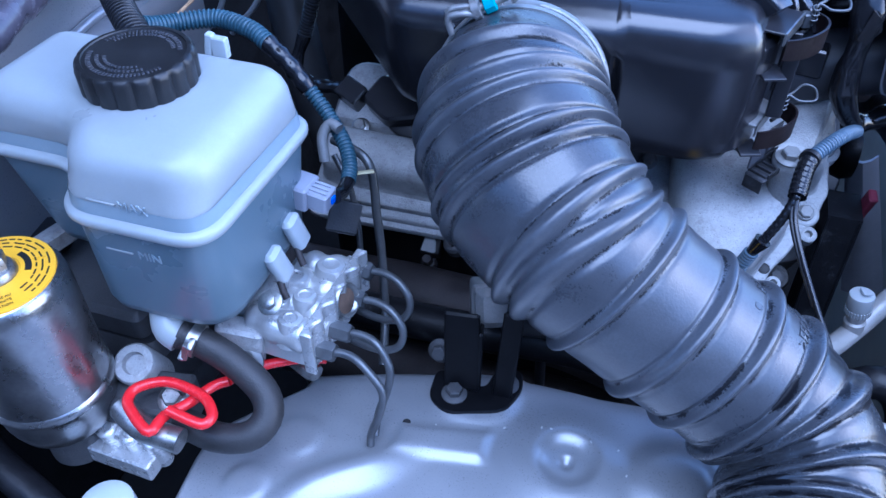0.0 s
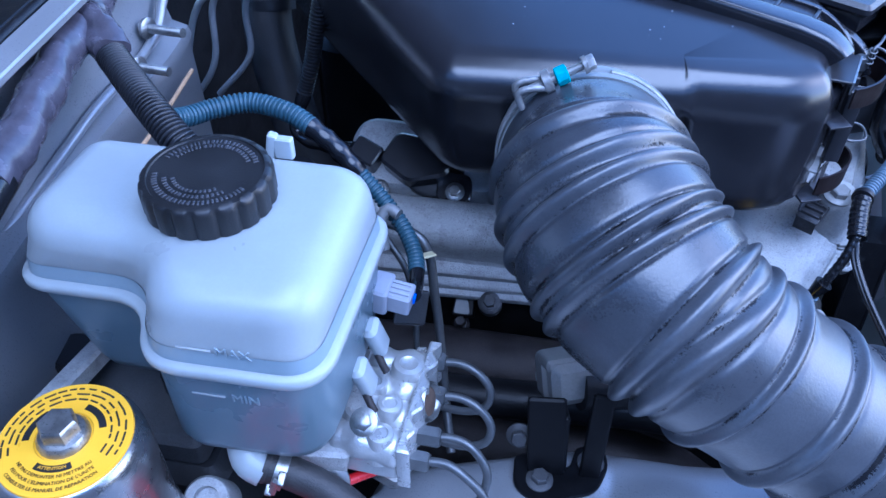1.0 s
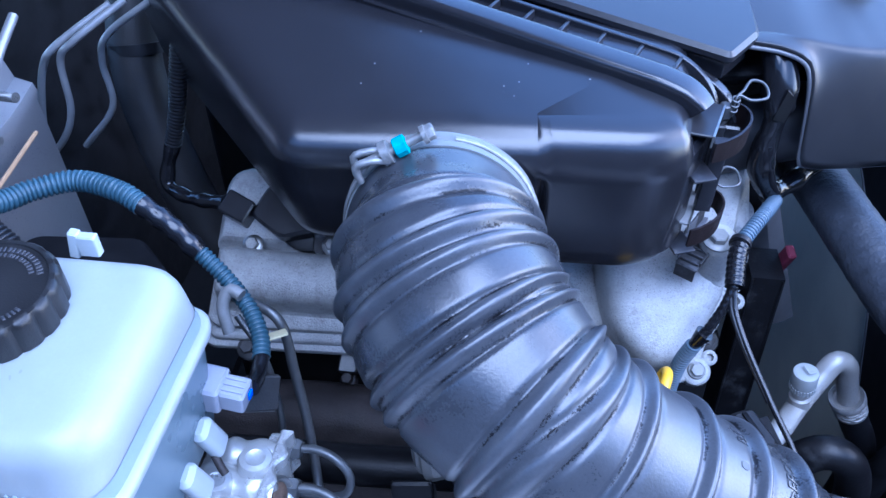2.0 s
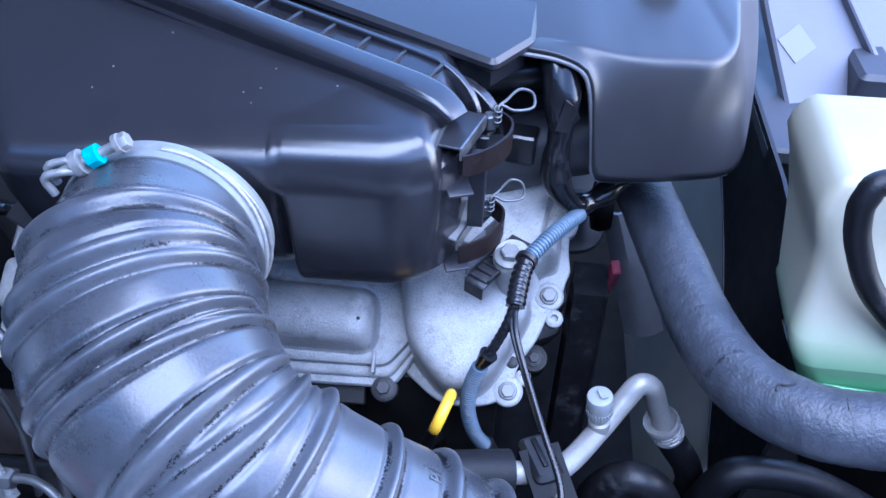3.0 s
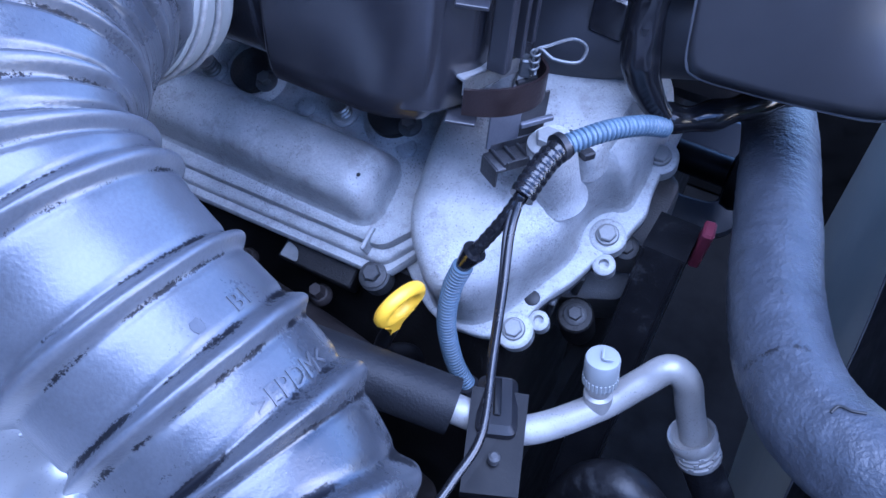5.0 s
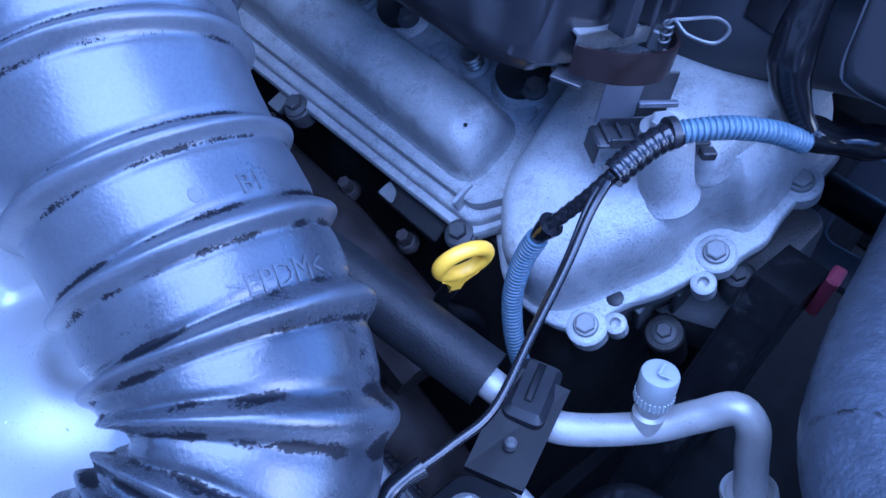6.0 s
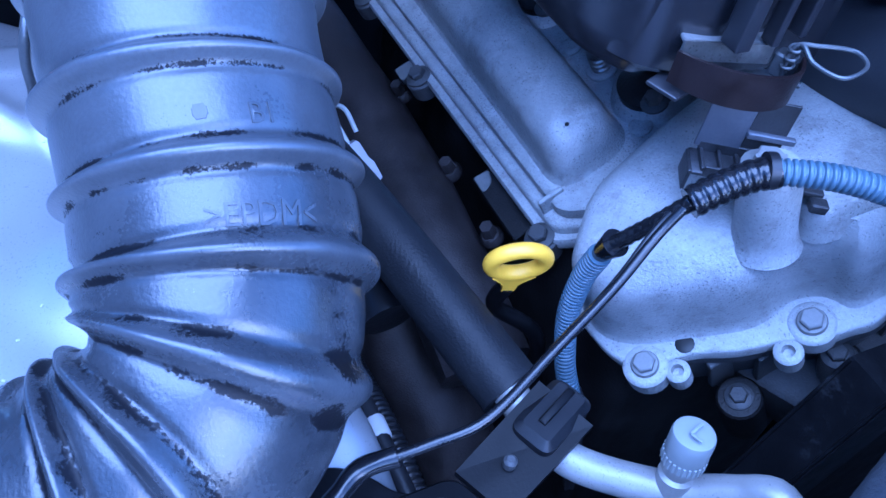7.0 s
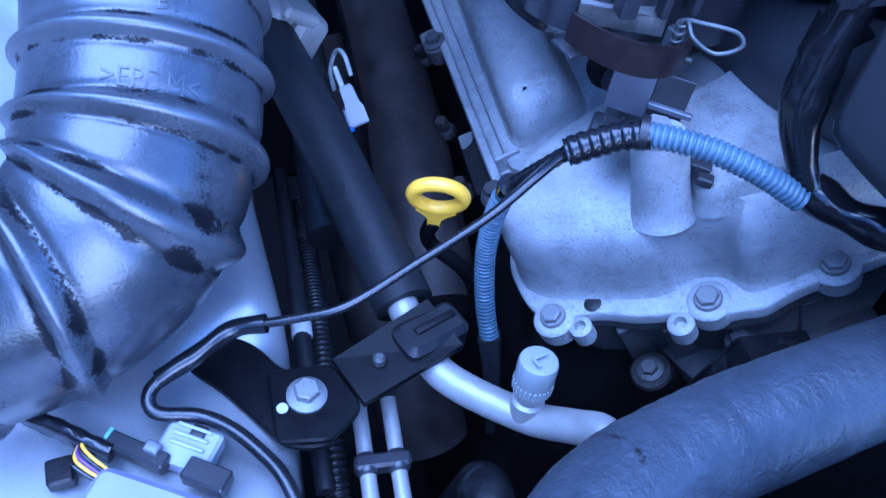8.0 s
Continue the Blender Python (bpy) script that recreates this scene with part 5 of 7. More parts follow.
# ---- feed hose, clip and red handle ----
fh = thing("feed_hose", (-0.165, 0.185, 0.93), "short dark rubber feed hose bent under the reservoir", "hose")
part("hose_body", tube([(-0.1935, 0.1955, 0.9668), (-0.183, 0.1960, 0.9630), (-0.168, 0.1960, 0.9540), (-0.152, 0.1915, 0.9440), (-0.1465, 0.183, 0.937), (-0.152, 0.1735, 0.932), (-0.168, 0.170, 0.929), (-0.19, 0.174, 0.926)], 0.0072, 0.003, 24), M_WEATHER, fh)
part("hose_end", lathe([(0.0066, -0.0012), (0.0076, -0.0010), (0.0078, 0.0006), (0.0074, 0.0014)], aim((-0.1925, 0.1956, 0.9664), (1, 0.03, -0.35)), 26), M_WEATHER, fh, "cut end of the rubber hose")
band = thing("spring_hose_clip", (-0.1875, 0.1957, 0.9645), "small steel spring clip round the rubber feed hose", "hose clip")
part("strap", lathe([(0.0076, -0.0025), (0.0084, -0.0025), (0.0084, 0.0025), (0.0076, 0.0025)], aim((-0.1865, 0.1958, 0.9642), (1, 0.03, -0.35)), 26), M_STEEL, band)
for dz in (0.010, -0.009):
    part("ear", rbox(0.003, 0.006, 0.0025, 0.0008, pose(-0.1865 + dz * 0.35, 0.1885, 0.9650 + dz * 0.5, 20, 0, 0)), M_STEEL, band)
part("ear_bar", rbox(0.003, 0.002, 0.012, 0.0008, pose(-0.1865, 0.1870, 0.9650, 0, 18, 0)), M_STEEL, band)
rh = thing("red_pull_handle", (-0.187, 0.163, 0.948), "bent red coated wire handle beside the accumulator", "handle")
part("loop", tube([(-0.1731, 0.1942, 0.9400), (-0.1787, 0.1886, 0.9400), (-0.1841, 0.1757, 0.9410), (-0.1894, 0.1655, 0.9430), (-0.1900, 0.1552, 0.9445), (-0.1945, 0.1558, 0.9450), (-0.2020, 0.1600, 0.9450), (-0.2094, 0.1660, 0.9450), (-0.2095, 0.1740, 0.9450), (-0.1977, 0.1815, 0.9450),
                   (-0.1780, 0.1795, 0.9450), (-0.1680, 0.1720, 0.9450), (-0.1680, 0.1665, 0.9450), (-0.1725, 0.1650, 0.9455), (-0.1870, 0.1660, 0.9475)], 0.0026, 0.0015, 14), M_RED, rh)
part("tail", tube([(-0.1731, 0.1942, 0.9400), (-0.1700, 0.204, 0.9370), (-0.1660, 0.2121, 0.9330), (-0.1519, 0.2237, 0.930), (-0.140, 0.232, 0.925)], 0.0026, 0.002, 12), M_RED, rh)

# ---- black bracket on the wing and the mount behind ----
wb = thing("wing_bracket", (-0.065, 0.258, 0.893), "black painted steel bracket bolted to the inner wing", "bracket")
part("foot_plate", prism(rpoly([(-0.089, 0.247, 0.006), (-0.076, 0.239, 0.008), (-0.046, 0.250, 0.008), (-0.040, 0.268, 0.006), (-0.044, 0.280, 0.004), (-0.058, 0.276, 0.003), (-0.0605, 0.2635, 0.004), (-0.066, 0.2620, 0.003), (-0.068, 0.272, 0.003), (-0.090, 0.266, 0.004)], 4), 0.8925, 0.8955, 0.0008), M_BLKMETAL, wb)
part("upright", rbox(0.0195, 0.0035, 0.050, 0.002, pose(-0.0750, 0.2640, 0.9185, -14, -4, 4)), M_BLKMETAL, wb)
part("upright", rbox(0.0110, 0.0035, 0.056, 0.002, pose(-0.0500, 0.2660, 0.9215, -12, 2, 5)), M_BLKMETAL, wb)
part("gusset", rbox(0.003, 0.012, 0.036, 0.002, pose(-0.066, 0.268, 0.914, -14, 0, 12)), M_BLKMETAL, wb)
for p, w in (((-0.0756, 0.2526, 0.8950), (0, 0, 1)), ((-0.0500, 0.2675, 0.8950), (0, 0, 1)), ((-0.0885, 0.2690, 0.9090), (0, -0.9, 0.4))):
    bolt(p, w, 0.0046, 0.006, parent=wb, spin=20, material=M_CAST)
mt = thing("engine_mount", (-0.068, 0.302, 0.92), "dull aluminium engine mount sleeve behind the bracket", "engine mount")
mm = aim((-0.0660, 0.3050, 0.9180), (0.30, -0.75, 0.50))
part("block", rbox(0.030, 0.026, 0.018, 0.005, mm @ pose(0, 0, -0.007), None, 0.003), M_WORN, mt)
part("shoulder", rbox(0.026, 0.023, 0.016, 0.006, mm @ pose(-0.001, 0.001, 0.009), None, 0.004), M_WORN, mt)
part("lip", rbox(0.031, 0.007, 0.020, 0.003, mm @ pose(0, 0.0115, 0.003)), M_WORN, mt)
single("steering_pipe", tube([(-0.20, 0.318, 0.868), (-0.10, 0.318, 0.872), (-0.02, 0.318, 0.880), (0.03, 0.32, 0.870)], 0.012, 0.006, 20), M_RUBBER2, "thick black rubber pipe below the hose", "pipe")

# ---- coolant hose and tank ----
CH = [(0.150, 0.600, 0.925), (0.160, 0.535, 0.944), (0.1735, 0.466, 0.946), (0.186, 0.410, 0.945), (0.202, 0.371, 0.948), (0.228, 0.349, 0.954), (0.265, 0.342, 0.960), (0.34, 0.341, 0.963)]
ch = thing("coolant_hose", CH[4], "thick grey rubber coolant hose with a weathered woven skin", "hose")
CP, clen = spline(CH, 0.0011)


def coolant_r(i, a):
    """Woven skin: shallow wrinkles across the hose."""
    return 0.0178 + 0.00032 * noise.noise(V(i * 0.34, 2.6 * math.cos(a), 2.6 * math.sin(a))) + 0.00025 * noise.noise(V(i * 0.05, 1.2 * math.cos(a), 1.2 * math.sin(a)))


skin = part("hose_body", sweep(CP, coolant_r, 48), M_HOSE, ch)
stains = ((V(0.1820, 0.3720, 0.951), V(0.1875, 0.3760, 0.961), 0.0030), (V(0.1925, 0.3780, 0.964), V(0.1970, 0.3780, 0.965), 0.0022), (V(0.166, 0.421, 0.952), V(0.168, 0.415, 0.952), 0.0012))
vals = []
for v in skin.data.vertices:
    k = 0.16
    for a, b, w in stains:
        f = max(0.0, min(1.0, (v.co - a).dot(b - a) / (b - a).length_squared))
        k = max(k, 0.16 + 0.42 * math.exp(-((v.co - a.lerp(b, f)).length / w) ** 2))
    vals.append(k)
skin.data.attributes.new("wear_shade", "FLOAT", "POINT").data.foreach_set("value", vals)
part("hair_mark", tube([(0.2070, 0.3540, 0.9672), (0.2085, 0.3568, 0.9684), (0.2120, 0.3562, 0.9692), (0.2160, 0.3572, 0.9698)], 0.0005, 0.001, 8), M_INK, ch, "thin dark curl stuck on the skin")
part("hair_mark", tube([(0.2360, 0.3490, 0.9732), (0.2354, 0.3455, 0.9735), (0.2350, 0.3420, 0.9734)], 0.0003, 0.001, 8), M_INK, ch)


def make_tank():
    t = thing("coolant_tank", (0.29, 0.45, 0.91), "milky white plastic coolant tank with green coolant in it", "tank")

    def ring(x0, y0, r, z, d=0.0):
        # the back steps in below the waist
        yb = 0.447 + 0.070 * min(1, max(0, (z - 0.968) / 0.040))
        return at_z(grow(rpoly([(x0, y0, r), (0.40, y0, 0.012), (0.40, yb + 0.005, 0.02), (x0 + 0.004, yb, 0.008)], 8), d), z)

    part("lower_shell", loft([ring(0.246, 0.392, 0.014, 0.914, -0.010), ring(0.244, 0.388, 0.014, 0.916, -0.003), ring(0.241, 0.385, 0.014, 0.921), ring(0.2250, 0.3825, 0.013, 0.953)]), M_TANK, t, "shell tinted by green coolant")
    part("level_band", loft([ring(0.2250, 0.3825, 0.013, 0.953), ring(0.2210, 0.3840, 0.012, 0.963), ring(0.2213, 0.3865, 0.012, 0.967)], top=False, bottom=False), M_TANK, t, "pale green band at the coolant level")
    part("upper_shell", loft([ring(0.2213, 0.3865, 0.012, 0.967), ring(0.222, 0.390, 0.012, 0.972), ring(0.227, 0.404, 0.012, 0.990), ring(0.228, 0.414, 0.011, 1.003), ring(0.225, 0.420, 0.010, 1.014),
                              ring(0.226, 0.424, 0.010, 1.020), ring(0.228, 0.428, 0.010, 1.0255, -0.0005), ring(0.229, 0.429, 0.010, 1.0295, -0.002), ring(0.229, 0.429, 0.010, 1.0325, -0.005), ring(0.229, 0.429, 0.010, 1.034, -0.010)]), M_TANK, t)
    part("mould_line", tube([(0.244, 0.3822, 0.940), (0.30, 0.3800, 0.938), (0.38, 0.3800, 0.938)], 0.0012, 0.005, 8), M_TANK, t)
    return t


make_tank()
single("overflow_hose", tube([(0.300, 0.418, 1.052), (0.242, 0.408, 1.053), (0.2320, 0.404, 1.046), (0.2320, 0.402, 1.035), (0.2370, 0.399, 1.020), (0.2500, 0.393, 0.998), (0.275, 0.385, 0.976)], 0.0060, 0.002, 22), M_RUBBER2, "thin black rubber overflow hose on the tank", "hose")

# ---- air conditioning line ----
ac = thing("ac_pipe", (0.13, 0.37, 0.88), "satin aluminium air conditioning pipe with a capped service valve", "pipe")
part("pipe", tube([(0.080, 0.338, 0.896), (0.100, 0.344, 0.890), (0.118, 0.353, 0.885), (0.138, 0.3785, 0.885), (0.1505, 0.3920, 0.896), (0.1585, 0.3985, 0.9045), (0.1665, 0.4000, 0.9010), (0.1725, 0.4010, 0.8855), (0.1795, 0.4020, 0.867)], 0.0063, 0.002, 24), M_ALPIPE, ac)
vb = V(0.1380, 0.3790, 0.8865)
vw = (V(0.1335, 0.3795, 0.9200) - vb).normalized()
part("valve_stem", lathe([(0.0062, 0), (0.0062, 0.008), (0.0048, 0.009), (0.0048, 0.011), (0.0060, 0.012), (0.0060, 0.016)], aim(vb, vw), 24), M_ALPIPE, ac)
cap = part("valve_cap", lathe([(0.0060, 0.0150), (0.0070, 0.0156), (0.0070, 0.0196), (0.0072, 0.0204), (0.0072, 0.0284), (0.0068, 0.0296), (0.0052, 0.0302)], aim(vb, vw), 32), M_CAPGREY, ac, "pale grey plastic valve cap")
m = aim(vb, vw) @ pose(0, 0, 0.0320, 0, 0, 25)
part("cap_mark", rbox(0.006, 0.0012, 0.0006, 0.0002, m), M_CAPGREY, cap)
part("cap_mark", rbox(0.0012, 0.004, 0.0006, 0.0002, m @ pose(0.003, 0.002, 0)), M_CAPGREY, cap)
for k in range(26):
    part("knurl", rbox(0.0007, 0.0009, 0.0040, 0.0002, aim(vb, vw) @ pose(0.0071 * math.cos(k * math.pi / 13), 0.0071 * math.sin(k * math.pi / 13), 0.0176, 0, 0, k * 180 / 13)), M_CAPGREY, cap)
fd = V(0.47, 0.06, -0.88).normalized()
fm = aim((0.1783, 0.4020, 0.8680), fd)
part("ferrule", lathe([(0.0066, 0.0018), (0.0084, 0.0012), (0.0096, -0.0008), (0.0104, -0.0012), (0.0110, 0.0), (0.0110, 0.0040), (0.0104, 0.0056), (0.0090, 0.0062), (0.0090, 0.0070), (0.0102, 0.0076), (0.0102, 0.0088), (0.0090, 0.0094), (0.0090, 0.0102),
                       (0.0102, 0.0108), (0.0102, 0.0120), (0.0090, 0.0126), (0.0090, 0.0134), (0.0102, 0.0140), (0.0102, 0.0160), (0.0094, 0.0172)], fm, 40), M_ALPIPE, ac, "crimped aluminium ferrule")
for k in range(21):
    a = 2 * math.pi * (k % 7) / 7 + 0.3 * (k // 7)
    part("crimp", rbox(0.0012, 0.0024, 0.0016, 0.0004, fm @ pose(0.0098 * math.cos(a), 0.0098 * math.sin(a), 0.0066 + 0.0032 * (k // 7), 0, 0, math.degrees(a))), M_ALPIPE, ac)
part("flexible_hose", tube([V(0.1783, 0.4020, 0.8680) + fd * d for d in (0.010, 0.03, 0.06)] + [V(0.2130, 0.408, 0.78), V(0.215, 0.41, 0.65)], 0.0092, 0.006, 20), M_RUBBER2, ac, "black rubber flexible hose")
part("foam_sleeve", tube([(0.0885, 0.3415, 0.8925), (0.056, 0.3325, 0.899), (0.0, 0.3155, 0.911), (-0.06, 0.2965, 0.920)], 0.0120, 0.006, 28), M_FOAM, ac, "matt black foam sleeve")


# ---- bracket that carries the pipe ----
def make_pipe_bracket():
    t = thing("pipe_bracket", (0.12, 0.31, 0.885), "black steel bracket clamping the air conditioning pipe", "bracket")
    part("base_plate", prism(rpoly([(0.0838, 0.2623, 0.006), (0.0934, 0.2830, 0.012), (0.107, 0.2925, 0.006), (0.112, 0.313, 0.006), (0.1406, 0.3100, 0.008), (0.1395, 0.2918, 0.008), (0.1110, 0.2690, 0.02), (0.0987, 0.2525, 0.006)], 5), 0.8805, 0.8840, 0.0008), M_BLKMETAL, t)
    part("upper_plate", prism(rpoly([(0.1090, 0.287, 0.003), (0.1085, 0.311, 0.006), (0.1285, 0.3205, 0.005), (0.1400, 0.3080, 0.005), (0.1385, 0.2885, 0.003)], 5), 0.8845, 0.8875, 0.0008), M_BLKMETAL, t)
    arm = [(0.1085, 0.311, 0.8870), (0.1285, 0.3205, 0.8870), (0.1135, 0.3590, 0.8960), (0.0925, 0.3490, 0.8980)]
    part("arm", loft([[V(*p) for p in arm], [V(*p) + V(0, 0, 0.003) for p in arm]]), M_BLKMETAL, t)
    part("clamp_block", rbox(0.0165, 0.028, 0.018, 0.0045, pose(0.1045, 0.3485, 0.8915, 0, 0, 25)), M_COWL, t, "black plastic pipe clamp")
    part("clamp_slot", rbox(0.0030, 0.018, 0.0016, 0.0006, pose(0.1035, 0.3500, 0.9008, 0, 0, 25)), M_BLKMETAL, t)
    bolt((0.1215, 0.3005, 0.8875), (0, 0, 1), 0.0048, 0.0060, parent=t, spin=8, washer=1.55, material=M_SHADECAST)
    part("pin", lathe([(0.0024, 0), (0.0024, 0.003), (0.0014, 0.004)], pose(0.1140, 0.3275, 0.8935), 12), M_CAST, t)
    part("paint_dot", lathe([(0.0022, 0), (0.0020, 0.0006), (0.0005, 0.0007)], pose(0.1255, 0.2915, 0.8874), 14), M_PAPER, t, "white paint dot")
    return t


make_pipe_bracket()
for y, dz in ((0.3215, 0.0), (0.3335, 0.0)):
    single("ac_return_pipe", tube([(0.112, y, 0.862), (0.130, y, 0.860), (0.150, y, 0.8585), (0.19, y, 0.856)], 0.0032, 0.005, 16), M_ALPIPE, "thin aluminium pipe below the bracket", "pipe", "pipes below the bracket")
pc = thing("pipe_clip", (0.137, 0.328, 0.862), "black plastic double pipe clip", "clip")
part("body", rbox(0.006, 0.022, 0.008, 0.002, pose(0.1385, 0.3275, 0.861)), M_PLASTIC2, pc)
for y in (0.3215, 0.3335):
    part("jaw", lathe([(0.0038, -0.004), (0.0045, -0.003), (0.0045, 0.003), (0.0038, 0.004)], aim((0.1385, y, 0.8605), (1, 0, 0)), 16), M_PLASTIC2, pc)

# ---- dipstick ----
dp = thing("dipstick", (0.050, 0.366, 0.80), "yellow plastic ring pull of the oil dipstick", "dipstick")
DN = V(0.94, -0.25, -0.24).normalized()
m = aim((0.0505, 0.3600, 0.9135), DN)
ux, uy = m.to_3x3() @ V(1, 0, 0), m.to_3x3() @ V(0, 1, 0)
dn = V(0, 0, -1) - DN * V(0, 0, -1).dot(DN)
dn.normalize()
sd = DN.cross(dn)
c0 = V(0.0505, 0.3600, 0.9140)
bm = bmesh.new()
ring = [c0 + sd * 0.0105 * math.cos(a) + dn * 0.0090 * math.sin(a) for a in [2 * math.pi * k / 40 for k in range(41)]]
part("ring_pull", sweep(ring, lambda i, a: 0.0031, 14, True, bm, DN), M_YELLOW, dp)
secs = [[c0 + dn * h + sd * w * x + DN * 0.0028 * y for x, y in ((-1, -1), (1, -1), (1, 1), (-1, 1))] for h, w in ((0.0085, 0.0085), (0.0125, 0.0045), (0.0150, 0.0030), (0.0200, 0.0026))]
part("ring_stem", loft(secs), M_YELLOW, dp)
part("tube", tube([c0 + dn * 0.019, c0 + dn * 0.040, (0.047, 0.385, 0.85), (0.045, 0.40, 0.78)], 0.0036, 0.004, 14), M_BLKMETAL, dp, "black dipstick tube")

# ---- looms over the timing cover ----
lm = thing("wiring_loom", (0.086, 0.414, 0.95), "wiring loom in blue corrugated tube over the timing cover", "wiring loom")
part("blue_conduit", corrugated([(0.1165, 0.4640, 0.9710), (0.1090, 0.4490, 0.9775), (0.0985, 0.4320, 0.9800), (0.0865, 0.4150, 0.9770)], 0.0045, 0.0022), M_BLUE, lm, "blue corrugated conduit")
part("black_sleeve", corrugated([(0.0885, 0.4180, 0.9776), (0.0855, 0.4095, 0.9745), (0.0840, 0.4000, 0.9700), (0.0832, 0.3925, 0.9660)], 0.0054, 0.0036, 0.045), M_TAPE, lm, "black ribbed sleeve")
part("taped_branch", tube([(0.0832, 0.3935, 0.9665), (0.0795, 0.3870, 0.9560), (0.0740, 0.3820, 0.9440), (0.0705, 0.3805, 0.9365)], lambda i, a: 0.0028 + 0.0002 * math.sin(i * 1.9 + a), 0.0012, 14), M_TAPE, lm, "black taped branch")
part("branch_collar", tube([(0.0720, 0.3808, 0.9400), (0.0690, 0.3802, 0.9330), (0.0675, 0.3802, 0.9285)], lambda i, a: 0.0052 - 0.0003 * i, 0.0015, 18), M_TAPE, lm)
part("blue_branch", corrugated([(0.0680, 0.3802, 0.9300), (0.0640, 0.3805, 0.9130), (0.0630, 0.3815, 0.8880), (0.0680, 0.3850, 0.8600), (0.0760, 0.3890, 0.8400), (0.0790, 0.3900, 0.8300)], 0.0046, 0.0021), M_BLUE, lm, "blue corrugated branch")
part("branch_plug", tube([(0.0745, 0.3880, 0.8445), (0.0785, 0.3900, 0.8330), (0.0850, 0.3930, 0.8100), (0.0900, 0.396, 0.780)], lambda i, a: 0.0058 + 0.0006 * math.cos(4 * a) - 0.0001 * i, 0.002, 16), M_LOOM, lm, "black plug end")
part("thin_wire", tube([(0.0832, 0.3925, 0.9660), (0.0850, 0.3830, 0.9560), (0.0920, 0.3660, 0.9450), (0.1020, 0.3400, 0.9350), (0.1115, 0.3150, 0.9265), (0.1105, 0.2980, 0.9205), (0.1090, 0.2870, 0.9170), (0.1078, 0.2780, 0.9140)], 0.0017, 0.003, 12), M_CABLE, lm, "thin black wire")
part("thin_wire", tube([(0.0815, 0.3915, 0.9650), (0.0830, 0.3830, 0.9560), (0.0905, 0.3665, 0.9445), (0.1008, 0.3405, 0.9345)], 0.0012, 0.003, 10), M_LOOM, lm)
part("tie", lathe([(0.0050, -0.0015), (0.0060, -0.0015), (0.0060, 0.0015), (0.0050, 0.0015)], aim((0.0872, 0.4160, 0.9772), (0.4, 0.85, 0.1)), 20), M_LOOM, lm)
wt = thing("lamp_wiring", (0.125, 0.27, 0.90), "black taped wiring looping over the inner wing", "wiring")
part("taped_trunk", tube([(0.1092, 0.2880, 0.9172), (0.1078, 0.2775, 0.9140), (0.1120, 0.2690, 0.9115), (0.1157, 0.2617, 0.9090), (0.1195, 0.2518, 0.9050)], lambda i, a: 0.0033 + 0.00015 * math.sin(i * 0.5 + 2 * a), 0.0012, 16), M_TAPE, wt)
part("wire_loop", tube([(0.1190, 0.2530, 0.9053), (0.1225, 0.2490, 0.9030), (0.1265, 0.2485, 0.9010), (0.1295, 0.2520, 0.8995), (0.1310, 0.2645, 0.8980), (0.1375, 0.2749, 0.8980), (0.1471, 0.2838, 0.8980), (0.1567, 0.2902, 0.8980), (0.1720, 0.2960, 0.8960)], 0.0025, 0.0015, 14), M_CABLE, wt)


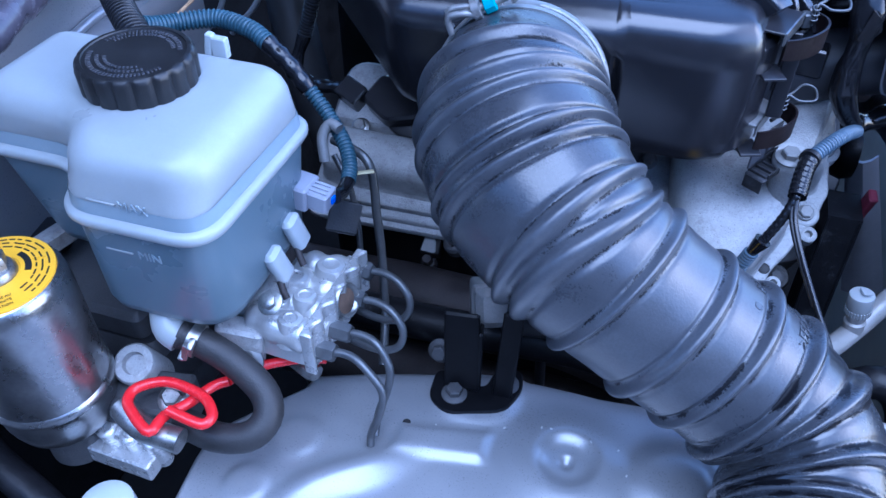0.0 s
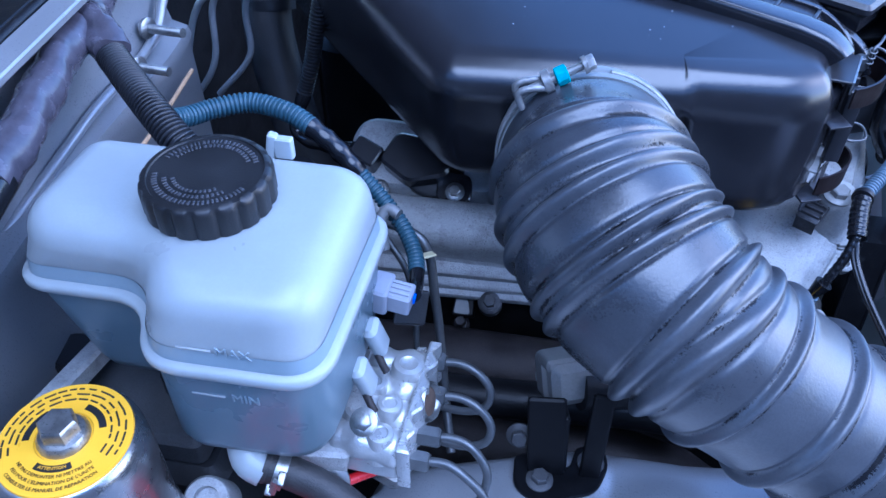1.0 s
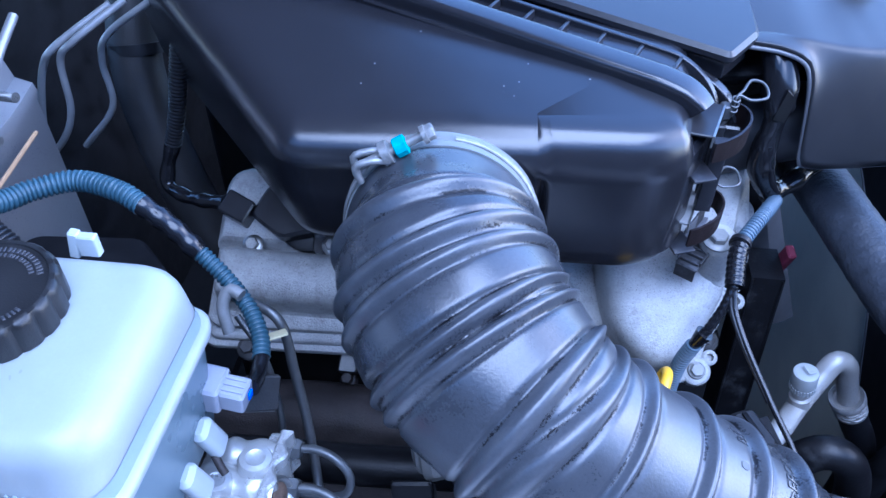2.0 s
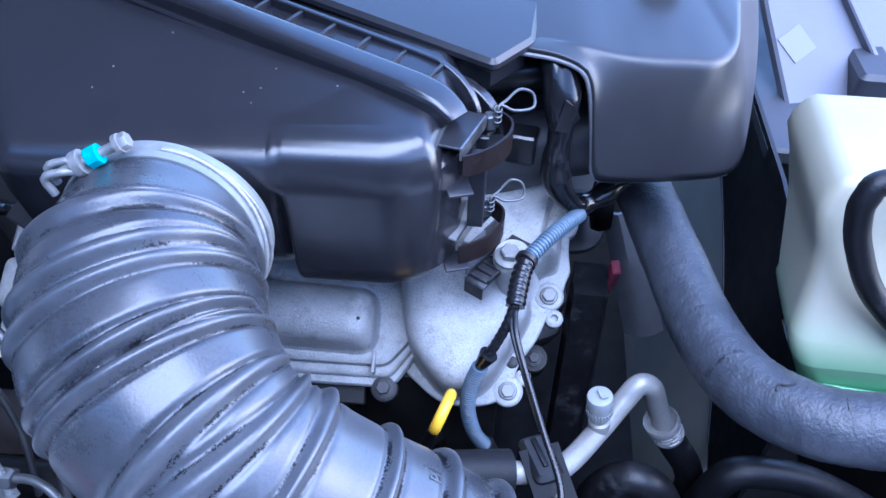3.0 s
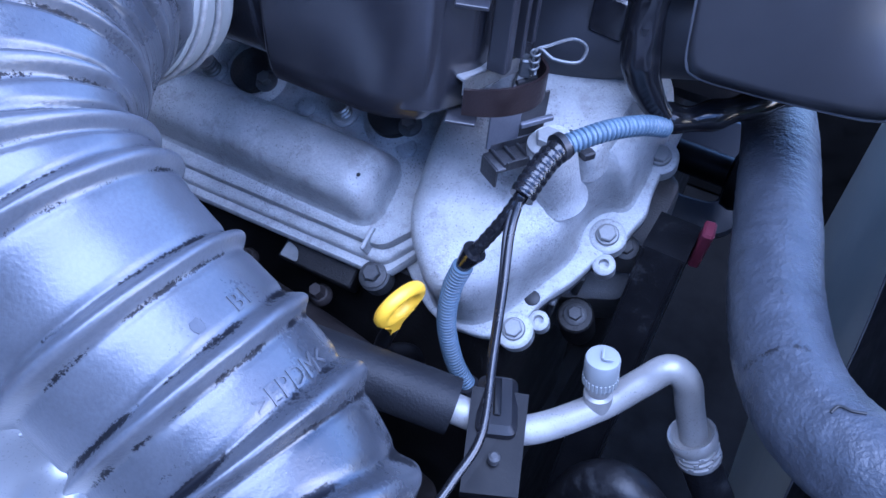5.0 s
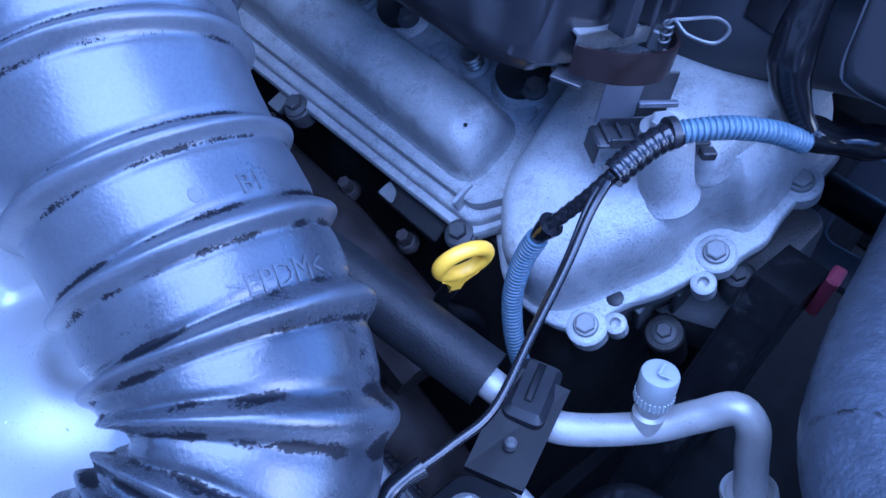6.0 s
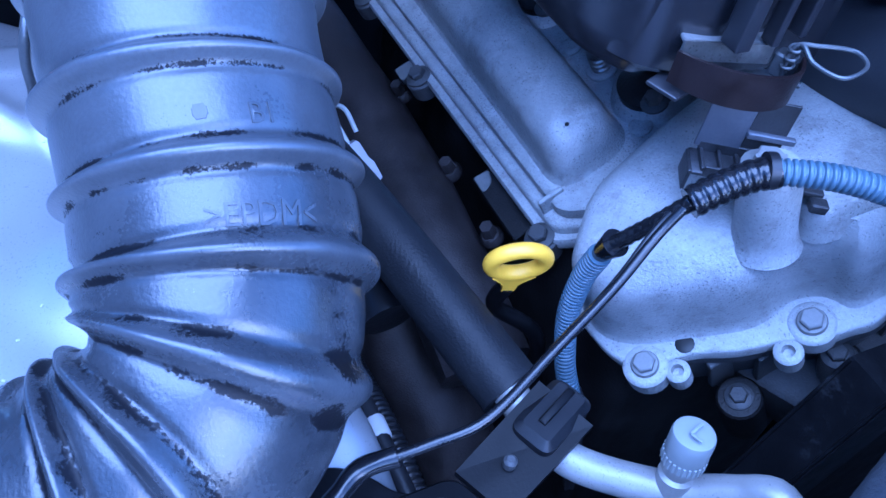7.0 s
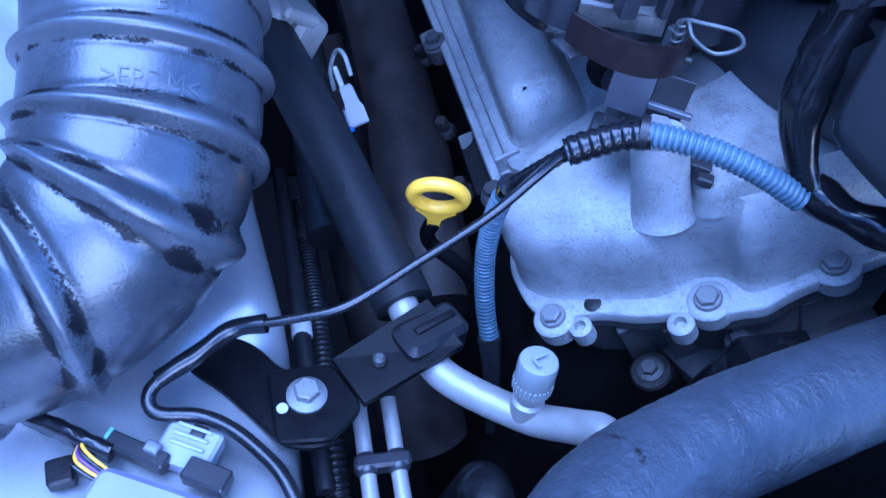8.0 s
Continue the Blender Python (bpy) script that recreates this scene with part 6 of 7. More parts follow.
def make_lamp_connector():
    t = thing("lamp_connector", (0.146, 0.262, 0.893), "pale grey lamp connector with coloured wires on the wing", "connector")
    part("housing", rbox(0.044, 0.028, 0.013, 0.005, pose(0.1672, 0.2480, 0.8945, 0, 0, 63)), M_LAVENDER, t, "lavender grey plastic housing")
    sock = part("socket", rbox(0.019, 0.015, 0.008, 0.002, pose(0.1405, 0.2605, 0.8935, 0, 0, 62)), M_GREY, t, "off-white moulded socket")
    for k in (-1, 0, 1):
        part("rib", rbox(0.012, 0.0012, 0.0016, 0.0004, pose(0.1385 + 0.0030 * k, 0.2615 - 0.0014 * k, 0.8980, 0, 0, 62)), M_GREY, sock)
    part("slot", rbox(0.0050, 0.0048, 0.0012, 0.0004, pose(0.1368, 0.2640, 0.8978, 0, 0, 62)), M_INK, sock)
    part("pad", rbox(0.0150, 0.0080, 0.0060, 0.0012, pose(0.1530, 0.2665, 0.8975, 0, 0, 60)), M_PLASTIC2, t, "dark grey pad")
    part("lock", rbox(0.0215, 0.0058, 0.0060, 0.0012, pose(0.1410, 0.2450, 0.8965, 0, 0, 58)), M_PLASTIC2, t, "black locking arm")
    part("lock_tab", rbox(0.0050, 0.0040, 0.0025, 0.0006, pose(0.1418, 0.2500, 0.9000, 0, 0, 58)), M_RISER, t)
    part("clip_pin", rbox(0.0080, 0.0016, 0.0030, 0.0005, pose(0.1355, 0.2352, 0.8975, 0, 0, -28)), M_PALEGREEN, t, "pale green pin")
    part("lead", tube([(0.1135, 0.1970, 0.8960), (0.1190, 0.2050, 0.8965), (0.1254, 0.2137, 0.8965), (0.1309, 0.2223, 0.8970), (0.1362, 0.2300, 0.8970), (0.1400, 0.2370, 0.8960)], lambda i, a: 0.0036 * (1 + 0.25 * math.cos(2 * a)) + 0.0002 * math.sin(i * 1.3 + 3 * a), 0.0016, 16), M_TAPE, t, "black taped lead")
    for k, mm in enumerate((M_YELLOW, M_LOOM, M_VIOLET, M_YELLOW, M_CABLE)):
        part("wire", tube([(0.1352 + 0.0006 * k, 0.2290 - 0.0006 * k, 0.8985), (0.1385 + 0.0014 * k, 0.2288 - 0.0006 * k, 0.9005), (0.1425 + 0.0014 * k, 0.2318 - 0.0004 * k, 0.9000), (0.1470 + 0.0012 * k, 0.2372 - 0.0002 * k, 0.8975)], 0.0006, 0.0012, 8), mm, t)
    return t


make_lamp_connector()
single("rubber_plug", rbox(0.0095, 0.0085, 0.006, 0.0014, pose(0.1415, 0.2205, 0.8895, 0, 0, 10)), M_RUBBER2, "square black rubber plug in the wing", "plug")


# ---- loom carrier on the timing cover ----
def make_carrier():
    t = thing("loom_carrier", (0.072, 0.425, 0.955), "dark steel loom carrier bolted to the timing cover", "bracket")
    d = V(0.53, 0.85, 0)
    o = V(0.0606, 0.4115, 0.9600)

    def at(k, z=0.0, side=0.0):
        p = o + d * k + V(0.85, -0.53, 0) * side
        return pose(p.x, p.y, p.z + z, 0, 0, 58)

    part("carrier_plate", rbox(0.046, 0.013, 0.0016, 0.0007, at(0.023)), M_CARRIER, t)
    part("end_flap", rbox(0.0012, 0.012, 0.009, 0.0005, at(0.000, -0.004)), M_CARRIER, t)
    part("side_lip", rbox(0.030, 0.0011, 0.0050, 0.0004, at(0.018, 0.0022, -0.0062)), M_CARRIER, t)
    part("side_lip", rbox(0.020, 0.0011, 0.0040, 0.0004, at(0.014, 0.0018, 0.0062)), M_CARRIER, t)
    for k in range(4):
        part("rung", rbox(0.0014, 0.0110, 0.0020 + 0.0006 * (k % 2), 0.0004, at(0.004 + 0.0062 * k, 0.0014)), M_CARRIER, t)
    part("saddle", rbox(0.012, 0.010, 0.0045, 0.0012, at(0.0315, 0.0026)), M_CARRIER, t)
    part("riser", rbox(0.0155, 0.0012, 0.022, 0.0005, pose(0.0600, 0.4225, 0.9735, 0, 0, 58)), M_RISER, t, "blue grey metal riser")
    part("rear_riser", rbox(0.0130, 0.0010, 0.020, 0.0004, pose(0.0672, 0.4350, 0.9745, 0, 0, 58)), M_SHADEALU, t)
    part("cross_bar", rbox(0.0165, 0.0025, 0.0025, 0.0006, pose(0.0690, 0.4355, 0.9710, 0, 0, 58)), M_RISER, t)
    bolt((0.0785, 0.4270, 0.9675), (0, -0.1, 1), 0.0055, 0.0065, parent=t, material=M_WORN)
    part("tie_foot", rbox(0.007, 0.0045, 0.004, 0.001, at(0.030, -0.003, 0.0105)), M_CARRIER, t)
    part("tie_foot", rbox(0.006, 0.0050, 0.004, 0.001, at(0.045, -0.003, 0.008)), M_CARRIER, t)
    return t


make_carrier()


# ---- harness between air cleaner and cover ----
hs = thing("taped_harness", (0.10, 0.462, 1.02), "glossy black taped wiring harness hanging from the cover", "wiring harness")
TW = [(0.0, 0.0060), (0.2, 0.0064), (0.36, 0.0074), (0.43, 0.0060), (0.48, 0.0046), (0.56, 0.0044), (0.64, 0.0056), (0.76, 0.0060), (0.88, 0.0046), (1.0, 0.0034)]
TP = spline([(0.0905, 0.4950, 1.0680), (0.0925, 0.4760, 1.0660), (0.0950, 0.4660, 1.0560), (0.0982, 0.4600, 1.0400), (0.0983, 0.4590, 1.0260), (0.0980, 0.4590, 1.0130), (0.1010, 0.4600, 0.9960), (0.1080, 0.4630, 0.9820), (0.1140, 0.4660, 0.9740)], 0.0014)[0]


def trunk_r(i, a):
    f = i / (len(TP) - 1)
    for (f0, r0), (f1, r1) in zip(TW, TW[1:]):
        if f <= f1:
            r = r0 + (r1 - r0) * (f - f0) / (f1 - f0)
            break
    crease = noise.noise(V(i * 0.09, 1.5 * math.cos(a), 1.5 * math.sin(a)))
    return 1.2 * r * (1 - 0.16 * math.cos(2 * a) + 0.16 * crease)


part("trunk", sweep(TP, trunk_r, 26), M_TAPE, hs)
flap = [V(0.0985, 0.4540, 1.0520), V(0.1040, 0.4560, 1.0470), V(0.1075, 0.4600, 1.0385), V(0.1010, 0.4530, 1.0330), V(0.0950, 0.4525, 1.0350)]
part("tape_flap", loft([flap, [p + V(0.0004, 0.0016, 0) for p in flap]]), M_TAPE, hs, "loose pointed end of tape")
part("branch", tube([(0.1120, 0.4690, 0.9720), (0.1230, 0.4780, 0.9700), (0.1370, 0.4900, 0.9730), (0.1600, 0.5150, 0.9800)], lambda i, a: 0.0064 + 0.0008 * math.sin(i * 0.9), 0.003, 18), M_TAPE, hs)
part("tie", lathe([(0.0040, -0.0018), (0.0052, -0.0018), (0.0052, 0.0018), (0.0040, 0.0018)], aim((0.0981, 0.4590, 1.0145), (0.1, 0.1, -1)), 20), M_LOOM, hs)
single("connector_box", rbox(0.0165, 0.014, 0.0185, 0.002, pose(0.0800, 0.4780, 1.0070, 0, 0, -8)), M_PLASTIC, "black plastic connector box behind the harness", "connector")
it = thing("intake_pipe", (0.10, 0.53, 1.03), "glossy black intake pipe under the engine cover", "pipe")
part("pipe", tube([(0.050, 0.510, 1.030), (0.085, 0.512, 1.034), (0.13, 0.520, 1.036), (0.160, 0.53, 1.034)], 0.013, 0.006, 28), M_PLASTIC, it)
single("throttle_pipe", tube([(0.020, 0.492, 0.972), (0.060, 0.492, 0.984), (0.100, 0.494, 0.999), (0.135, 0.500, 1.008), (0.150, 0.53, 1.012)], 0.0215, 0.005, 36), M_SLATE, "slate grey plastic pipe behind the harness", "pipe")
single("plenum", rbox(0.24, 0.16, 0.10, 0.02, pose(0.02, 0.62, 0.985)), M_PLENUM, "dark grey cast intake plenum behind the air cleaner", "plenum")

# ---- coil pack and rear looms ----
cp = thing("ignition_coil", (-0.175, 0.44, 0.93), "black ignition coil bolted to the valve cover", "ignition coil")
part("coil_body", prism(rpoly([(-0.206, 0.080, 0.006), (-0.184, 0.066, 0.006), (-0.156, 0.074, 0.008), (-0.158, 0.098, 0.008), (-0.196, 0.102, 0.006)], 5), 0.020, 0.036, 0.002, None, BANK), M_PLASTIC, cp)
part("coil_foot", prism(rpoly([(-0.165, 0.058, 0.008), (-0.140, 0.058, 0.009), (-0.142, 0.080, 0.008), (-0.165, 0.080, 0.004)], 5), 0.020, 0.026, 0.001, None, BANK), M_PLASTIC, cp)
part("coil_seal", lathe([(0.022, 0.019), (0.022, 0.0225), (0.020, 0.0235)], BANK @ pose(-0.170, 0.084, 0), 32), M_RUBBER2, cp)
part("coil_plug", rbox(0.020, 0.016, 0.016, 0.002, BANK @ pose(-0.2155, 0.085, 0.028, 0, 0, -25)), M_PLASTIC, cp, "black wiring plug")
bolt(bank(-0.152, 0.066, 0.026), BUP, 0.0042, 0.005, parent=cp)
single("valve_cover_bolt", bolt_mesh(0.0045, 0.006, aim(bank(-0.2044, 0.0632, 0.022), BUP)), M_STEEL, "zinc plated bolt on the valve cover", "bolt")

rl = thing("rear_loom", (-0.20, 0.335, 1.03), "blue and black corrugated wiring loom behind the reservoir", "wiring loom")
part("blue_conduit", corrugated([(-0.2700, 0.3095, 1.0560), (-0.2640, 0.3235, 1.0500), (-0.2560, 0.3350, 1.0480), (-0.2400, 0.3440, 1.0475), (-0.2200, 0.3410, 1.0460), (-0.2080, 0.3370, 1.0420)], 0.0052, 0.0024), M_BLUEDK, rl, "dark blue corrugated conduit")
part("taped_section", tube([(-0.2090, 0.3375, 1.0425), (-0.1950, 0.3340, 1.0330), (-0.1830, 0.3300, 1.0220)], lambda i, a: 0.0050 + 0.0004 * math.sin(i * 1.4), 0.002, 16), M_TAPE, rl, "black taped section")
part("blue_branch", corrugated([(-0.1840, 0.3305, 1.0230), (-0.1710, 0.3250, 1.0120), (-0.1580, 0.3150, 1.0030), (-0.1500, 0.3030, 0.9980), (-0.1465, 0.2920, 0.9965)], 0.0042, 0.0024), M_BLUEDK, rl, "dark blue corrugated branch")
part("tail", tube([(-0.1465, 0.2925, 0.9965), (-0.1445, 0.2800, 0.9990), (-0.1430, 0.2690, 1.0050)], 0.0036, 0.002, 12), M_TAPE, rl)
fl = thing("body_loom", (-0.28, 0.32, 1.06), "thick grey corrugated loom with crinkled tape at its root", "wiring loom")
part("conduit", corrugated([(-0.3230, 0.3580, 1.0680), (-0.2991, 0.3346, 1.0640), (-0.2757, 0.3130, 1.0600), (-0.2600, 0.3010, 1.0540), (-0.2490, 0.2960, 1.0470)], 0.0080, 0.0022), M_LOOM, fl)
part("taped_root", tube([(-0.3040, 0.2350, 1.0700), (-0.3086, 0.2609, 1.0715), (-0.3146, 0.2871, 1.0720), (-0.3230, 0.3164, 1.0725), (-0.3308, 0.3500, 1.0735), (-0.3380, 0.3900, 1.0750), (-0.3450, 0.4300, 1.0760)], lambda i, a: 0.0095 + 0.0006 * math.sin(i * 0.45 + 2 * a) + 0.0003 * math.sin(i * 1.3 - a), 0.003, 20), M_TAPE2, fl, "crinkled purple grey tape")
part("tape_collar", tube([(-0.3330, 0.3640, 1.0720), (-0.3220, 0.3560, 1.0700), (-0.3100, 0.3450, 1.0670)], lambda i, a: 0.0135 - 0.0003 * i + 0.0016 * math.sin(3 * a + 0.4 * i), 0.002, 18), M_TAPE2, fl)
part("taped_root", tube([(-0.3040, 0.240, 1.0700), (-0.3010, 0.215, 1.067), (-0.300, 0.17, 1.055)], 0.0088, 0.003, 18), M_TAPE, fl)

wc = thing("sensor_connector", (-0.1545, 0.266, 1.003), "light grey sensor connector with a blue lock", "connector")
part("shell", rbox(0.0150, 0.0150, 0.0140, 0.002, pose(-0.1600, 0.2655, 1.0080, 0, 6, -4)), M_GREY, wc)
part("plug", rbox(0.0110, 0.0115, 0.0105, 0.0016, pose(-0.1480, 0.2645, 1.0070, 0, 6, -4)), M_GREY, wc)
for dy in (-0.003, 0.0, 0.003):
    part("plug_rib", rbox(0.0095, 0.0010, 0.0008, 0.0003, pose(-0.1480, 0.2645 + dy, 1.0127, 0, 6, -4)), M_GREY, wc)
part("lock", rbox(0.0012, 0.0036, 0.0040, 0.0006, pose(-0.1420, 0.2652, 1.0064, 0, 6, -4)), M_BLUEDOT, wc, "bright blue lock")
bp = thing("bulkhead_bracket", (-0.155, 0.30, 0.96), "grey sheet metal bracket behind the connector, plate coloured as shaded", "bracket")
part("plate", rbox(0.017, 0.0016, 0.018, 0.002, pose(-0.1490, 0.2880, 0.9750, -30, 20, 25)), M_SHADEALU, bp)
part("hook", tube([(-0.1660, 0.3060, 0.9950), (-0.1690, 0.3120, 1.0060), (-0.1660, 0.3170, 1.0120), (-0.1600, 0.3150, 1.0110)], 0.0030, 0.002, 14), M_WORN, bp)
part("yellow_tag", rbox(0.012, 0.009, 0.001, 0.001, pose(-0.1480, 0.3140, 0.9860, -30, 0, 30)), M_CREAM, bp, "cream plastic tag")
single("reservoir_bracket", prism(rpoly([(-0.268, 0.296, 0.004), (-0.200, 0.292, 0.004), (-0.186, 0.306, 0.004), (-0.206, 0.326, 0.006), (-0.255, 0.322, 0.006)], 5), 1.028, 1.0325, 0.001), M_BLKMETAL, "black steel bracket behind the reservoir", "bracket")

# ---- rear corner: painted body panel, studs, pipes ----
def make_rear_panel():
    ys = [0.10 + 0.02 * k for k in range(19)]
    bm = bmesh.new()
    prof = [(-0.3250, 0.900), (-0.3260, 1.010), (-0.3235, 1.0165), (-0.3250, 1.0220), (-0.3300, 1.0235), (-0.3350, 1.0250), (-0.3385, 1.0400), (-0.3405, 1.0650), (-0.3430, 1.0900)]
    rows = []
    for y in ys:
        sh = -0.020 * max(0, (y - 0.42) / 0.1) ** 1.4 + 0.012 * max(0, 0.30 - y) / 0.1
        rows.append([bm.verts.new((x + sh, y, z)) for x, z in prof])
    for a, b in zip(rows, rows[1:]):
        for j in range(len(prof) - 1):
            bm.faces.new((a[j], b[j], b[j + 1], a[j + 1]))
    ob = single("rear_panel", bm, M_PAINT, "silver painted body panel with a folded flange", "body panel", kind="structure", smooth=50)
    for p, q in (((-0.3390, 0.4200, 1.0400), (-0.3080, 0.4130, 1.0430)), ((-0.3360, 0.3950, 1.0290), (-0.3090, 0.3900, 1.0310))):
        p, q = V(*p), V(*q)
        st = thing("panel_stud", p, "zinc plated threaded stud with a round flange", "stud", "studs of the rear panel")
        part("shank", sweep(spline([p, p.lerp(q, 0.5), q], 0.0006)[0], lambda i, a: 0.0026 + 0.0003 * (i % 2), 12), M_STEEL, st)
        part("washer", lathe([(0.0055, 0), (0.0065, 0.001), (0.0065, 0.003), (0.0045, 0.004)], aim(p + (q - p).normalized() * 0.004, q - p), 20), M_STEEL, st)
    single("panel_bead", tube([(-0.3330, 0.470, 1.060), (-0.3330, 0.443, 1.0475), (-0.3325, 0.429, 1.0365), (-0.3320, 0.3996, 1.0305), (-0.3320, 0.3491, 1.0300), (-0.3320, 0.3096, 1.0260), (-0.330, 0.25, 1.022)], 0.0028, 0.005, 12), M_PAINT, "raised silver painted bead along the body panel", "trim", kind="structure")
    single("trim_strip", rbox(0.013, 0.46, 0.005, 0.0018, pose(-0.3275, 0.33, 1.0900, 0, 8, 3)), M_PAINT, "silver painted upper wing edge", "trim", kind="structure")
    single("trim_seal", tube([(-0.326, 0.10, 1.090), (-0.336, 0.30, 1.0915), (-0.350, 0.56, 1.093)], 0.0030, 0.01, 12), M_RUBBER2, "black rubber wing seal", "seal", kind="structure")
    single("wing_top", rbox(0.12, 0.50, 0.008, 0.003, pose(-0.402, 0.34, 1.082, 0, -6, 3)), M_RUBBER2, "glossy black outer panel edge", "body panel", kind="structure")
    single("sealant_strip", tube([(-0.311, 0.27, 1.008), (-0.3125, 0.36, 1.008), (-0.318, 0.43, 1.008)], 0.0013, 0.006, 8), M_GOLD, "thin amber sealant bead along the flange", "sealant")


make_rear_panel()
for pts in ([(-0.290, 0.50, 1.055), (-0.3208, 0.48, 1.036), (-0.334, 0.48, 1.0211), (-0.3442, 0.48, 0.9953), (-0.3569, 0.48, 0.9507), (-0.362, 0.482, 0.930)],
            [(-0.280, 0.50, 1.058), (-0.3081, 0.48, 1.0401), (-0.3213, 0.48, 1.0258), (-0.3266, 0.48, 0.9896), (-0.340, 0.48, 0.965), (-0.3636, 0.48, 0.9417), (-0.368, 0.482, 0.930)],
            [(-0.272, 0.52, 1.050), (-0.302, 0.508, 1.030), (-0.3120, 0.508, 1.010), (-0.3150, 0.508, 0.975), (-0.345, 0.508, 0.940)]):
    single("fuel_pipe", tube(pts, 0.0023, 0.003, 12), M_PALEPIPE, "bent steel fuel pipe near the firewall", "pipe", "fuel pipes")
bl = thing("upright_loom", (-0.283, 0.53, 0.90), "black corrugated loom hanging behind the air cleaner", "wiring loom")
part("conduit", corrugated([(-0.250, 0.506, 1.045), (-0.257, 0.500, 1.015), (-0.263, 0.496, 0.985), (-0.2705, 0.4925, 0.9590)], 0.0058, 0.0026), M_LOOM, bl)
part("lead", tube([(-0.270, 0.493, 0.961), (-0.2765, 0.488, 0.942), (-0.2760, 0.482, 0.931), (-0.262, 0.474, 0.930), (-0.245, 0.466, 0.934), (-0.226, 0.458, 0.940)], lambda i, a: 0.0050 + 0.0005 * math.sin(i * 0.9), 0.003, 14), M_TAPE, bl)
hh = thing("heater_hose", (-0.33, 0.58, 0.95), "thick dark grey heater hose with a black clamp", "hose")
part("hose_body", tube([(-0.34, 0.66, 1.045), (-0.328, 0.60, 1.015), (-0.322, 0.565, 0.965), (-0.30, 0.54, 0.90), (-0.27, 0.52, 0.84)], 0.019, 0.006, 28), M_WEATHER, hh)
part("clamp", lathe([(0.0194, -0.004), (0.0206, -0.004), (0.0206, 0.004), (0.0194, 0.004)], aim((-0.323, 0.575, 0.982), (0.1, -0.35, -0.9)), 30), M_LOOM, hh)
single("booster", lathe([(0.05, -0.125), (0.05, -0.06), (0.085, -0.05), (0.092, -0.01), (0.085, 0.02), (0.05, 0.035)], aim((-0.44, 0.30, 0.93), (1, 0, 0)), 40), M_BLKMETAL, "round black brake booster on the firewall", "booster")
def make_cylinder():
    t = thing("master_cylinder", (-0.285, 0.245, 0.85), "aluminium master cylinder body under the reservoir, coloured as shaded", "cylinder")
    part("body", rbox(0.12, 0.080, 0.070, 0.012, pose(-0.285, 0.245, 0.890)), M_SHADEALU, t)
    part("bore", lathe([(0.020, -0.07), (0.024, -0.065), (0.024, 0.055), (0.021, 0.060), (0.012, 0.062)], aim((-0.285, 0.240, 0.905), (1, 0, 0)), 28), M_SHADEALU, t)
    part("upper_deck", rbox(0.10, 0.070, 0.020, 0.006, pose(-0.285, 0.247, 0.934)), M_CAST, t)
    part("flange", rbox(0.012, 0.104, 0.080, 0.008, pose(-0.344, 0.245, 0.895)), M_CAST, t)
    for y in (0.203, 0.287):
        part("flange_nut", bolt_mesh(0.0055, 0.008, aim((-0.338, y, 0.905), (1, 0, 0))), M_STEEL, t)
    for x in (-0.315, -0.255):
        part("port", lathe([(0.012, -0.006), (0.012, 0.010), (0.010, 0.012)], pose(x, 0.247, 0.944), 20), M_RUBBER2, t, "black rubber grommet")
    for x in (-0.320, -0.262):
        part("side_plug", bolt_mesh(0.0060, 0.006, aim((x, 0.2055, 0.900), (0, -1, 0))), M_STEEL, t)
    return t


make_cylinder()
single("support_arm", rbox(0.010, 0.12, 0.012, 0.003, pose(-0.300, 0.215, 0.965, -8, 0, -6)), M_ALU, "grey aluminium support arm beside the accumulator", "bracket")

# ---- front end ----
sh = thing("fan_shroud", (0.25, 0.62, 0.60), "dark plastic fan shroud in front of the engine", "fan shroud")
part("face", rbox(0.012, 0.56, 0.46, 0.004, pose(0.256, 0.75, 0.695)), M_SHROUD, sh, "olive grey inner face")
EDGE = [(0.475, 0.745), (0.501, 0.772), (0.548, 0.829), (0.606, 0.862), (0.668, 0.886), (0.75, 0.915), (0.86, 0.945)]
cowl = EDGE + [(0.86, 0.960), (0.530, 0.960), (0.455, 0.952), (0.455, 0.911), (0.405, 0.911), (0.405, 0.70)]
part("cowl", loft([[V(x, y, z) for y, z in cowl] for x in (0.2490, 0.2462)]), M_COWL, sh, "satin black cowl")
part("cowl_edge", tube([(0.2462, y, z) for y, z in EDGE], 0.0011, 0.006, 8), M_SHROUDEDGE, sh)
part("top_lip", rbox(0.040, 0.45, 0.012, 0.004, pose(0.266, 0.790, 0.951)), M_SHROUDEDGE, sh)


def make_fan():
    t = thing("cooling_fan", (0.150, 0.605, 0.865), "dark grey plastic engine cooling fan blade behind the hose", "fan")
    part("hub", lathe([(0.010, -0.050), (0.010, -0.008), (0.020, -0.006), (0.022, 0.0), (0.020, 0.008), (0.004, 0.010)], aim((0.150, 0.605, 0.865), (1, 0, 0)), 28), M_BLKMETAL, t)
    secs = []
    for k in range(9):
        f = k / 8
        lead, trail = V(0.150, 0.598, 0.866).lerp(V(0.1925, 0.598, 0.7235), f), V(0.176, 0.606, 0.866).lerp(V(0.2270, 0.600, 0.7300), f ** 0.85)
        row = [lead.lerp(trail, u) + V(0, -0.010 * math.sin(math.pi * u) * (1 - 0.3 * f), 0) for u in (0, 0.25, 0.5, 0.75, 1)]
        secs.append(row + [p + V(0, 0.003, 0) for p in reversed(row)])
    part("blade", loft(secs), M_FAN, t)
    return t


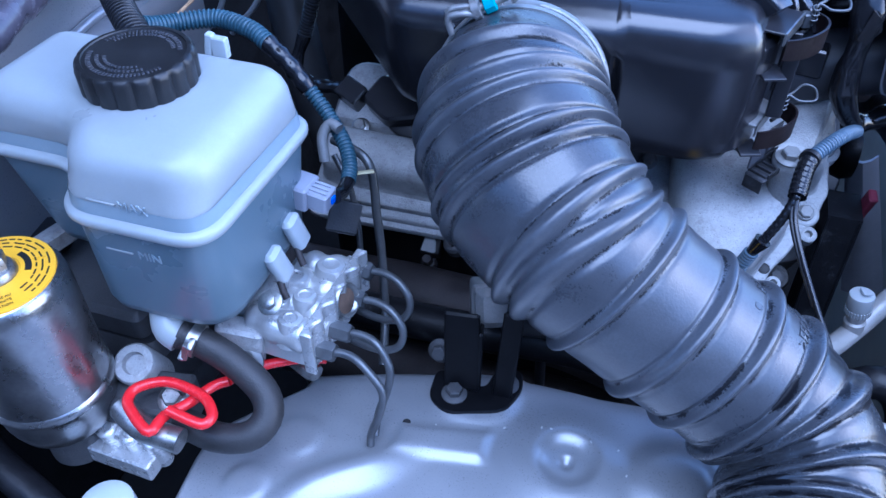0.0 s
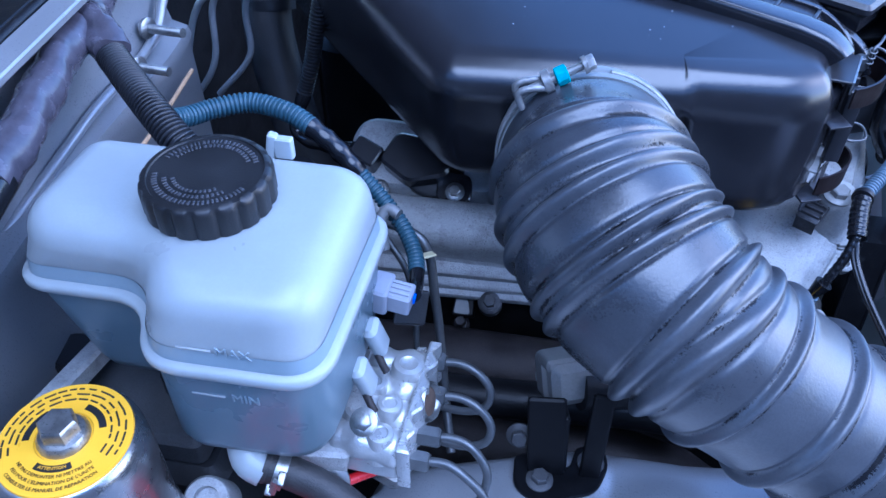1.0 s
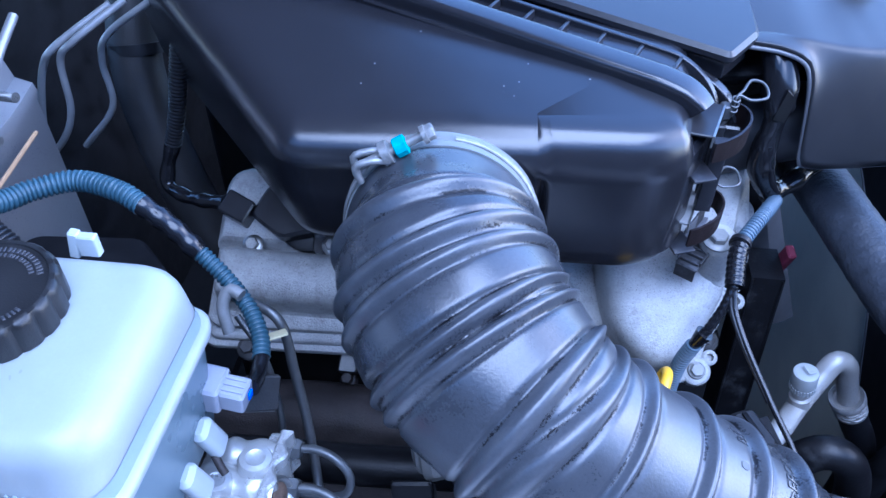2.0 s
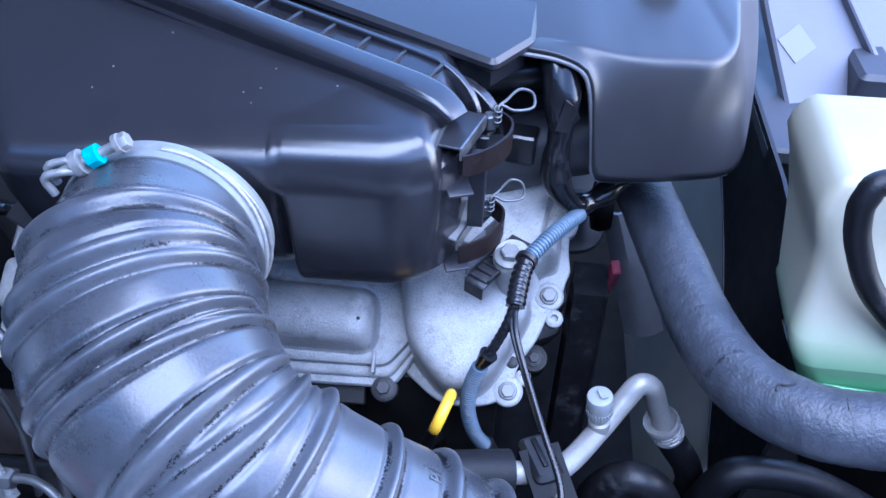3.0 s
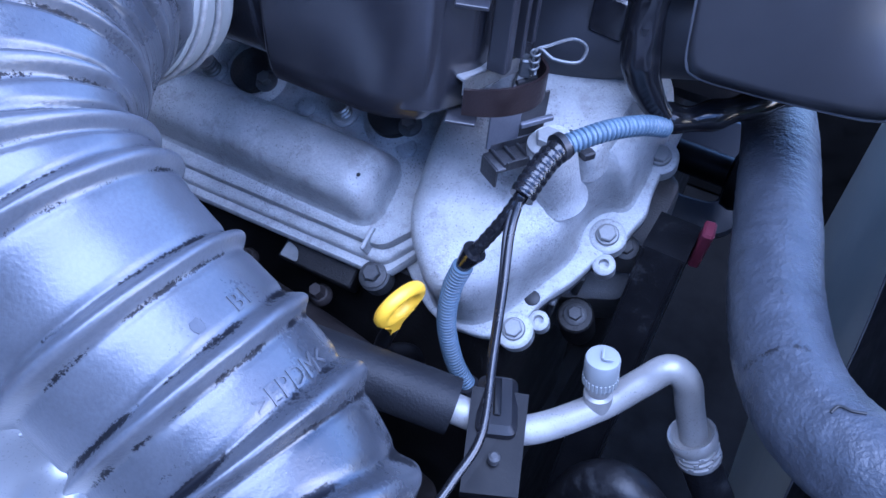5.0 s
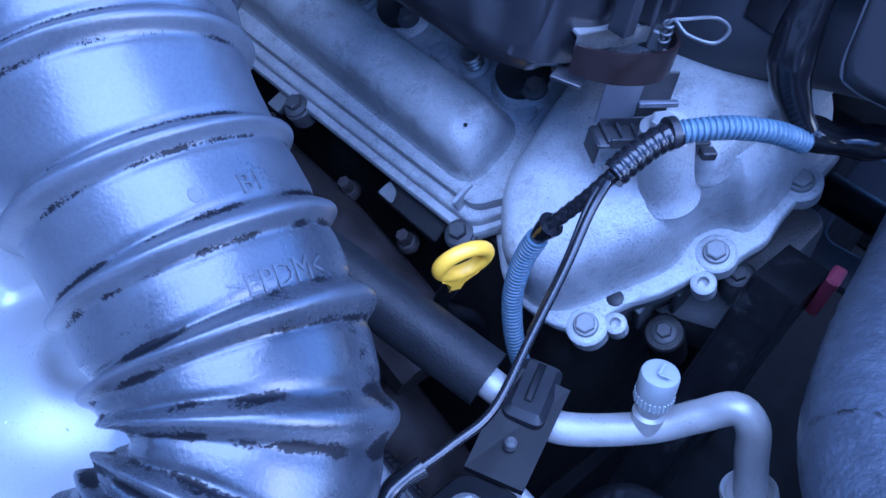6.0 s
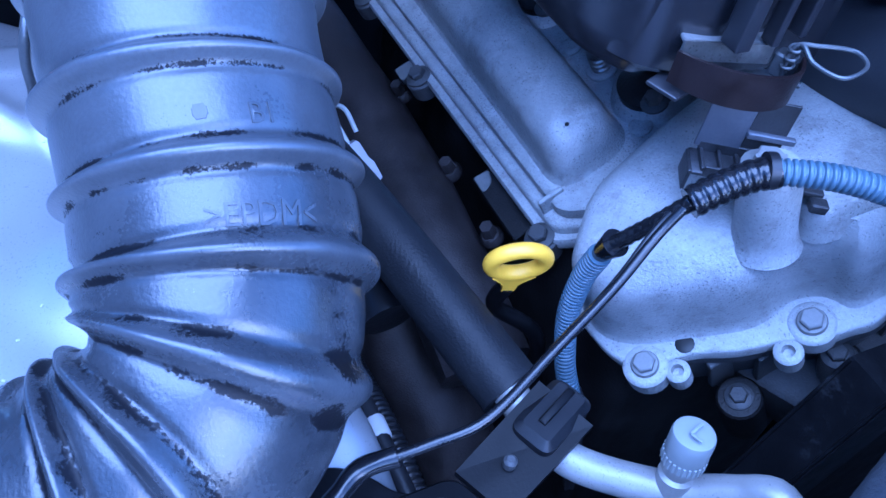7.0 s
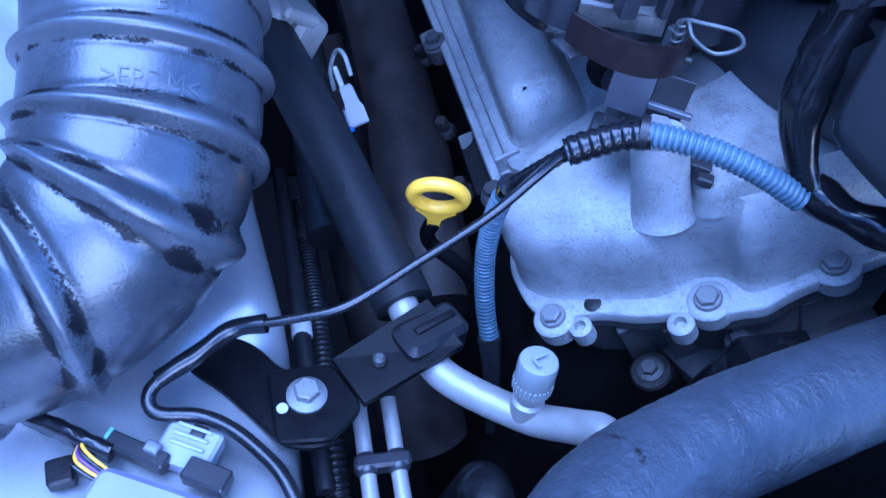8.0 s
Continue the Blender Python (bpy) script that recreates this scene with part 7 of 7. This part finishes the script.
make_fan()
tp = thing("radiator_panel", (0.36, 0.68, 0.97), "blue grey radiator top panel with a white label", "panel")
PM = aim((0.2748, 0.6608, 0.985), (0.20, -0.61, 0.766))
part("plate", prism(rpoly([(-0.016, -0.095, 0.006), (0.20, -0.080, 0.01), (0.20, 0.16, 0.01), (-0.010, 0.16, 0.01), (-0.018, 0.030, 0.01)], 4), -0.010, 0.0, 0.002, None, PM), M_PANEL, tp)
part("fold", rbox(0.005, 0.20, 0.010, 0.002, PM @ pose(0.050, 0.010, 0.002, 0, 0, 14)), M_PANEL, tp)
part("label", rbox(0.0218, 0.0218, 0.0006, 0.0008, PM @ pose(0, 0, 0.0004, 0, 0, 28)), M_STICKER, tp, "blank white paper label")
part("leg", rbox(0.030, 0.30, 0.24, 0.006, pose(0.330, 0.78, 0.86)), M_SHROUDEDGE, tp)
def make_engine_hook():
    m = aim((0.1250, 0.6350, 0.8250), (0.10, -0.62, 0.78))
    outer = rpoly([(-0.034, -0.034, 0.026), (0.034, -0.034, 0.026), (0.036, 0.050, 0.012), (-0.036, 0.050, 0.012)], 6)
    hole = rpoly([(-0.016, -0.010, 0.010), (0.016, -0.010, 0.010), (0.016, 0.012, 0.010), (-0.016, 0.012, 0.010)], 6)
    bm = bmesh.new()
    rings = [[bm.verts.new(m @ V(p.x, p.y, z)) for p in o] for o, z in ((hole, 0), (hole, 0.006), (grow(hole, 0.0015), 0.008), (grow(outer, -0.002), 0.008), (outer, 0.006), (outer, 0))]
    n = len(rings[0])
    for a, b in zip(rings, rings[1:] + rings[:1]):
        for k in range(n):
            bm.faces.new((a[k], a[(k + 1) % n], b[(k + 1) % n], b[k]))
    return single("slotted_bracket", bm, M_SLATE, "dark slate engine hook plate with an oval hole", "bracket")


make_engine_hook()
single("pulley_rim", rbox(0.006, 0.010, 0.034, 0.002, pose(0.1480, 0.4930, 0.8950, 20, 0, 10)), M_PINK, "dusky pink painted marker behind the hose", "marker")
db = thing("drive_belt", (0.13, 0.45, 0.60), "wide black ribbed rubber drive belt in front of the engine", "belt")
part("band", loft([[V(0.1230 + dx, 0.47, 0.900), V(0.1230 + dx, 0.50, 0.900), V(0.118 + dx, 0.43, 0.60), V(0.118 + dx, 0.40, 0.60)] for dx in (0, 0.022)]), M_RUBBER2, db)
for x in (0.1236, 0.1434):
    part("edge_cord", tube([(x, 0.4695, 0.899), (x - 0.0025, 0.4345, 0.75), (x - 0.005, 0.3995, 0.601)], 0.0009, 0.03, 8), M_RUBBER2, db)
single("lower_hose", tube([(0.128, 0.366, 0.760), (0.1415, 0.368, 0.826), (0.1500, 0.366, 0.852), (0.1620, 0.364, 0.862), (0.1770, 0.364, 0.850), (0.190, 0.366, 0.815), (0.195, 0.366, 0.76)], 0.0105, 0.005, 22), M_RUBBER2, "bent black rubber hose below the pipe", "hose", "bent hoses below the pipe")
single("lower_hose", tube([(0.210, 0.386, 0.72), (0.2130, 0.386, 0.800), (0.2190, 0.386, 0.832), (0.2310, 0.388, 0.8440), (0.2620, 0.391, 0.8400), (0.2930, 0.391, 0.826), (0.34, 0.391, 0.795)], 0.0098, 0.005, 22), M_RUBBER2, "bent black rubber hose below the tank", "hose", "bent hoses below the pipe")

# small items between engine and wing
wn_cap = thing("washer_bottle", (-0.212, 0.128, 0.895), "white plastic washer bottle neck with its cap beside the wing", "washer bottle")
part("cap", lathe([(0.012, 0.0), (0.0135, 0.002), (0.0130, 0.010), (0.009, 0.0125), (0.002, 0.013)], pose(-0.213, 0.134, 0.893), 28), M_WHITE, wn_cap)
part("tab", rbox(0.014, 0.010, 0.008, 0.003, pose(-0.198, 0.131, 0.899)), M_WHITE, wn_cap)
part("neck", lathe([(0.011, -0.05), (0.011, 0.001)], pose(-0.213, 0.134, 0.893), 24), M_WHITE, wn_cap)
single("washer_hose", tube([(-0.34, 0.165, 0.90), (-0.29, 0.142, 0.897), (-0.245, 0.128, 0.890), (-0.21, 0.112, 0.880)], 0.0085, 0.005, 18), M_RUBBER2, "black rubber hose beside the wing", "hose")
fc = thing("floating_connector", (-0.057, 0.339, 0.86), "pale grey connector hanging on a wire beside the engine", "connector")
fm2 = pose(-0.0570, 0.3390, 0.8760, 20, -35, 0)
part("housing", loft([[fm2 @ V(x * k, y * k, z) for x, y in ((-0.0048, -0.0050), (0.0048, -0.0050), (0.0048, 0.0050), (-0.0048, 0.0050))] for z, k in ((-0.0115, 0.80), (-0.0105, 1.0), (-0.002, 1.0), (0.001, 0.78), (0.009, 0.70), (0.0105, 0.55))]), M_GREY, fc)
for dx in (-0.0030, 0.0, 0.0030):
    part("housing_rib", rbox(0.0010, 0.0012, 0.0090, 0.0003, fm2 @ pose(dx, -0.0053, -0.0058)), M_GREY, fc)
part("latch", rbox(0.0045, 0.0030, 0.012, 0.001, pose(-0.0655, 0.3325, 0.8870, 20, -35, 0)), M_WHITE, fc)
part("lock", rbox(0.006, 0.006, 0.003, 0.001, pose(-0.0495, 0.3370, 0.8650, 20, -35, 0)), M_BLUEDOT, fc, "bright blue lock")
part("wire", tube([(-0.064, 0.339, 0.889), (-0.072, 0.336, 0.8965), (-0.080, 0.333, 0.893), (-0.083, 0.331, 0.883), (-0.080, 0.330, 0.872)], 0.0012, 0.002, 10), M_WHITE, fc)
part("wire_plug", rbox(0.0060, 0.0055, 0.0065, 0.0012, pose(-0.0790, 0.3300, 0.8720, 10, -20, 0)), M_WHITE, fc)
part("lead", tube([(-0.049, 0.338, 0.863), (-0.042, 0.338, 0.840), (-0.040, 0.34, 0.78)], 0.0036, 0.003, 12), M_LOOM, fc)
cl = thing("wing_loom", (0.05, 0.305, 0.80), "black wiring loom with a white tape band along the wing", "wiring loom")
part("conduit", corrugated([(-0.06, 0.312, 0.80), (0.0, 0.312, 0.815), (0.06, 0.312, 0.830), (0.12, 0.312, 0.825), (0.18, 0.315, 0.80)], 0.0055, 0.003), M_LOOM, cl)
part("lead", tube([(-0.05, 0.300, 0.835), (0.02, 0.302, 0.845), (0.08, 0.303, 0.850), (0.14, 0.306, 0.845)], 0.0040, 0.005, 12), M_LOOM, cl)
part("tape_band", lathe([(0.0043, -0.005), (0.0047, -0.004), (0.0047, 0.004), (0.0043, 0.005)], aim((0.065, 0.3028, 0.8490), (1, 0, 0.05)), 16), M_PAPER, cl, "white tape band")
